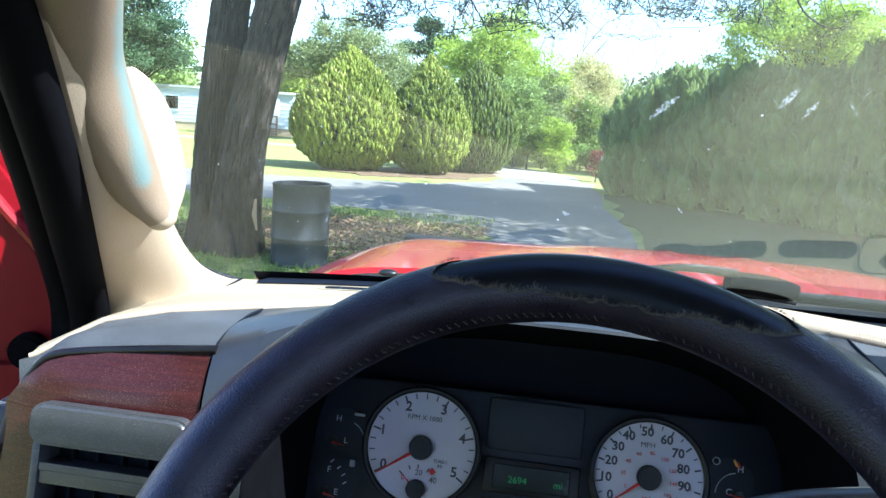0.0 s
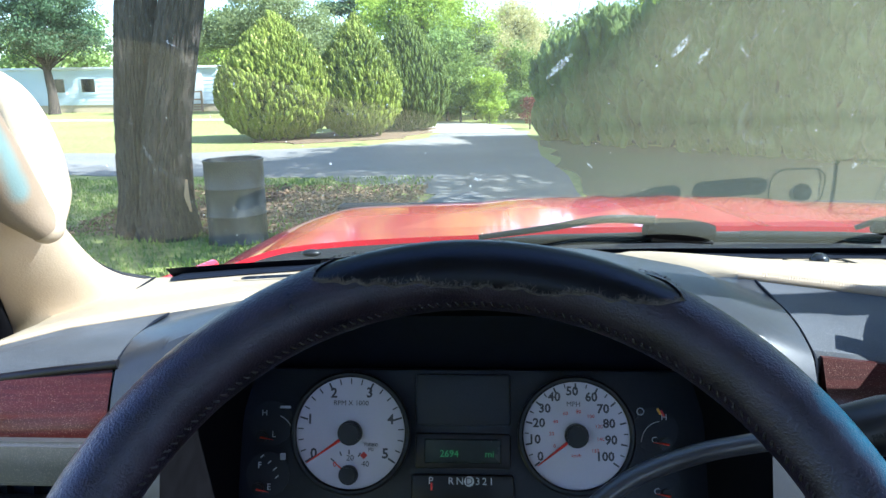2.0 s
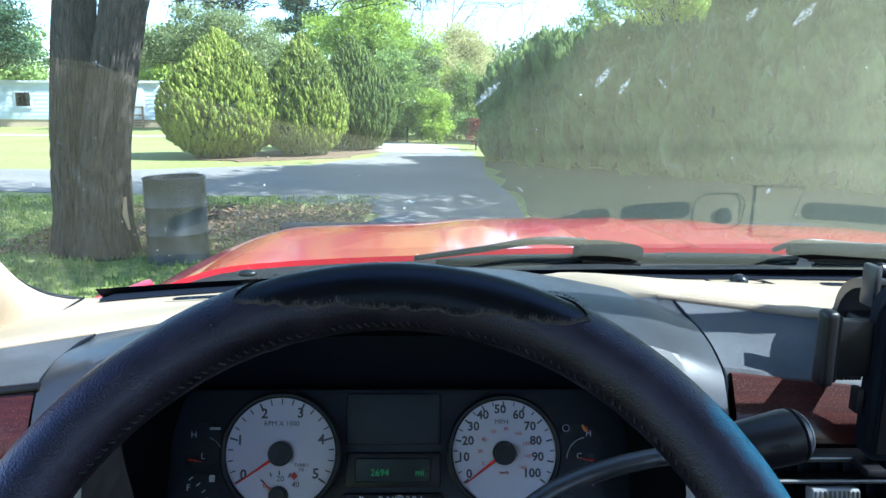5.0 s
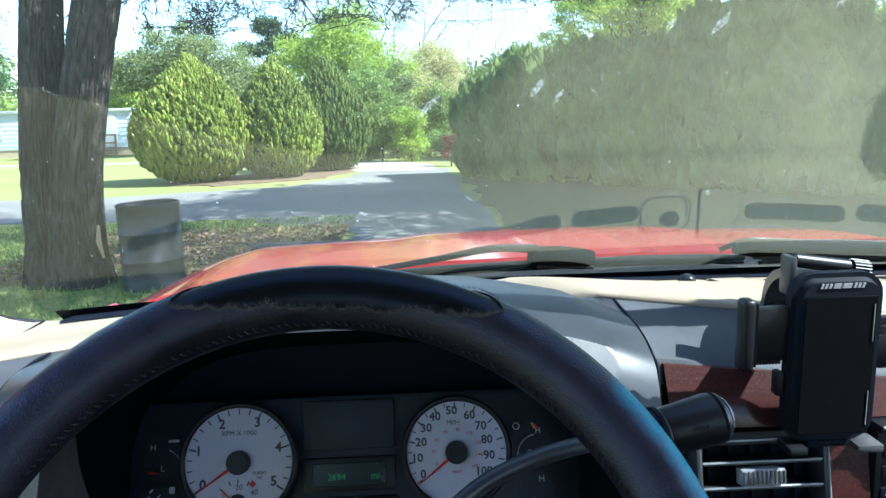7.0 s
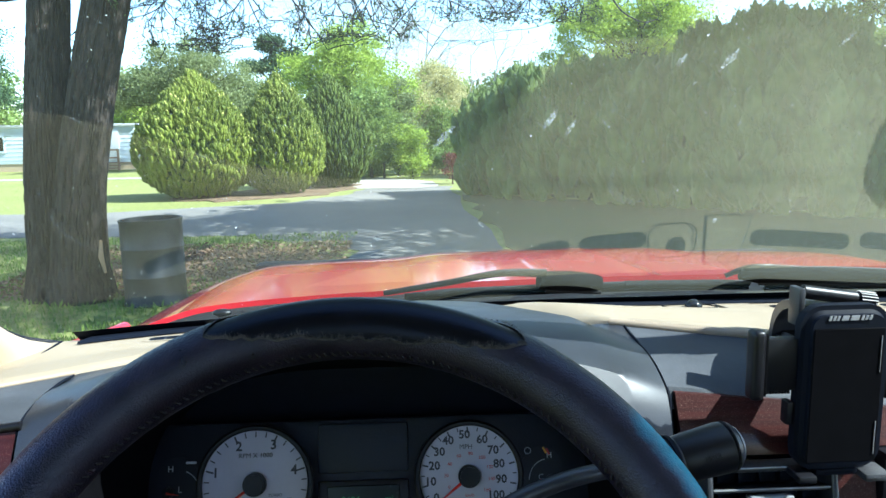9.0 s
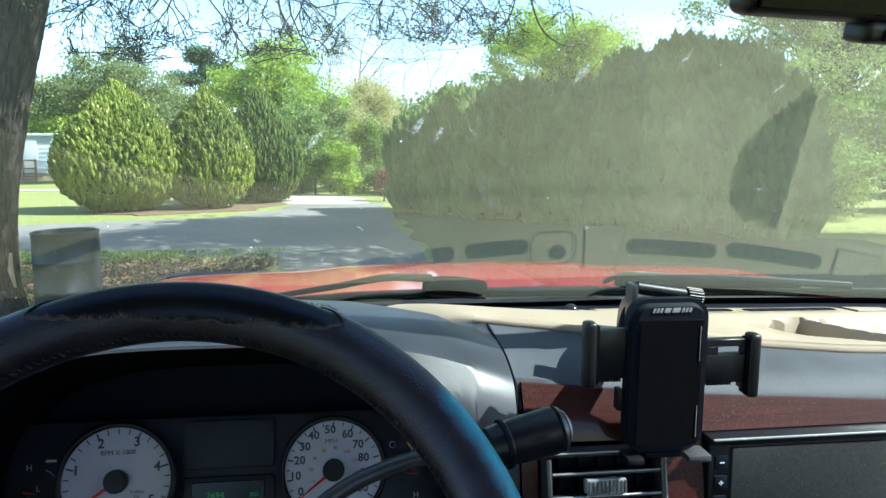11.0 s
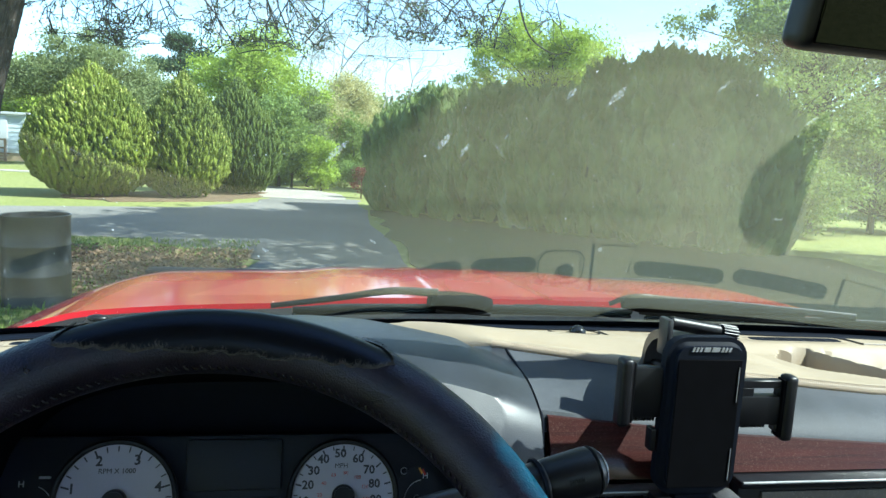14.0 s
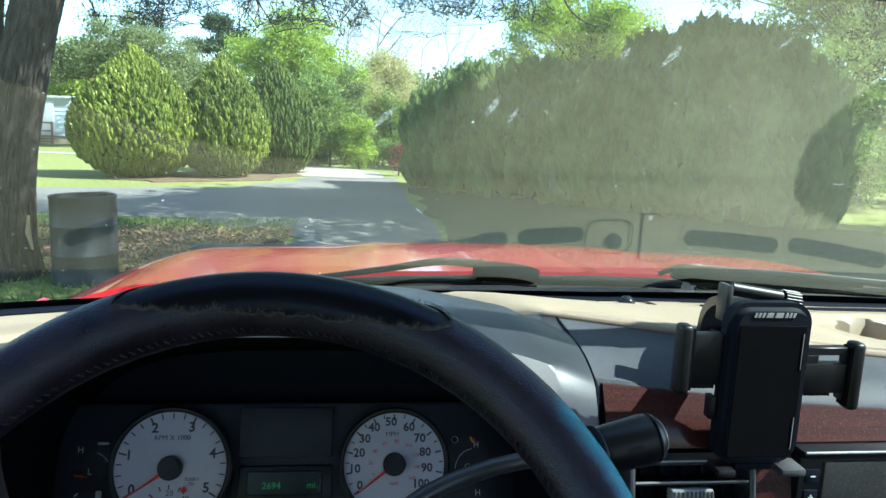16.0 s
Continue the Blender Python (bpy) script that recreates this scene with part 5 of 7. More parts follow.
mirror = thing("rearview_mirror", "black interior rear-view mirror with a small lower housing", "mirror", (0.57, -0.10, 1.83))
MM = Matrix.Translation((0.565, -0.118, 1.868)) @ Matrix.Rotation(radians(9), 4, 'Z') @ Matrix.Rotation(radians(14), 4, 'X')
part("housing", newbox((-0.142, -0.004, -0.038), (0.142, 0.026, 0.040), 0.012, 4, MM), BLACK, mirror)
# near-black metal: the dark reflection is put into the mirror's colour
mm_ = mat("dark_mirror_metal", (0.012, 0.013, 0.014), 0.02, metal=1.0, var=0.01, bump=0, rough_var=0.0)
part("mirror_glass", newbox((-0.134, -0.0062, -0.031), (0.134, -0.0035, 0.033), 0.001, 1, MM), mm_, mirror, "mirror glass with a dark reflection put into its colour")
part("lower_housing", newbox((-0.022, -0.005, -0.054), (0.085, 0.024, -0.034), 0.007, 3, MM), BLACK, mirror)
part("slider_button", newbox((-0.004, -0.0085, -0.051), (0.034, -0.004, -0.041), 0.002, 2, MM), MATTE, mirror)
part("stalk", tube(bmesh.new(), [MM @ Vector((0, 0.024, 0.01)), Vector((0.56, -0.06, 1.90)), glass_pt(0.56, 1.92, 0.004)], [0.012, 0.010, 0.014], 12), BLACK, mirror)

# air freshener hanging from it
tag = thing("air_freshener", "flat red card air freshener hanging from a thin cord", "air freshener", (0.62, -0.10, 1.74))
TM = Matrix.Translation((0.617, -0.106, 1.778)) @ Matrix.Rotation(radians(6), 4, 'Z')
bm = bmesh.new()
out = []
for k in range(96):
    a = 2 * math.pi * k / 96
    r = 0.031 * (1 + 0.22 * abs(math.sin(3.5 * a)) ** 0.6)
    out.append((1.25 * r * math.cos(a), r * math.sin(a)))
fa = [bm.verts.new(TM @ Vector((x, -0.0008, z))) for x, z in out]
fb = [bm.verts.new(TM @ Vector((x, 0.0008, z))) for x, z in out]
bm.faces.new(fa)
bm.faces.new(fb[::-1])
for k in range(96):
    bm.faces.new((fa[k], fb[k], fb[(k + 1) % 96], fa[(k + 1) % 96]))
part("card", bm, PAPER, tag, "scalloped red card", smooth=False)
part("card_label", newbox((-0.024, -0.0012, -0.004), (0.024, -0.0009, 0.008), 0, 1, TM), PAPERW, tag, "pale label with unreadable print", smooth=False)
low = part("lower_card", newbox((-0.022, -0.0008, -0.075), (0.022, 0.0008, -0.053), 0.0005, 1, TM), PAPER, tag, "small red card")
part("card_label", newbox((-0.017, -0.0013, -0.070), (0.017, -0.0009, -0.058), 0, 1, TM), PAPERW, low, smooth=False)
part("cord", tube(bmesh.new(), [TM @ Vector((0, 0, 0.034)), Vector((0.605, -0.098, 1.830))], 0.0006, 6), RUBBER, tag)
part("cord", tube(bmesh.new(), [TM @ Vector((0, 0, -0.033)), TM @ Vector((0, 0, -0.054))], 0.0006, 6), RUBBER, tag)

# windshield pillar trim and grab handle
A = smooth_pts([(-0.432, 0.055, 1.44), (-0.430, 0.050, 1.500), (-0.392, -0.030, 1.590), (-0.357, -0.105, 1.667), (-0.330, -0.185, 1.763), (-0.312, -0.25, 1.83), (-0.29, -0.36, 1.93)], 5)
B = smooth_pts([(-0.328, 0.236, 1.488), (-0.368, 0.216, 1.502), (-0.403, 0.173, 1.527), (-0.405, 0.100, 1.586), (-0.388, -0.020, 1.690), (-0.374, -0.15, 1.80), (-0.36, -0.30, 1.93)], 5)
rows = []
for a, b in zip(A, B):
    r = []
    for k in range(11):
        s = k / 10
        p = a.lerp(b, s)
        p += Vector((0.030, -0.01, 0.006)) * math.sin(math.pi * s) ** 0.8
        r.append(p)
    rows.append(r)
pil = part("pillar_trim", sheet(rows, 0.01, Vector((-1, 0, 0))), TAN2, None)
tagged(pil, "tan plastic windshield pillar trim", "pillar trim", kind="structure")
part("glass_gasket", tube(bmesh.new(), B, 0.0035, 8), MATTE, ws, "black glass edge")
part("seam", tube(bmesh.new(), [(-0.3413, 0.078, 1.515), (-0.3543, 0.146, 1.511), (-0.3613, 0.206, 1.508)], 0.0012, 6), MATTE, dash, "dark seam beside the pillar trim")
seal = part("door_seal", tube(bmesh.new(), [p + Vector((-0.024, -0.004, 0)) for p in A], 0.022, 12, 0.8), RUBBER, None)
tagged(seal, "black rubber door seal along the pillar", "door seal", kind="structure")
seal2 = part("door_frame_edge", tube(bmesh.new(), [p + Vector((-0.062, 0.02, 0)) for p in A], 0.022, 12, 0.8), RUBBER, None)
tagged(seal2, "black outer door-frame edge", "door frame", kind="structure")
hd = thing("grab_handle", "tan padded grab handle on the windshield pillar", "grab handle", (-0.345, -0.02, 1.60))
part("grip", tube(bmesh.new(), smooth_pts([(-0.3349, -0.0327, 1.6128), (-0.3470, -0.0484, 1.6392), (-0.3511, -0.0712, 1.6713), (-0.3528, -0.0945, 1.7024), (-0.3479, -0.1218, 1.7378), (-0.3316, -0.1527, 1.7723), (-0.3088, -0.1918, 1.8062), (-0.2807, -0.2397, 1.8459)], 6), [curve_at([(0, 0.0125), (1, 0.0210), (2, 0.0255), (3, 0.0285), (4, 0.0290), (5, 0.0305), (6, 0.0310), (7, 0.0310)], k / 6)[0] for k in range(43)], 24), GRIP, hd, "worn tan vinyl grip with a blue-green edge of light painted on")
part("end_mount", tube(bmesh.new(), smooth_pts([(-0.3375, -0.0299, 1.6172), (-0.3433, -0.0140, 1.6394), (-0.3551, -0.0006, 1.6677), (-0.3689, 0.0102, 1.6967), (-0.3839, 0.0190, 1.7161), (-0.4009, 0.0262, 1.7280)], 6), [curve_at([(0, 0.0150), (1, 0.0195), (2, 0.0205), (3, 0.0180), (4, 0.0150), (5, 0.0130)], k / 6)[0] for k in range(31)], 18), TAN2, hd)
bm = bmesh.new()
bmesh.ops.create_uvsphere(bm, u_segments=20, v_segments=14, radius=0.0148, matrix=Matrix.Translation((-0.3365, -0.0308, 1.6154)))
part("end_cap", bm, TAN2, hd)

# ---- the cab round the camera ----
# out of view; ceiling and roof fronts placed to set the dash's shadow line
for nm, lo, hi, mt_, lb in (("ceiling", (-0.62, -1.75, 2.095), (1.52, -0.342, 2.14), HEAD, "pale cloth cab headliner and roof"),
                            ("wall_rear", (-0.62, -1.80, 0.55), (1.52, -1.752, 1.40), MATTE, "plain dark rear cab wall"),
                            ("floor", (-0.60, -1.75, 0.50), (1.52, 0.60, 0.56), MATTE, "dark cab floor"),
                            ("wall_right", (1.40, -1.75, 0.56), (1.46, 0.35, 1.42), TAN2, "tan passenger door trim"),
                            ("wall_front", (-0.40, 0.21, 0.56), (1.39, 0.26, 1.38), MATTE, "dark bulkhead")):
    tagged(part(nm, newbox(lo, hi, 0.01), mt_, None), lb, "cab " + nm.split("_")[0], kind="structure")
for nm, lo, hi, lb in (("roof", (-0.63, -1.80, 2.141), (1.53, -0.357, 2.17), "plain red painted cab roof"), ("wall_right_outer", (1.461, -1.79, 0.52), (1.50, 0.52, 1.42), "plain red painted cab side"), ("wall_rear_outer", (-0.63, -1.84, 0.52), (1.53, -1.801, 1.42), "plain red painted cab back")):
    tagged(part(nm, newbox(lo, hi, 0.012), RED, None), lb, "cab panel", kind="structure")
bm = bmesh.new()
tube(bm, [(1.37, 0.16, 1.44), (1.32, -0.36, 2.11)], 0.045, 10)
tagged(part("wall_pillar_right", bm, TAN2, None), "tan passenger windshield pillar", "pillar", kind="structure")
bm = bmesh.new()
for x in (-0.56, 1.42):
    box(bm, (x - 0.05, -1.20, 0.56), (x + 0.05, -1.05, 2.094), 0.01)
tagged(part("wall_pillars", bm, TAN2, None), "tan door pillars behind the seats", "pillar", kind="structure")

# ---- driver's door, standing open ----
door = thing("pickup_door", "red painted truck door standing open on its hinges", "vehicle door", (-0.62, 0.10, 0.5))
DD = Vector((-0.94, -0.34, 0)).normalized()
DN = Vector((0.34, -0.94, 0)).normalized()


def door_pt(a, z, o=0.0):
    return Vector((-0.492, 0.075, z)) + DD * a + DN * o


def plate(outline, thick, bevel=0.008):
    """A slab in the door's plane from an outline of (along, height)."""
    bm = bmesh.new()
    f0 = [bm.verts.new(door_pt(a, z, 0)) for a, z in outline]
    f1 = [bm.verts.new(door_pt(a, z, -thick)) for a, z in outline]
    bm.faces.new(f0)
    bm.faces.new(f1[::-1])
    for k in range(len(outline)):
        j = (k + 1) % len(outline)
        bm.faces.new((f0[k], f1[k], f1[j], f0[j]))
    bmesh.ops.recalc_face_normals(bm, faces=bm.faces[:])
    bmesh.ops.bevel(bm, geom=bm.edges[:], offset=bevel, segments=2, affect='EDGES')
    return bm


part("shell", plate([(0, 0.6), (0, 1.438), (0.95, 1.438), (0.98, 0.6)], 0.09, 0.012), RED_SHADE, door, "glossy red door shell")
part("window_frame", plate([(0, 1.44), (0, 1.553), (0.25, 1.905), (0.95, 1.93), (1.0, 1.44), (0.93, 1.44), (0.90, 1.86), (0.30, 1.84), (0.10, 1.44)], 0.05), RED_SHADE, door, "red painted window frame")
part("frame_crease", tube(bmesh.new(), [door_pt(-0.002, 1.515, 0.004), door_pt(0.06, 1.590, 0.004), door_pt(0.20, 1.780, 0.004)], 0.006, 8), RED_SHADE, door)
part("inner_trim", plate([(0.16, 0.65), (0.16, 1.40), (0.90, 1.40), (0.93, 0.65)], -0.025), BLACK, door)
part("rubber_stop", cyl(bmesh.new(), door_pt(0.04, 1.445, 0.0), door_pt(0.04, 1.445, 0.02), 0.019, n=24, bevel=0.004), RUBBER, door, "round black rubber stop")


# ---- bonnet, cowl, wipers ----
def hood_z(x, y):
    d = abs(x - XC)
    z = 1.432 - 0.05 * (y - 0.75) - 0.12 * max(0, y - 1.2) ** 2
    z -= 0.022 * (d / 0.9) ** 2
    z -= 0.42 * max(0, d - 0.80) ** 1.7 * 2.0
    if d < 0.47:
        z += 0.010 * ramp01((0.47 - d) / 0.16)
    z += 0.004 * math.exp(-((d - 0.10) / 0.012) ** 2)
    return z


def hood_rear(x):
    u = abs(x - XC) / 0.95
    return 0.86 - 0.03 * u ** 2 - 0.16 * u ** 8


hood = thing("truck_hood", "glossy red pickup hood with raised creases", "vehicle hood", (XC, 1.3, 1.1))
rows = []
for i in range(41):
    r = []
    for k in range(121):
        x = lerp(-0.58, 1.48, k / 120)
        y = lerp(hood_rear(x), 2.02 - 0.10 * ((x - XC) / 0.95) ** 2, i / 40)
        r.append(Vector((x, y, hood_z(x, y))))
    rows.append(r)
part("panel", sheet(rows, 0.02), RED, hood)
part("grille_front", newbox((-0.50, 1.93, 0.7), (1.40, 2.02, 1.30), 0.02), MATTE, hood)
fender = part("fender", newbox((-0.615, 0.25, 0.75), (-0.50, 1.95, 1.22), 0.05, 4), RED, hood)
part("fender_edge", tube(bmesh.new(), smooth_pts([(-0.515, 0.45, 1.405), (-0.512, 0.56, 1.402), (-0.505, 0.66, 1.392), (-0.50, 0.75, 1.385)], 5), 0.012, 10), RED, hood)

cowl = thing("cowl", "faded black plastic wiper cowl below the glass", "cowl", (XC, 0.5, 1.38))
rows = []
for i in range(9):
    s = i / 8
    rows.append([Vector((x, lerp(base_y(x) + 0.012, hood_rear(x) + 0.015, s), lerp(tan_z(x, base_y(x)) - 0.024, hood_z(x, hood_rear(x)) - 0.012, s) - 0.016 * math.sin(math.pi * s))) for x in (lerp(-0.50, 1.40, k / 60) for k in range(61))])
part("panel", sheet(rows, 0.01), COWL, cowl)
for k in range(40):
    x = lerp(0.0, 1.2, k / 39)
    part("grille_bar", newbox((x, 0.47, hood_z(x, 0.68) - 0.030), (x + 0.012, 0.60, hood_z(x, 0.68) - 0.020), 0.002, 1), COWL, cowl, smooth=False)
bm = bmesh.new()
bmesh.ops.create_uvsphere(bm, u_segments=16, v_segments=10, radius=0.009, matrix=Matrix.Translation((-0.226, 0.410, 1.489)) @ Matrix.Diagonal((1.6, 1, 0.6, 1)))
part("pivot_cap", bm, BLACK, cowl)


def on_glass(x, z, off=0.012):
    """A place just outside the windshield."""
    return Vector((x, glass_y(x, z) + off, z))


def wiper(label, arm, head, blade, wide=0.0075, wedge=False):
    """arm, blade: (x, z) along the glass; head: the (x, z) ends of its moulded cover."""
    (xa, za), (xb, zb) = head
    w = thing("windshield_wiper", label, "wiper", on_glass(xb, zb), "windshield wipers")
    line = smooth_pts([on_glass(x, z, 0.016) for x, z in blade], 8)
    holder = part("blade", tube(bmesh.new(), line, 0.0050, 10, 0.7), BLACK, w, "faded black blade frame")
    part("rubber", tube(bmesh.new(), [p + Vector((0, 0.004, -0.008)) for p in line], 0.0034, 6), RUBBER, holder)
    part("blade_tip", tube(bmesh.new(), line[-8:], [0.0058] * 6 + [0.0052, 0.003], 10, 0.8), COWL, holder, "pale scuffed blade tip")
    path = smooth_pts([on_glass(x, z, 0.022) for x, z in arm], 8)
    part("arm", tube(bmesh.new(), path, [lerp(0.0038, 0.0062, k / (len(path) - 1)) for k in range(len(path))], 10, 0.6), BLACK, w, "black steel arm")
    cover = [on_glass(lerp(xa, xb, k / 10), lerp(za, zb, k / 10), 0.016) for k in range(11)]
    part("arm_head", tube(bmesh.new(), cover, [lerp(wide + 0.006, 0.005, max(0.0, k - 1) / 9) * (0.6 if k == 0 else 1.0) for k in range(11)] if wedge else [0.007 + wide * math.sin(math.pi * min(1.0, 0.12 + k * 0.085)) ** 0.5 for k in range(11)], 16, 0.75), RUBBER, w, "moulded black cover")
    part("cover_edge", tube(bmesh.new(), [p + Vector((0, 0.0, -0.014)) for p in cover[1:]], 0.003, 8), COWL, w, "scuffed lower edge")
    return w


wiper("black wiper with a faded moulded head resting at the glass foot", [(0.012, 1.529), (0.096, 1.540), (0.17, 1.552), (0.235, 1.548)], ((0.226, 1.537), (0.318, 1.527)), [(0.04, 1.522), (0.14, 1.524), (0.33, 1.522), (0.54, 1.518)], 0.0085)
wiper("black wiper with a long grey arm resting at the glass foot", [(0.50, 1.531), (0.53, 1.546), (0.60, 1.541), (0.70, 1.536), (0.88, 1.524)], ((0.515, 1.536), (0.80, 1.526)), [(0.565, 1.514), (0.75, 1.516), (1.0, 1.516), (1.18, 1.510)], 0.0085, True)


# ---- ground ----
def patch(pts, z, seed=0, amp=0.25, sub=7):
    """An irregular flat patch from an outline, with a ragged edge and a skirt into the ground."""
    out = []
    for p, q in zip(pts, pts[1:] + pts[:1]):
        for k in range(sub):
            t = k / sub
            x, y = lerp(p[0], q[0], t), lerp(p[1], q[1], t)
            w = amp * noise.noise(Vector((x * 0.9, y * 0.9, seed)))
            out.append((x + w, y + w * 0.6))
    bm = bmesh.new()
    top = [bm.verts.new((x, y, z)) for x, y in out]
    low = [bm.verts.new((x, y, -0.05)) for x, y in out]
    bm.faces.new(top)
    for k in range(len(out)):
        j = (k + 1) % len(out)
        bm.faces.new((top[k], low[k], low[j], top[j]))
    bmesh.ops.recalc_face_normals(bm, faces=bm.faces[:])
    bmesh.ops.triangulate(bm, faces=[f for f in bm.faces if len(f.verts) > 4])
    return bm


bm = bmesh.new()
R = [0, 8, 16, 30, 60, 120, 300, 900, 2500]
ringv = []
for r in R[1:]:
    ringv.append([bm.verts.new((r * math.cos(2 * math.pi * k / 48), r * math.sin(2 * math.pi * k / 48), 0)) for k in range(48)])
bm.faces.new(ringv[0])
for a, b in zip(ringv, ringv[1:]):
    for k in range(48):
        bm.faces.new((a[k], b[k], b[(k + 1) % 48], a[(k + 1) % 48]))
solo("ground", bm, LAWN, "sunlit spring lawn, yellow-green and patchy", "lawn", kind="structure", smooth=False)

tagged(part("road", patch([(-1.6, -8), (3.2, -8), (2.4, 4), (1.5, 9), (1.4, 22.0), (1.25, 24.4), (-1.6, 24.4), (-1.5, 23.2), (-2.0, 21.3), (-3.2, 19.2), (-7.6, 17.5), (-30, 20.5), (-30, 15.2), (-8, 13.4), (-2.8, 12.6), (-0.9, 10.5), (-0.6, 4)], 0.012, 1, 0.3), ASPH, None, smooth=False),
       "worn grey asphalt drive with pale patches", "road", kind="structure")
# begins at the shade edge; its paler colour also carries the sunlight there
tagged(part("road_far", patch([(-2.6, 24.0), (0.2, 23.6), (1.0, 24.2), (0.9, 26.6), (0.2, 28.2), (-1.0, 30.0), (-6.0, 33.0), (-6.0, 28.0)], 0.022, 2, 0.15), GRAVEL, None, smooth=False),
       "pale sunlit gravel lane", "lane", kind="structure")
tagged(part("mulch_bed", patch([(-6.7, 20.7), (-5, 20.1), (-2.6, 21.5), (-1.8, 24.2), (-1.6, 26), (-4.0, 26.2), (-6.4, 22.6)], 0.030, 3, 0.6), LITTER, None, smooth=False),
       "brown mulch bed round the shrubs", "mulch", kind="structure")
tagged(part("leaf_bed", patch([(-3.1, 8.5), (-1.0, 8.0), (-1.1, 10.2), (-2.0, 11.0), (-3.5, 10.9), (-4.2, 9.8)], 0.020, 4, 0.5), LITTER, None, smooth=False),
       "brown leaf litter beside the tree", "leaf litter", kind="structure")
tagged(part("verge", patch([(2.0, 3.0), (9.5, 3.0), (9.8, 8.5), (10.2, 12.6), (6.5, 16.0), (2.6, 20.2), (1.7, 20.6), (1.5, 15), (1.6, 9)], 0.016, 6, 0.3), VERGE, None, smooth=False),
       "worn grass between drive and hedge, coloured dark for its shade", "verge", kind="structure")
tagged(part("path_far", patch([(-45, 36.5), (-9, 33), (-9, 34.2), (-45, 38.2)], 0.02, 5, 0.1), GRAVEL, None, smooth=False),
       "pale gravel track across the lawn", "track", kind="structure")


# ---- foliage ----
def leaf_mesh(name, P, D, L, W, fold=0.25):
    """Small folded leaves: places P, directions D, lengths L, widths W (numpy)."""
    n = len(P)
    D = D / np.linalg.norm(D, axis=1)[:, None]
    rs = np.random.RandomState(n % 9973)
    A = rs.normal(size=(n, 3))
    Sd = np.cross(D, A)
    Sd /= np.linalg.norm(Sd, axis=1)[:, None] + 1e-9
    Nn = np.cross(D, Sd)
    L, W = L[:, None], W[:, None]
    V = np.stack([P, P + D * L * 0.5 + Sd * W * 0.5 + Nn * W * fold, P + D * L, P + D * L * 0.5 - Sd * W * 0.5 + Nn * W * fold], 1).reshape(-1, 3)
    me = bpy.data.meshes.new(name)
    idx = np.arange(n)[:, None] * 4
    Fc = np.concatenate([idx + [0, 1, 2], idx + [0, 2, 3]], 1).reshape(-1, 3)
    me.vertices.add(len(V))
    me.vertices.foreach_set("co", V.astype(np.float32).ravel())
    me.loops.add(Fc.size)
    me.loops.foreach_set("vertex_index", Fc.astype(np.int32).ravel())
    me.polygons.add(len(Fc))
    me.polygons.foreach_set("loop_start", np.arange(0, Fc.size, 3, dtype=np.int32))
    me.update(calc_edges=True)
    me.validate()
    return me


def egg(h, wide):
    """Radius of a clipped conifer at height h of 1."""
    return wide * (max(0.0, math.sin(math.pi * min(1, (0.045 + 0.955 * h)) ** 0.68)) ** 0.82) if h < 1 else 0.0


def spray_tufts(rs, centres, axes, length, radius, per, size):
    """Leaves set round many upright tufts: places, directions, lengths, widths and the height in the tuft."""
    k = len(centres)
    C, A = np.repeat(centres, per, 0), np.repeat(axes, per, 0)
    Lp, Rp = np.repeat(length, per), np.repeat(radius, per)
    n = k * per
    h = rs.rand(n) ** 0.8
    side = np.cross(A, rs.normal(size=(n, 3)))
    side /= np.linalg.norm(side, axis=1)[:, None] + 1e-9
    r = Rp * (1.02 - h) ** 0.55 * np.clip(h * 4 + 0.35, 0, 1) * rs.uniform(0.55, 1.0, n)
    P = C + A * ((h - 0.35) * Lp)[:, None] + side * r[:, None]
    D = A * 0.9 + side * 0.55 + rs.normal(size=(n, 3)) * 0.22
    return P, D, size * rs.uniform(0.6, 1.3, n), size * 0.30 * rs.uniform(0.7, 1.3, n), h


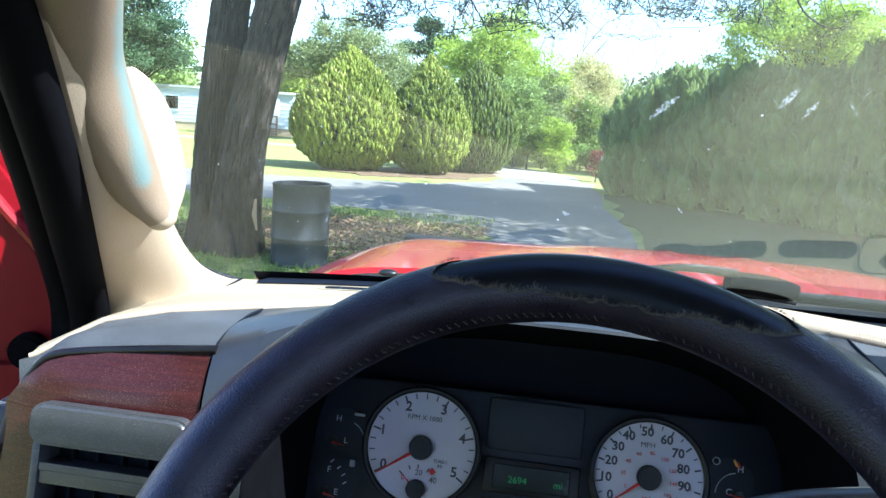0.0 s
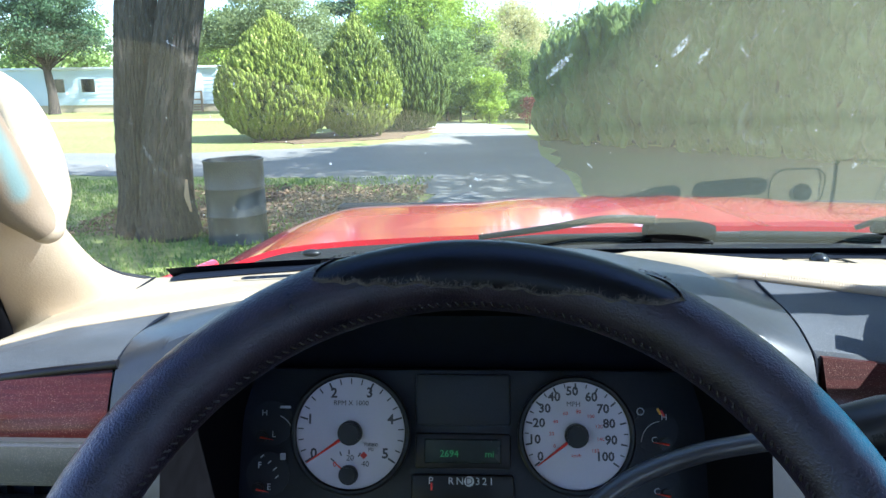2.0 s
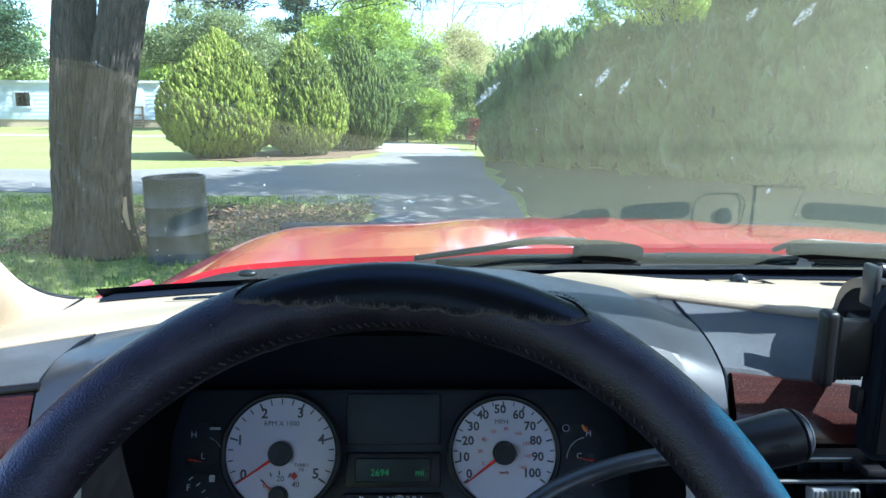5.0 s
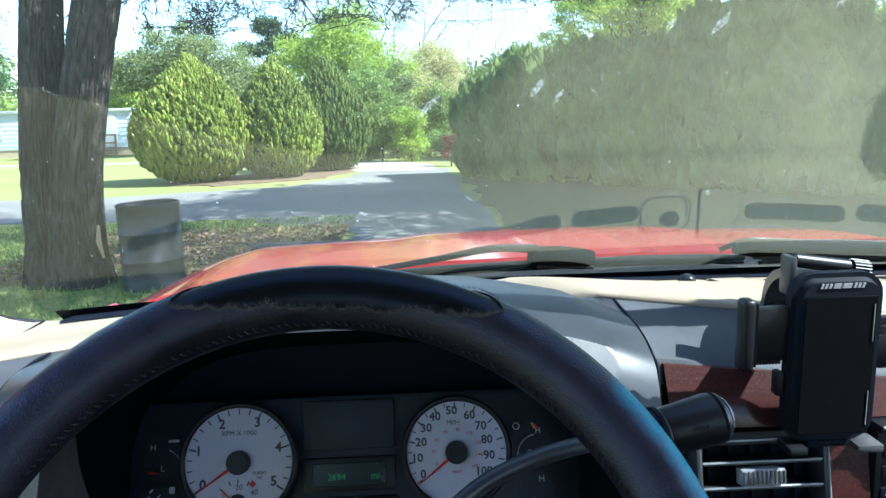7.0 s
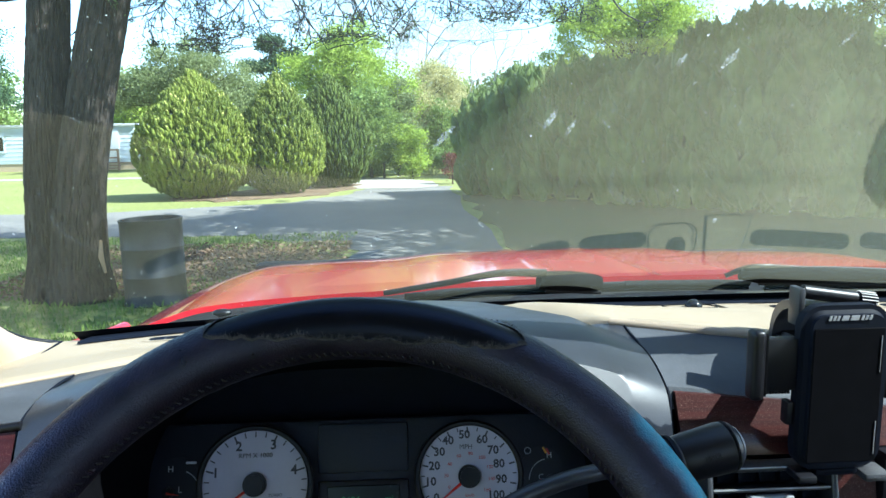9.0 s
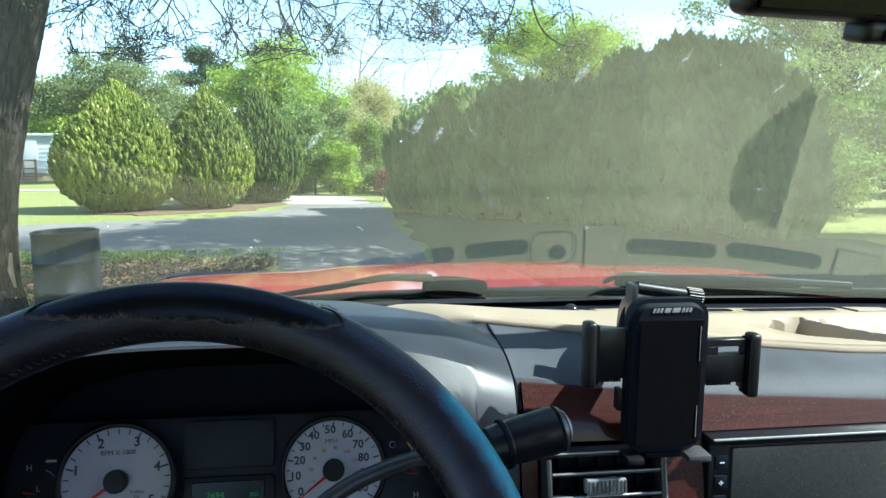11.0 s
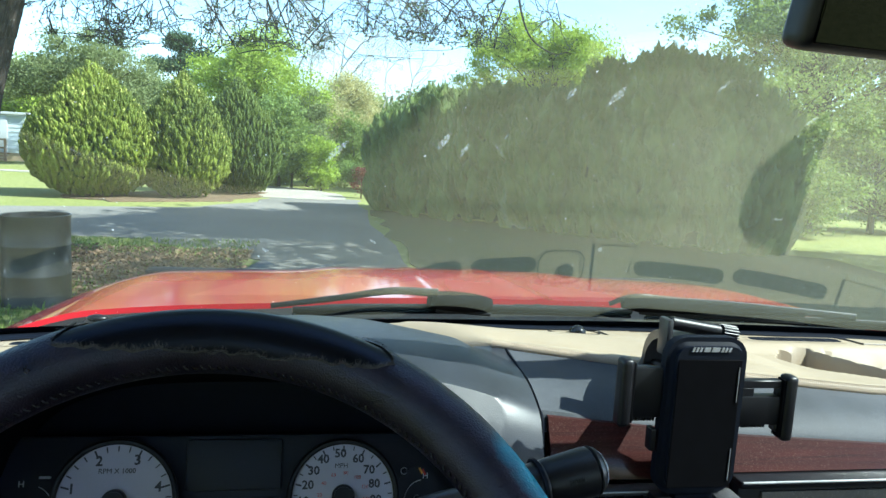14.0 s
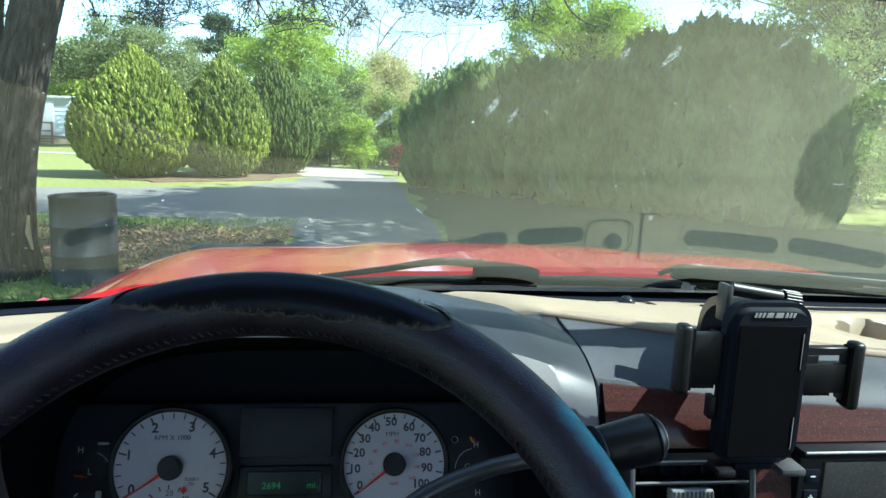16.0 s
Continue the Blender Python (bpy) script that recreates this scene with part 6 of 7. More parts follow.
def plume_mesh(name, rs, C, A, L, R):
    """Dense upright plumes of foliage as uneven spindles: foot places, axes, lengths and radii (numpy)."""
    n, NS = len(C), 5
    hs, fs = np.array([-0.40, -0.05, 0.36, 0.64]), np.array([0.45, 1.0, 0.75, 0.06])
    s1 = np.cross(A, np.array([0.31, 0.72, 0.11]))
    s1 /= np.linalg.norm(s1, axis=1)[:, None]
    s2 = np.cross(A, s1)
    th = 2 * np.pi * np.arange(NS) / NS
    wob = 1 + rs.uniform(-0.28, 0.28, (n, len(hs), NS))
    r = R[:, None, None] * fs[None, :, None] * wob
    up = L[:, None, None] * (hs[None, :, None] + rs.uniform(-0.04, 0.04, (n, len(hs), NS)))
    V = C[:, None, None, :] + A[:, None, None, :] * up[..., None] + (s1[:, None, None, :] * np.cos(th)[None, None, :, None] + s2[:, None, None, :] * np.sin(th)[None, None, :, None]) * r[..., None]
    V = V.reshape(-1, 3)
    k, j = np.meshgrid(np.arange(len(hs) - 1), np.arange(NS), indexing="ij")
    quad = np.stack([k * NS + j, k * NS + (j + 1) % NS, (k + 1) * NS + (j + 1) % NS, (k + 1) * NS + j], -1).reshape(-1, 4)
    Fq = (quad[None] + (np.arange(n) * len(hs) * NS)[:, None, None]).reshape(-1, 4)
    me = bpy.data.meshes.new(name)
    me.vertices.add(len(V))
    me.vertices.foreach_set("co", V.astype(np.float32).ravel())
    me.loops.add(Fq.size)
    me.loops.foreach_set("vertex_index", Fq.astype(np.int32).ravel())
    me.polygons.add(len(Fq))
    me.polygons.foreach_set("loop_start", np.arange(0, Fq.size, 4, dtype=np.int32))
    me.update(calc_edges=True)
    me.validate()
    me.shade_smooth()
    return me


def topiary(name, at_, H, rx, ry, tufts, per, leaf, label, seed, size=0.1, tuft=(0.30, 0.085), category="shrub", group="", blunt=False, tips=0.0):
    """A clipped conifer: a core coloured dark as shade, and upright tufts of sprays all over it, with gaps between
    them.
    """
    rs = np.random.RandomState(seed)
    shrub = thing(name, label, category, at_, group)
    ax, ay, _ = at_

    def surf(u, a):
        wave = noise.noise(Vector((math.cos(a) * 2.2, math.sin(a) * 2.2, u * 4 + seed)))
        k = ((1 - u ** 3.0) ** 0.5 * min(1, 0.80 + u) if blunt else egg(u, 1.0)) * (1 + (0.16 if blunt else 0.05) * wave)
        return Vector((ax + rx * k * math.cos(a), ay + ry * k * math.sin(a), 0.10 + u * (H - 0.16)))

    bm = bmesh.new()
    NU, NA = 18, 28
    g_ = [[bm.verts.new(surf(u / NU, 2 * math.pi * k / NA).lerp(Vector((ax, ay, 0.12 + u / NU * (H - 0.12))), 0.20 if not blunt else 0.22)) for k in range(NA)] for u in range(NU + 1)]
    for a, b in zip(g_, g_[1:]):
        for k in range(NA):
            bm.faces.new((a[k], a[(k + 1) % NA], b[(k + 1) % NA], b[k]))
    part("inner_foliage", bm, CORE_H if blunt else CORE, shrub, "inner foliage, coloured dark for the shade between tufts")
    part("trunk", cyl(bmesh.new(), (ax, ay, -0.05), (ax, ay, 0.5), 0.12, 0.09, 12), BARK, shrub, "short brown trunk")
    C, A, L, R = [], [], [], []
    for i in range(tufts):
        u = ((i + rs.rand()) / tufts) ** 0.92
        a = (i * 2.399963 + rs.normal() * 0.25) % (2 * math.pi)
        if rs.rand() > 0.25 + 0.75 * min(1.0, (egg(u, 1.0) if not blunt else 1.0) + 0.25):
            continue
        o = Vector((math.cos(a) * ry, math.sin(a) * rx, 0.0)).normalized()
        big = noise.noise(Vector((math.cos(a) * rx * 1.5 + seed, math.sin(a) * rx * 1.5, u * H * 0.75 + seed)))
        C.append(surf(u, a) + o * (rs.uniform(-0.15, 0.03) + (0.42 if blunt else 0.07) * big))
        A.append((o * rs.uniform(0.25, 0.55) * (1 - 0.6 * u) + Vector((rs.normal() * 0.20, rs.normal() * 0.20, 1.0))).normalized())
        grow = 0.5 + 1.3 * rs.rand() ** 1.6
        L.append(tuft[0] * grow)
        R.append(tuft[1] * grow * rs.uniform(0.8, 1.2))
    C, A, L, R = np.array(C), np.array(A), np.array(L), np.array(R)
    link("plumes", plume_mesh("plumes", rs, C, A, L, R), leaf, shrub, "dense upright plumes", smooth=False, kind="stuff")
    if tips:
        pick = rs.rand(len(C)) < tips
        link("plume_tips", plume_mesh("plume_tips", rs, (C + A * (L * 0.36)[:, None])[pick], A[pick], L[pick] * 0.50, R[pick] * 0.62), L_TIP, shrub, "yellow-green young plume tips", smooth=False, kind="stuff")
    P, D, Ln, W, h = spray_tufts(rs, C, A, L, R * (1.12 if blunt else 1.40), per, size)
    young = (h > 0.62) & (np.repeat(rs.rand(len(C)), per) < tips) & (rs.rand(len(h)) < 0.75)
    link("foliage", leaf_mesh("foliage", P[~young], D[~young], Ln[~young], W[~young]), leaf, shrub, smooth=False, kind="stuff")
    if tips:
        link("young_tips", leaf_mesh("young_tips", P[young], D[young], Ln[young], W[young]), L_TIP, shrub, "yellow-green young tips", smooth=False, kind="stuff")
    if blunt:
        # leading shoots stand up from the top
        C, A = [], []
        for _ in range(38):
            u, a = rs.uniform(0.80, 0.99), rs.rand() * 2 * math.pi
            C.append(surf(u, a) + Vector((0, 0, 0.08)))
            A.append(Vector((rs.normal() * 0.08, rs.normal() * 0.08, 1.0)).normalized())
        n_ = len(C)
        P, D, Ln, W, h = spray_tufts(rs, np.array(C), np.array(A), rs.uniform(0.35, 0.75, n_), rs.uniform(0.07, 0.14, n_), 110, size)
        link("leading_shoots", leaf_mesh("leading_shoots", P, D, Ln, W), leaf, shrub, smooth=False, kind="stuff")
    return shrub


topiary("clipped_conifer", (-6.22, 21.9, 0), 3.68, 1.77, 1.69, 7400, 12, L_TOPI, "egg-shaped clipped conifer, sunlit yellow-green, on brown mulch", 1, 0.055, (0.155, 0.034), "conifer", "clipped conifers", tips=0.13)
topiary("clipped_conifer", (-3.90, 22.6, 0), 3.62, 1.33, 1.39, 5600, 12, L_TOPI, "narrow clipped conifer with yellow-green tips, on brown mulch", 2, 0.055, (0.155, 0.033), "conifer", "clipped conifers", tips=0.12)
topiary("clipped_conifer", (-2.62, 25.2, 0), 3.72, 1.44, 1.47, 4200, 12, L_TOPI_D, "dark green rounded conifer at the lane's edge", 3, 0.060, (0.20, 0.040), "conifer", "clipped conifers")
# the tall hedge: big shrubs grown into one another
for k, (x, y, H, rx) in enumerate(((2.35, 20.9, 2.62, 1.02), (3.35, 19.7, 3.18, 1.30), (4.6, 18.35, 3.20, 1.45), (5.75, 17.05, 3.15, 1.40), (6.65, 16.05, 3.70, 1.10), (7.6, 15.0, 3.92, 1.35), (8.3, 14.2, 3.66, 1.15), (8.85, 13.6, 3.0, 0.95))):
    topiary("hedge_shrub", (x, y, 0), H, rx, rx, 1150, 22, L_HEDGE, "tall dense dark green hedge conifer in shade", 10 + k, 0.08, (0.52, 0.105), "hedge", "hedge conifers", blunt=True)


def tree(name, at_, H, r0, blobs, n, leaf, label, seed, size=0.16, bark=BARK, lean=(0, 0), clump=0.55, category="tree", limbs=True):
    """Trunk, limbs that reach every clump, and a crown of many leaves in clumps. blobs: (x, y, z, rx, ry, rz, share) round the base."""
    rs = np.random.RandomState(seed)
    t = thing(name, label, category, at_)
    base = Vector(at_)
    bm = bmesh.new()
    top = base + Vector((lean[0], lean[1], H * 0.82))
    trunk = [base + Vector((0, 0, -0.1)), base + Vector((lean[0] * 0.1, lean[1] * 0.1, H * 0.12)), base.lerp(top, 0.4) + Vector((0.03 * H * rs.normal() * 0.5, 0, 0)), base.lerp(top, 0.75), top]
    tube(bm, smooth_pts(trunk, 5), [lerp(r0 * 1.25, r0 * 0.15, (k / 20) ** 0.8) for k in range(21)], 10)
    part("trunk", bm, bark, t)
    bm = bmesh.new()
    P, D, L, W = [], [], [], []
    tot = sum(b[6] for b in blobs)
    for bx, by, bz, rx, ry, rz, sh in blobs:
        c0 = base + Vector((bx, by, bz))
        nc = max(4, int(64 * sh / tot * (n / 9000) ** 0.75))
        per = int(n * sh / tot / nc)
        for k in range(nc):
            v = rs.normal(size=3)
            v /= np.linalg.norm(v)
            rad = rs.uniform(0.25, 1.25) ** 0.8
            c = c0 + Vector((v[0] * rx * rad, v[1] * ry * rad, v[2] * rz * rad))
            if limbs and k % 2 == 0:
                h = min(max((c.z - base.z) / H * 0.75, 0.15), 0.9)
                s_ = base.lerp(top, h)
                mid = s_.lerp(c, 0.5) + Vector((rs.normal() * 0.1, rs.normal() * 0.1, 0.12 * (c - s_).length))
                tube(bm, [s_, mid, c], [r0 * 0.22, r0 * 0.12, r0 * 0.03], 5)
            cs = clump * rs.uniform(0.35, 1.05)
            q = rs.normal(size=(per, 3)) * np.array([cs, cs, cs * 0.6])
            P.append(np.array(c) + q)
            d = rs.normal(size=(per, 3)) + np.array([0, 0, -0.2])
            D.append(d)
            L.append(size * rs.uniform(0.6, 1.4, per))
            W.append(size * 0.6 * rs.uniform(0.7, 1.3, per))
    if limbs:
        part("limbs", bm, bark, t)
    else:
        bm.free()
    link("crown", leaf_mesh("crown", np.concatenate(P), np.concatenate(D), np.concatenate(L), np.concatenate(W)), leaf, t, smooth=False, kind="stuff")
    return t


# bright spring tree behind the clipped conifers
tree("maple_tree", (-2.9, 33.0, 0), 7.4, 0.20, [(0.3, 0, 5.0, 2.0, 2.0, 1.5, 5), (1.8, 0, 3.6, 1.4, 1.5, 1.2, 3), (-1.2, 0, 4.4, 1.2, 1.3, 1.0, 2), (1.5, 0, 1.9, 1.4, 1.3, 1.2, 3), (-0.8, 0, 2.6, 1.4, 1.3, 1.2, 2)], 50000, L_MAPLE, "broad spring tree in bright yellow-green leaf", 21, 0.115, clump=0.42)
tree("olive_tree", (-11.2, 41.0, 0), 7.4, 0.22, [(0, 0, 5.4, 2.2, 2.0, 1.5, 4), (-2.5, 0, 4.5, 1.9, 1.8, 1.2, 3), (1.6, 0, 3.6, 1.6, 1.6, 1.6, 2), (-4.6, 0, 4.3, 1.6, 1.6, 1.0, 2)], 42000, L_OLIVE, "greyish olive-green tree in thin spring leaf", 22, 0.13)
tree("pine_tree", (-8.2, 47.0, 0), 9.0, 0.20, [(0, 0, 7.4, 0.9, 1.0, 0.5, 3), (0.9, 0, 6.6, 1.1, 1.1, 0.3, 3), (-0.9, 0, 6.1, 1.2, 1.1, 0.3, 3), (1.0, 0, 5.4, 1.1, 1.1, 0.3, 3), (-0.4, 0, 4.6, 1.3, 1.2, 0.4, 2)], 15000, L_PINE, "dark blue-green pine above the other trees", 23, 0.14, clump=0.3)
tree("budding_tree", (1.0, 46.0, 0), 7.6, 0.2, [(0.6, 0, 4.6, 1.9, 1.6, 1.7, 4), (1.6, 0, 2.6, 2.0, 1.6, 1.6, 4), (-0.6, 0, 2.4, 1.8, 1.6, 1.8, 3)], 40000, L_TAN, "brownish-green tree in bud at the lane's end", 24, 0.12)
bare = thing("bare_tree", "tall bare tree with fine grey twigs", "tree", (1.4, 50.0, 0))
rs = np.random.RandomState(25)
bm, tw = bmesh.new(), bmesh.new()


def branch(a, d, L, r, depth, fork=0.8, droop=0.0, floor=-9.0, spread=0.7, ends=None, least=0.0045):
    """A crooked branch that forks into finer ones."""
    pts = [a]
    cur, dd = a, d.normalized()
    for k in range(5):
        dd = (dd + Vector((rs.normal(), rs.normal(), rs.normal() - droop)) * 0.24).normalized()
        if cur.z < floor:
            dd.z = abs(dd.z) * 0.5
        cur = cur + dd * L / 5
        pts.append(cur)
        if depth > 0 and k >= 1 and rs.rand() < fork:
            nd = (dd + Vector((rs.normal(), rs.normal() * 0.7, rs.normal() * 0.7 - droop * 2)) * spread).normalized()
            branch(cur, nd, L * rs.uniform(0.42, 0.65), r * 0.55, depth - 1, fork, droop, floor, spread, ends, least)
        if ends is not None and depth <= 1 and rs.rand() < 0.6:
            ends.append(cur)
    r = max(r, least)
    tube(bm if depth >= 2 else tw, pts, [lerp(r, max(r * 0.4, least * 0.66), k / 5) for k in range(6)], 6 if depth >= 2 else 3, cap=False)


for lean in (-0.35, -0.12, 0.1, 0.3):
    branch(Vector((1.4, 50, 0)), Vector((lean * 0.6, 0, 1)), 8.6, 0.10, 5, 1.0, -0.15, -9.0, 0.8, None, 0.011)
part("trunk", bm, POLE, bare)
part("twigs", tw, POLE, bare, kind="stuff")
tree("spring_tree", (9.0, 28.5, 0), 7.8, 0.2, [(-0.6, 0, 5.7, 2.4, 1.8, 1.3, 4), (1.2, 0, 5.1, 1.7, 1.6, 1.3, 3), (-2.8, 0, 4.0, 0.9, 0.9, 0.9, 1)], 42000, L_MAPLE, "light green sunlit tree rising behind the hedge", 26, 0.11, clump=0.42)
tree("oak_tree", (15.5, 21.0, 0), 9.0, 0.26, [(-1.0, 0, 6.0, 3.2, 2.2, 1.4, 4), (2.0, 0, 5.4, 2.8, 2.2, 1.6, 3), (0.5, 0, 3.2, 2.4, 2.0, 1.2, 2)], 40000, L_OAK, "large open-crowned oak with sky between its leaves", 27, 0.12, clump=0.42)
tree("small_tree", (16.3, 19.0, 0), 4.4, 0.10, [(0, 0, 2.6, 2.2, 1.6, 1.3, 3), (-1.8, 0.6, 1.5, 1.5, 1.2, 0.9, 3), (1.6, 0, 1.2, 1.8, 1.4, 0.9, 3)], 30000, L_OAK, "sunlit bushy young tree in bright leaf", 28, 0.11, clump=0.4)
tree("small_tree", (12.2, 17.5, 0), 4.6, 0.10, [(0, 0, 2.8, 1.5, 1.3, 1.4, 3), (0.3, 0, 1.2, 1.4, 1.2, 0.9, 3)], 20000, L_OAK, "green bushy tree at the end of the hedge", 29, 0.11, clump=0.35)
tree("pine_tree", (-25.2, 42.5, 0), 10.5, 0.30, [(0, 0, 8.0, 2.4, 2.0, 1.4, 4), (-0.6, 0, 5.8, 3.4, 2.4, 1.2, 4), (0.6, 0, 4.2, 3.2, 2.2, 0.7, 3)], 40000, L_PINE, "dark spreading pine in front of the white home", 30, 0.15, clump=0.5)
tree("spring_tree", (-17.5, 52.0, 0), 7.0, 0.2, [(0, 0, 3.2, 2.4, 2.0, 1.8, 4), (3.2, 0, 2.8, 2.2, 2.0, 1.6, 3)], 14000, L_MAPLE, "light green tree behind the white home", 31, 0.24)
# two oaks out of view, added to cast shade on drive and verge
tree("oak_tree", (15.5, 8.5, 0), 13.5, 0.3, [(0, 0, 10.5, 3.6, 3.4, 1.6, 5), (-2.5, 3.2, 11.2, 2.8, 2.6, 1.5, 4), (-1.0, -2.6, 9.6, 2.4, 1.8, 1.2, 3), (2.0, 1.0, 8.6, 2.4, 3.0, 1.4, 3)], 26000, L_OAK, "unseen dense oak added to shade the drive", 33, 0.36, clump=0.8)
tree("oak_tree", (12.8, 13.2, 0), 14.0, 0.3, [(-2.0, 0, 11.0, 3.2, 2.6, 1.6, 5), (-4.2, 0.5, 10.2, 2.2, 2.2, 1.4, 4), (1.0, 1.5, 11.5, 2.6, 2.4, 1.4, 3)], 20000, L_OAK, "unseen dense oak added to shade the drive", 34, 0.36, clump=0.7)
tree("red_shrub", (1.56, 25.3, 0), 1.05, 0.03, [(0, 0, 0.58, 0.22, 0.22, 0.42, 3)], 1500, L_RED, "small dark red shrub at the end of the hedge", 32, 0.08, category="shrub", clump=0.15)
# the edge of the wood where the lane bends away
for k, (x, y, H, r, leaf, lb) in enumerate(((-2.3, 29.8, 3.6, 0.055, L_OAK, "slim green tree at the edge of the wood"), (-1.5, 30.4, 4.2, 0.07, L_BACK, "slim green tree at the edge of the wood"),
                                            (-0.95, 29.6, 3.0, 0.05, L_OAK, "slim shaded tree at the edge of the wood"), (-0.35, 31.2, 4.4, 0.075, L_OLIVE, "slim olive-green tree at the edge of the wood"),
                                            (1.6, 33.5, 3.6, 0.08, L_OAK, "dark green tree behind the lane's bend"), (0.7, 34.5, 4.6, 0.08, L_TAN, "brownish-green tree in bud behind the lane's bend"))):
    tree("woodland_tree", (x, y, 0), H, r, [(0, 0, H * 0.66, 0.75, 0.8, H * 0.24, 4), (0.25, 0.3, H * 0.42, 0.7, 0.7, H * 0.20, 4), (-0.3, 0, H * 0.32, 0.55, 0.6, H * 0.12, 2)], 9000, leaf, lb, 70 + k, 0.10, clump=0.3)
for k, (x, y) in enumerate(((-1.7, 32.0), (0.0, 32.4), (1.6, 31.6), (3.0, 31.0))):
    tree("undergrowth_bush", (x, y, 0), 1.3, 0.02, [(0, 0, 0.55, 0.95, 0.5, 0.5, 4)], 4500, L_BACK, "low shaded bush under the wood's trees", 90 + k, 0.09, category="bush", clump=0.22)
tree("leafy_bush", (0.2, 28.8, 0), 2.3, 0.03, [(0, 0, 0.75, 0.42, 0.42, 0.62, 4), (-0.12, 0, 1.55, 0.45, 0.4, 0.5, 3)], 7000, L_MAPLE, "bright yellow-green bush at the wood's edge", 78, 0.09, category="bush", clump=0.2)
# woods that close the view all round
rs = np.random.RandomState(77)
for k, (x, y, H, w) in enumerate(((-34, 58, 9, 6), (-24, 62, 8, 6), (-14, 64, 7.5, 6), (-5, 66, 7.0, 5), (4.5, 60, 6.5, 4), (8, 52, 6.5, 4), (14, 46, 7.5, 5), (22, 38, 8.5, 5), (26, 26, 8.5, 5), (-40, 40, 9, 6), (28, 12, 9, 5))):
    tree("woodland_tree", (x, y, 0), H, 0.25, [(0, 0, H * 0.62, w * 0.55, w * 0.4, H * 0.24, 4), (-w * 0.35, 0, H * 0.32, w * 0.45, w * 0.3, H * 0.26, 3), (w * 0.35, 0, H * 0.30, w * 0.45, w * 0.3, H * 0.26, 3)], 11000, (L_BACK, L_OAK, L_OLIVE)[k % 3], "distant mixed woodland tree in spring leaf", 40 + k, 0.4, clump=0.9)
# trees behind the truck, reflected in glossy paint
for k, (x, y) in enumerate(((-12, -14), (0, -20), (12, -15))):
    tree("woodland_tree", (x, y, 0), 9, 0.25, [(0, 0, 5.6, 4, 3, 2.4, 4), (0, 0, 3.0, 3.4, 3, 1.6, 3)], 3000, L_BACK, "distant mixed woodland tree in spring leaf", 70 + k, 0.6, clump=1.0)

# ---- the double-trunked oak with hanging twigs ----
oak = thing("oak_tree", "large double-trunked oak with grey-brown furrowed bark and hanging twigs", "tree", (-3.75, 7.75, 0))


def furrowed(pts, radii, n=130, seg=34, seed=0):
    """A trunk with vertical ridges in its bark and a flared foot."""
    line = smooth_pts(pts, seg)
    bm = bmesh.new()
    rings = []
    for i, p in enumerate(line):
        t = i / (len(line) - 1) * (len(radii) - 1)
        k = min(int(t), len(radii) - 2)
        r = lerp(radii[k], radii[k + 1], t - k)
        ring_ = []
        for j in range(n):
            a = 2 * math.pi * j / n
            crack = abs(noise.noise(Vector((math.cos(a) * 7, math.sin(a) * 7, p.z * 2.4 + seed)))) + 0.5 * abs(noise.noise(Vector((math.cos(a) * 15, math.sin(a) * 15, p.z * 5.0 + seed))))
            f = 1 - 0.15 * max(0.0, 0.35 - crack) / 0.35 + 0.05 * noise.noise(Vector((math.cos(a) * 9, math.sin(a) * 9, p.z * 1.3 + seed))) + 0.05 * noise.noise(Vector((math.cos(a) * 2, math.sin(a) * 2, p.z * 0.6 + seed)))
            ring_.append(bm.verts.new(p + Vector((math.cos(a), math.sin(a), 0)) * r * f))
        rings.append(ring_)
    for a, b in zip(rings, rings[1:]):
        for j in range(n):
            bm.faces.new((a[j], a[(j + 1) % n], b[(j + 1) % n], b[j]))
    bm.faces.new(rings[-1])
    return bm


part("trunk", furrowed([(-3.90, 7.75, -0.1), (-3.90, 7.72, 0.5), (-3.89, 7.70, 1.3), (-3.82, 7.7, 2.2), (-3.70, 7.7, 3.3), (-3.5, 7.7, 5.2), (-3.3, 7.8, 7.5)], [0.40, 0.28, 0.250, 0.225, 0.205, 0.19, 0.15], seed=1), BARK, oak)
part("trunk", furrowed([(-3.60, 7.60, -0.1), (-3.58, 7.58, 0.5), (-3.50, 7.55, 1.2), (-3.32, 7.55, 2.1), (-3.05, 7.55, 3.2), (-2.75, 7.6, 4.6), (-2.2, 7.7, 6.4)], [0.38, 0.29, 0.262, 0.245, 0.235, 0.21, 0.15], seed=5), BARK, oak)
# a pale scar at the foot of the trunk
part("bark_scar", tube(bmesh.new(), [(-3.262, 7.44, 0.32), (-3.285, 7.41, 0.50), (-3.28, 7.43, 0.68)], [0.015, 0.034, 0.015], 8, 0.7), SCAR, oak, "pale bare wood where bark is missing")
rs = np.random.RandomState(9)
bm = bmesh.new()
tw = bmesh.new()
tips = []


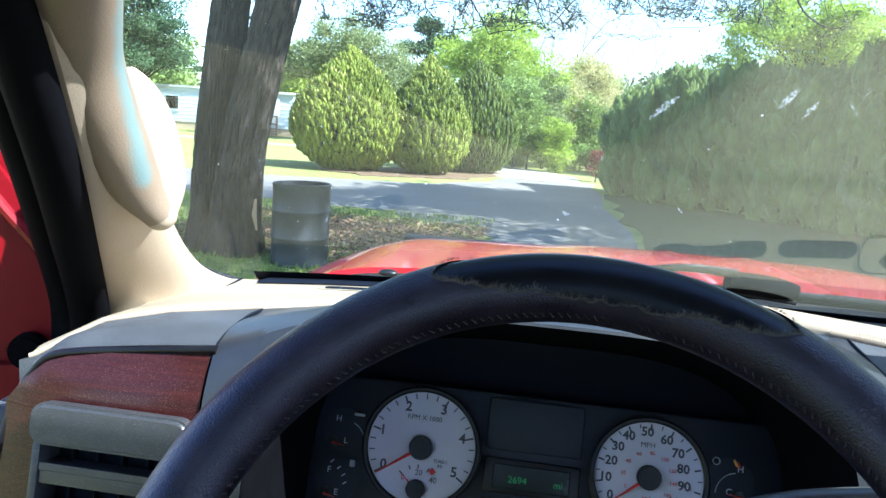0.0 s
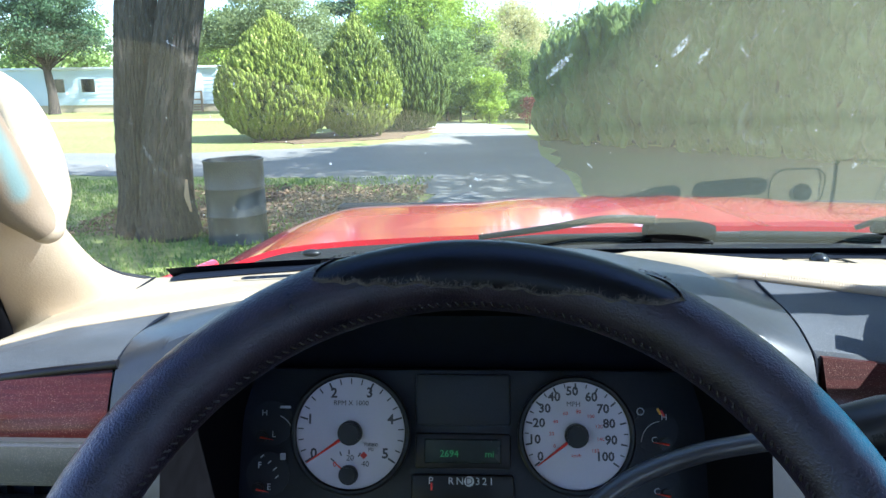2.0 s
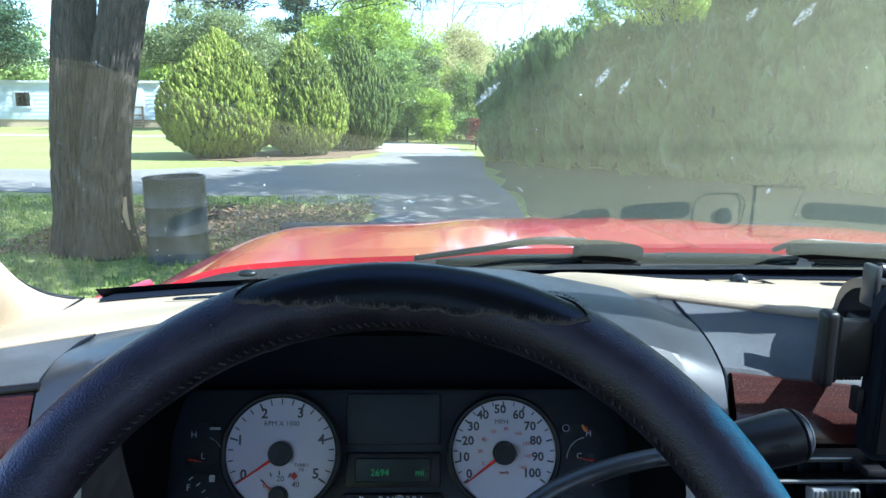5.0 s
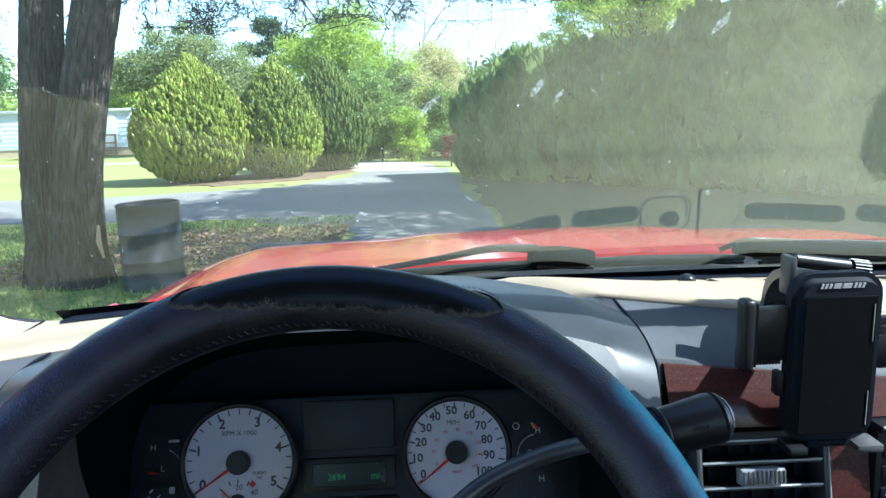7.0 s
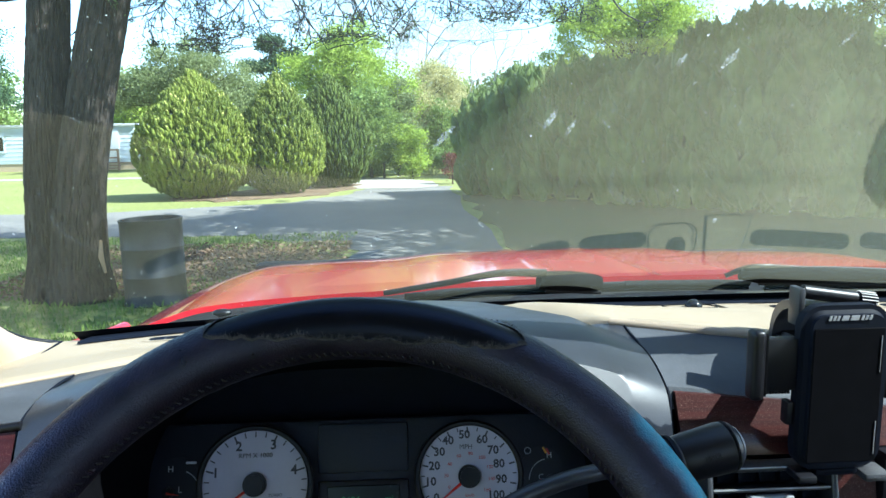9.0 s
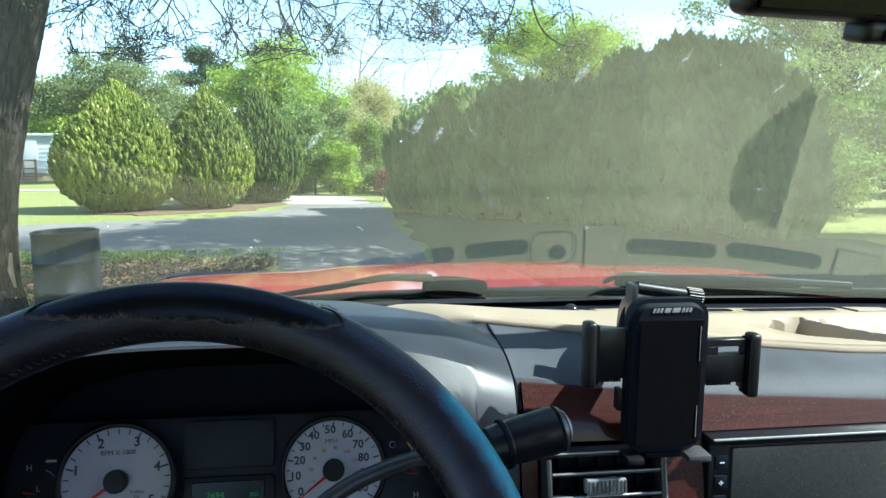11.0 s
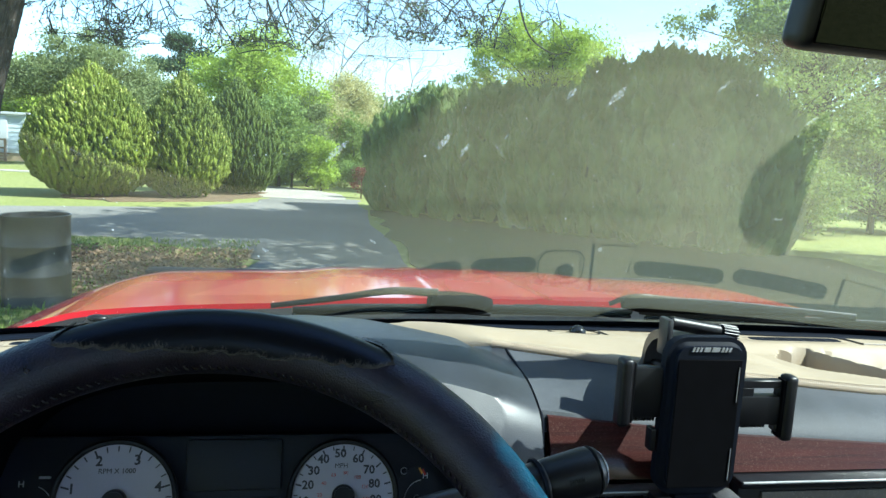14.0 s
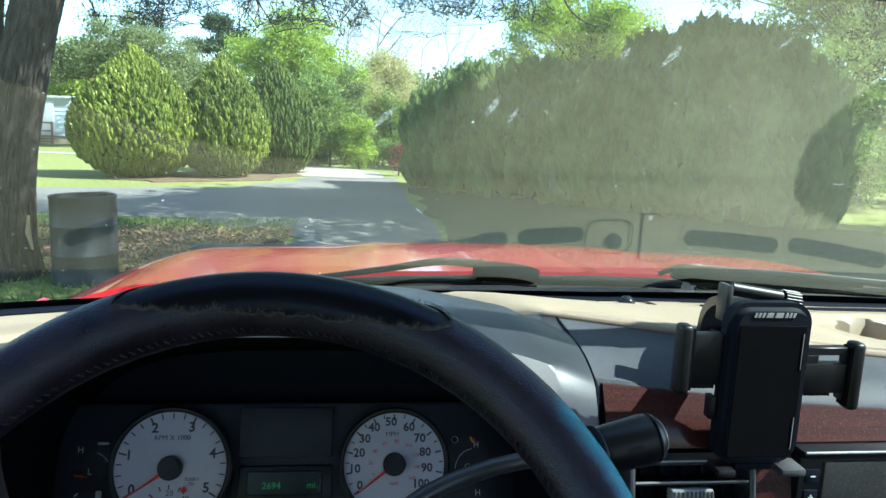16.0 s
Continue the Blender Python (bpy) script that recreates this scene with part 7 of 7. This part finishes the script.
for a, d, L, r, dp in (((-3.10, 7.55, 3.45), (1.0, -0.05, 0.52), 2.6, 0.05, 3), ((-3.0, 7.6, 3.6), (1.0, 0.05, 0.06), 3.0, 0.016, 3), ((-3.1, 7.55, 3.3), (0.8, 0.25, 0.14), 2.0, 0.016, 3), ((-2.7, 7.6, 4.2), (1.0, 0.0, -0.16), 3.6, 0.016, 3), ((-3.7, 7.7, 3.3), (-0.9, 0.1, 0.05), 2.4, 0.035, 3), ((0.3, 7.6, 3.9), (1.0, 0.0, -0.12), 2.0, 0.020, 3), ((1.4, 7.6, 3.9), (1.0, 0.05, -0.2), 1.6, 0.018, 3)):
    branch(Vector(a), Vector(d), L, r, dp, 0.85, 0.12, 3.0, 0.9, tips)
for k in range(44):
    x = lerp(-3.1, 2.2, (k + rs.rand()) / 44)
    branch(Vector((x, rs.uniform(7.2, 8.2), rs.uniform(3.5, 3.8))), Vector((rs.normal() * 0.8 + 0.3, rs.normal() * 0.2, -0.6)), rs.uniform(0.6, 1.05) * (1.1 if x < -0.4 else 0.7), 0.012, 3, 0.75, 0.18, 2.75 if x < -0.4 else 3.0, 1.0, tips)
# one long hooked twig hanging by itself
tube(tw, smooth_pts([(2.15, 7.6, 3.75), (2.22, 7.6, 3.35), (2.36, 7.6, 3.05), (2.62, 7.6, 2.90), (2.80, 7.6, 2.93)], 5), [lerp(0.016, 0.005, k / 20) for k in range(21)], 5)
part("branches", bm, TWIG, oak)
part("twigs", tw, TWIG, oak, kind="stuff")
P, D = [], []
for p in tips:
    for _ in range(int(rs.rand() < 0.6)):
        P.append(np.array(p) + rs.normal(size=3) * 0.03)
        D.append(rs.normal(size=3) + np.array([0, 0, -0.4]))
P, D = np.array(P), np.array(D)
link("leaves", leaf_mesh("leaves", P, D, rs.uniform(0.025, 0.05, len(P)), rs.uniform(0.014, 0.03, len(P))), L_BUD, oak, "small young leaves", smooth=False, kind="stuff")

# the crown above the drive: out of view, spread wide to shade drive and trunk
P, D = [], []
for k in range(520):
    cx_ = rs.uniform(-8, 12)
    c = np.array([cx_, rs.uniform(3.5, 12 + max(0, cx_) * 0.55), rs.uniform(5.9, 9.5)])
    P.append(c + rs.normal(size=(70, 3)) * np.array([0.45, 0.45, 0.3]))
    D.append(rs.normal(size=(70, 3)))
P, D = np.concatenate(P), np.concatenate(D)
link("crown", leaf_mesh("crown", P, D, rs.uniform(0.14, 0.24, len(P)), rs.uniform(0.09, 0.16, len(P))), L_BUD, oak, smooth=False, kind="stuff")

# ---- steel drum ----
barrel = thing("steel_drum", "weathered black open-topped steel drum in the grass", "drum", (-2.72, 7.38, 0))
prof = [(r * 1.12, z * 1.03) for r, z in ((0.0, 0.0), (0.286, 0.0), (0.290, 0.01), (0.284, 0.03), (0.284, 0.28), (0.291, 0.295), (0.291, 0.305), (0.284, 0.32), (0.284, 0.57), (0.291, 0.585), (0.291, 0.595), (0.284, 0.61), (0.284, 0.855), (0.292, 0.868), (0.292, 0.882), (0.283, 0.886), (0.276, 0.878), (0.276, 0.02), (0.0, 0.02))]
bm = bmesh.new()
NR = 48
rg = [[bm.verts.new((-2.72 + r * math.cos(2 * math.pi * k / NR), 7.38 + r * math.sin(2 * math.pi * k / NR), z + 0.02 * r * math.cos(2 * math.pi * k / NR))) for k in range(NR)] if r else [bm.verts.new((-2.72, 7.38, z))] for r, z in prof]
for a, b in zip(rg, rg[1:]):
    for k in range(NR):
        j = (k + 1) % NR
        if len(a) == 1:
            bm.faces.new((a[0], b[j], b[k]))
        elif len(b) == 1:
            bm.faces.new((a[k], a[j], b[0]))
        else:
            bm.faces.new((a[k], a[j], b[j], b[k]))
part("shell", bm, DRUM, barrel)

# ---- white mobile home ----
SIDING = mat("white_siding", (0.50, 0.57, 0.62), 0.5, var=0.04, scale=2, fine=30, bump=0.1)
SKIRT = mat("tan_skirting", (0.40, 0.31, 0.20), 0.7, var=0.1, scale=3, fine=30, bump=0.1)
ROOF = mat("grey_metal_roof", (0.55, 0.56, 0.57), 0.4, metal=0.3, var=0.06, scale=2, fine=30, bump=0.05)
home = thing("mobile_home", "long white mobile home with a tan skirt and flat roof", "mobile home", (-26, 46, 0))
hx0, hx1, hy, hz = -38.0, -16.1, 44.6, 2.55
part("wall", newbox((hx0, hy, 0.45), (hx1, hy + 5, hz), 0.02), SIDING, home)
part("skirt", newbox((hx0 + 0.05, hy + 0.05, -0.05), (hx1 - 0.05, hy + 4.95, 0.449)), SKIRT, home)
part("roof", newbox((hx0 - 0.15, hy - 0.15, hz + 0.001), (hx1 + 0.15, hy + 5.15, hz + 0.16), 0.04), ROOF, home)
for k in range(1, 9):
    z = 0.45 + k * 0.235
    part("siding_board", newbox((hx0 + 0.02, hy - 0.014, z - 0.02), (hx1 - 0.02, hy - 0.002, z + 0.02), 0.004, 1), SIDING, home, smooth=False)
for x in (-36, -32.0, -26.5, -24.6, -21.0):
    wf = part("window", newbox((x, hy - 0.05, 1.15), (x + 1.0, hy - 0.003, 2.1), 0.01), SIDING, home)
    part("pane", newbox((x + 0.08, hy - 0.056, 1.23), (x + 0.92, hy - 0.051, 2.02)), SCREEN, wf, smooth=False)
    part("sill", newbox((x - 0.05, hy - 0.08, 1.10), (x + 1.05, hy - 0.003, 1.149), 0.005, 1), SIDING, wf, smooth=False)
part("door", newbox((-17.9, hy - 0.06, 0.5), (-17.0, hy - 0.003, 2.4), 0.01), ROOF, home, "pale grey door")
steps = thing("porch_steps", "small brown wooden porch steps with rails", "steps", (-17.3, 43.9, 0), "")
DECK = mat("brown_deck_wood", (0.28, 0.17, 0.11), 0.8, var=0.3, scale=4, fine=40, bump=0.3)
for k in range(3):
    part("tread", newbox((-18.0, 43.35 + k * 0.3, 0.12 + k * 0.15), (-16.7, 43.67 + k * 0.3, 0.17 + k * 0.15)), DECK, steps, smooth=False)
for x in (-18.0, -17.35, -16.7):
    part("post", newbox((x - 0.05, 43.4, 0), (x + 0.05, 43.5, 1.25)), DECK, steps, smooth=False)
for z in (0.7, 1.15):
    part("rail", newbox((-18.0, 43.36, z), (-16.7, 43.40, z + 0.09)), DECK, steps, smooth=False)

# ---- grass and weeds near the drum ----
rs = np.random.RandomState(3)
n = 26000
P = np.stack([rs.uniform(-9.5, -0.9, n), rs.uniform(4.2, 12.6, n), np.zeros(n)], 1)
keep = ~((P[:, 0] > -3.9) & (P[:, 1] > 8.6) & (P[:, 1] < 10.8) & (rs.rand(n) < 0.85)) & ~((P[:, 0] > -1.0 - 0.0 * P[:, 1]) & (P[:, 1] < 12))
P = P[keep]
n = len(P)
D = np.stack([rs.normal(size=n) * 0.35, rs.normal(size=n) * 0.35, np.ones(n)], 1)
GRASS = leafmat("grass_blade", (0.20, 0.27, 0.05), (0.07, 0.13, 0.025), 0.35)
g = link("grass", leaf_mesh("grass", P, D, rs.uniform(0.03, 0.10, n), rs.uniform(0.008, 0.02, n)), GRASS, None, smooth=False)
tagged(g, "rough grass and weeds round the drum and tree", "grass", kind="stuff")
n = 9000
P = np.stack([rs.uniform(-5, -0.9, n), rs.uniform(7.6, 11.5, n), rs.uniform(0.02, 0.05, n)], 1)
D = np.stack([rs.normal(size=n), rs.normal(size=n), rs.normal(size=n) * 0.25], 1)
DRY = leafmat("dry_leaf", (0.26, 0.17, 0.10), (0.10, 0.06, 0.04), 0.1)
g = link("dry_leaves", leaf_mesh("dry_leaves", P, D, rs.uniform(0.04, 0.09, n), rs.uniform(0.02, 0.05, n)), DRY, None, smooth=False)
tagged(g, "scattered dry brown leaves", "leaves", kind="stuff")
# a weedy sapling in front of the home
tree("sapling", (-7.0, 9.6, 0), 1.25, 0.012, [(0, 0, 0.9, 0.25, 0.25, 0.3, 2)], 220, L_OAK, "thin weedy sapling in the rough grass", 61, 0.09, category="sapling", clump=0.12)
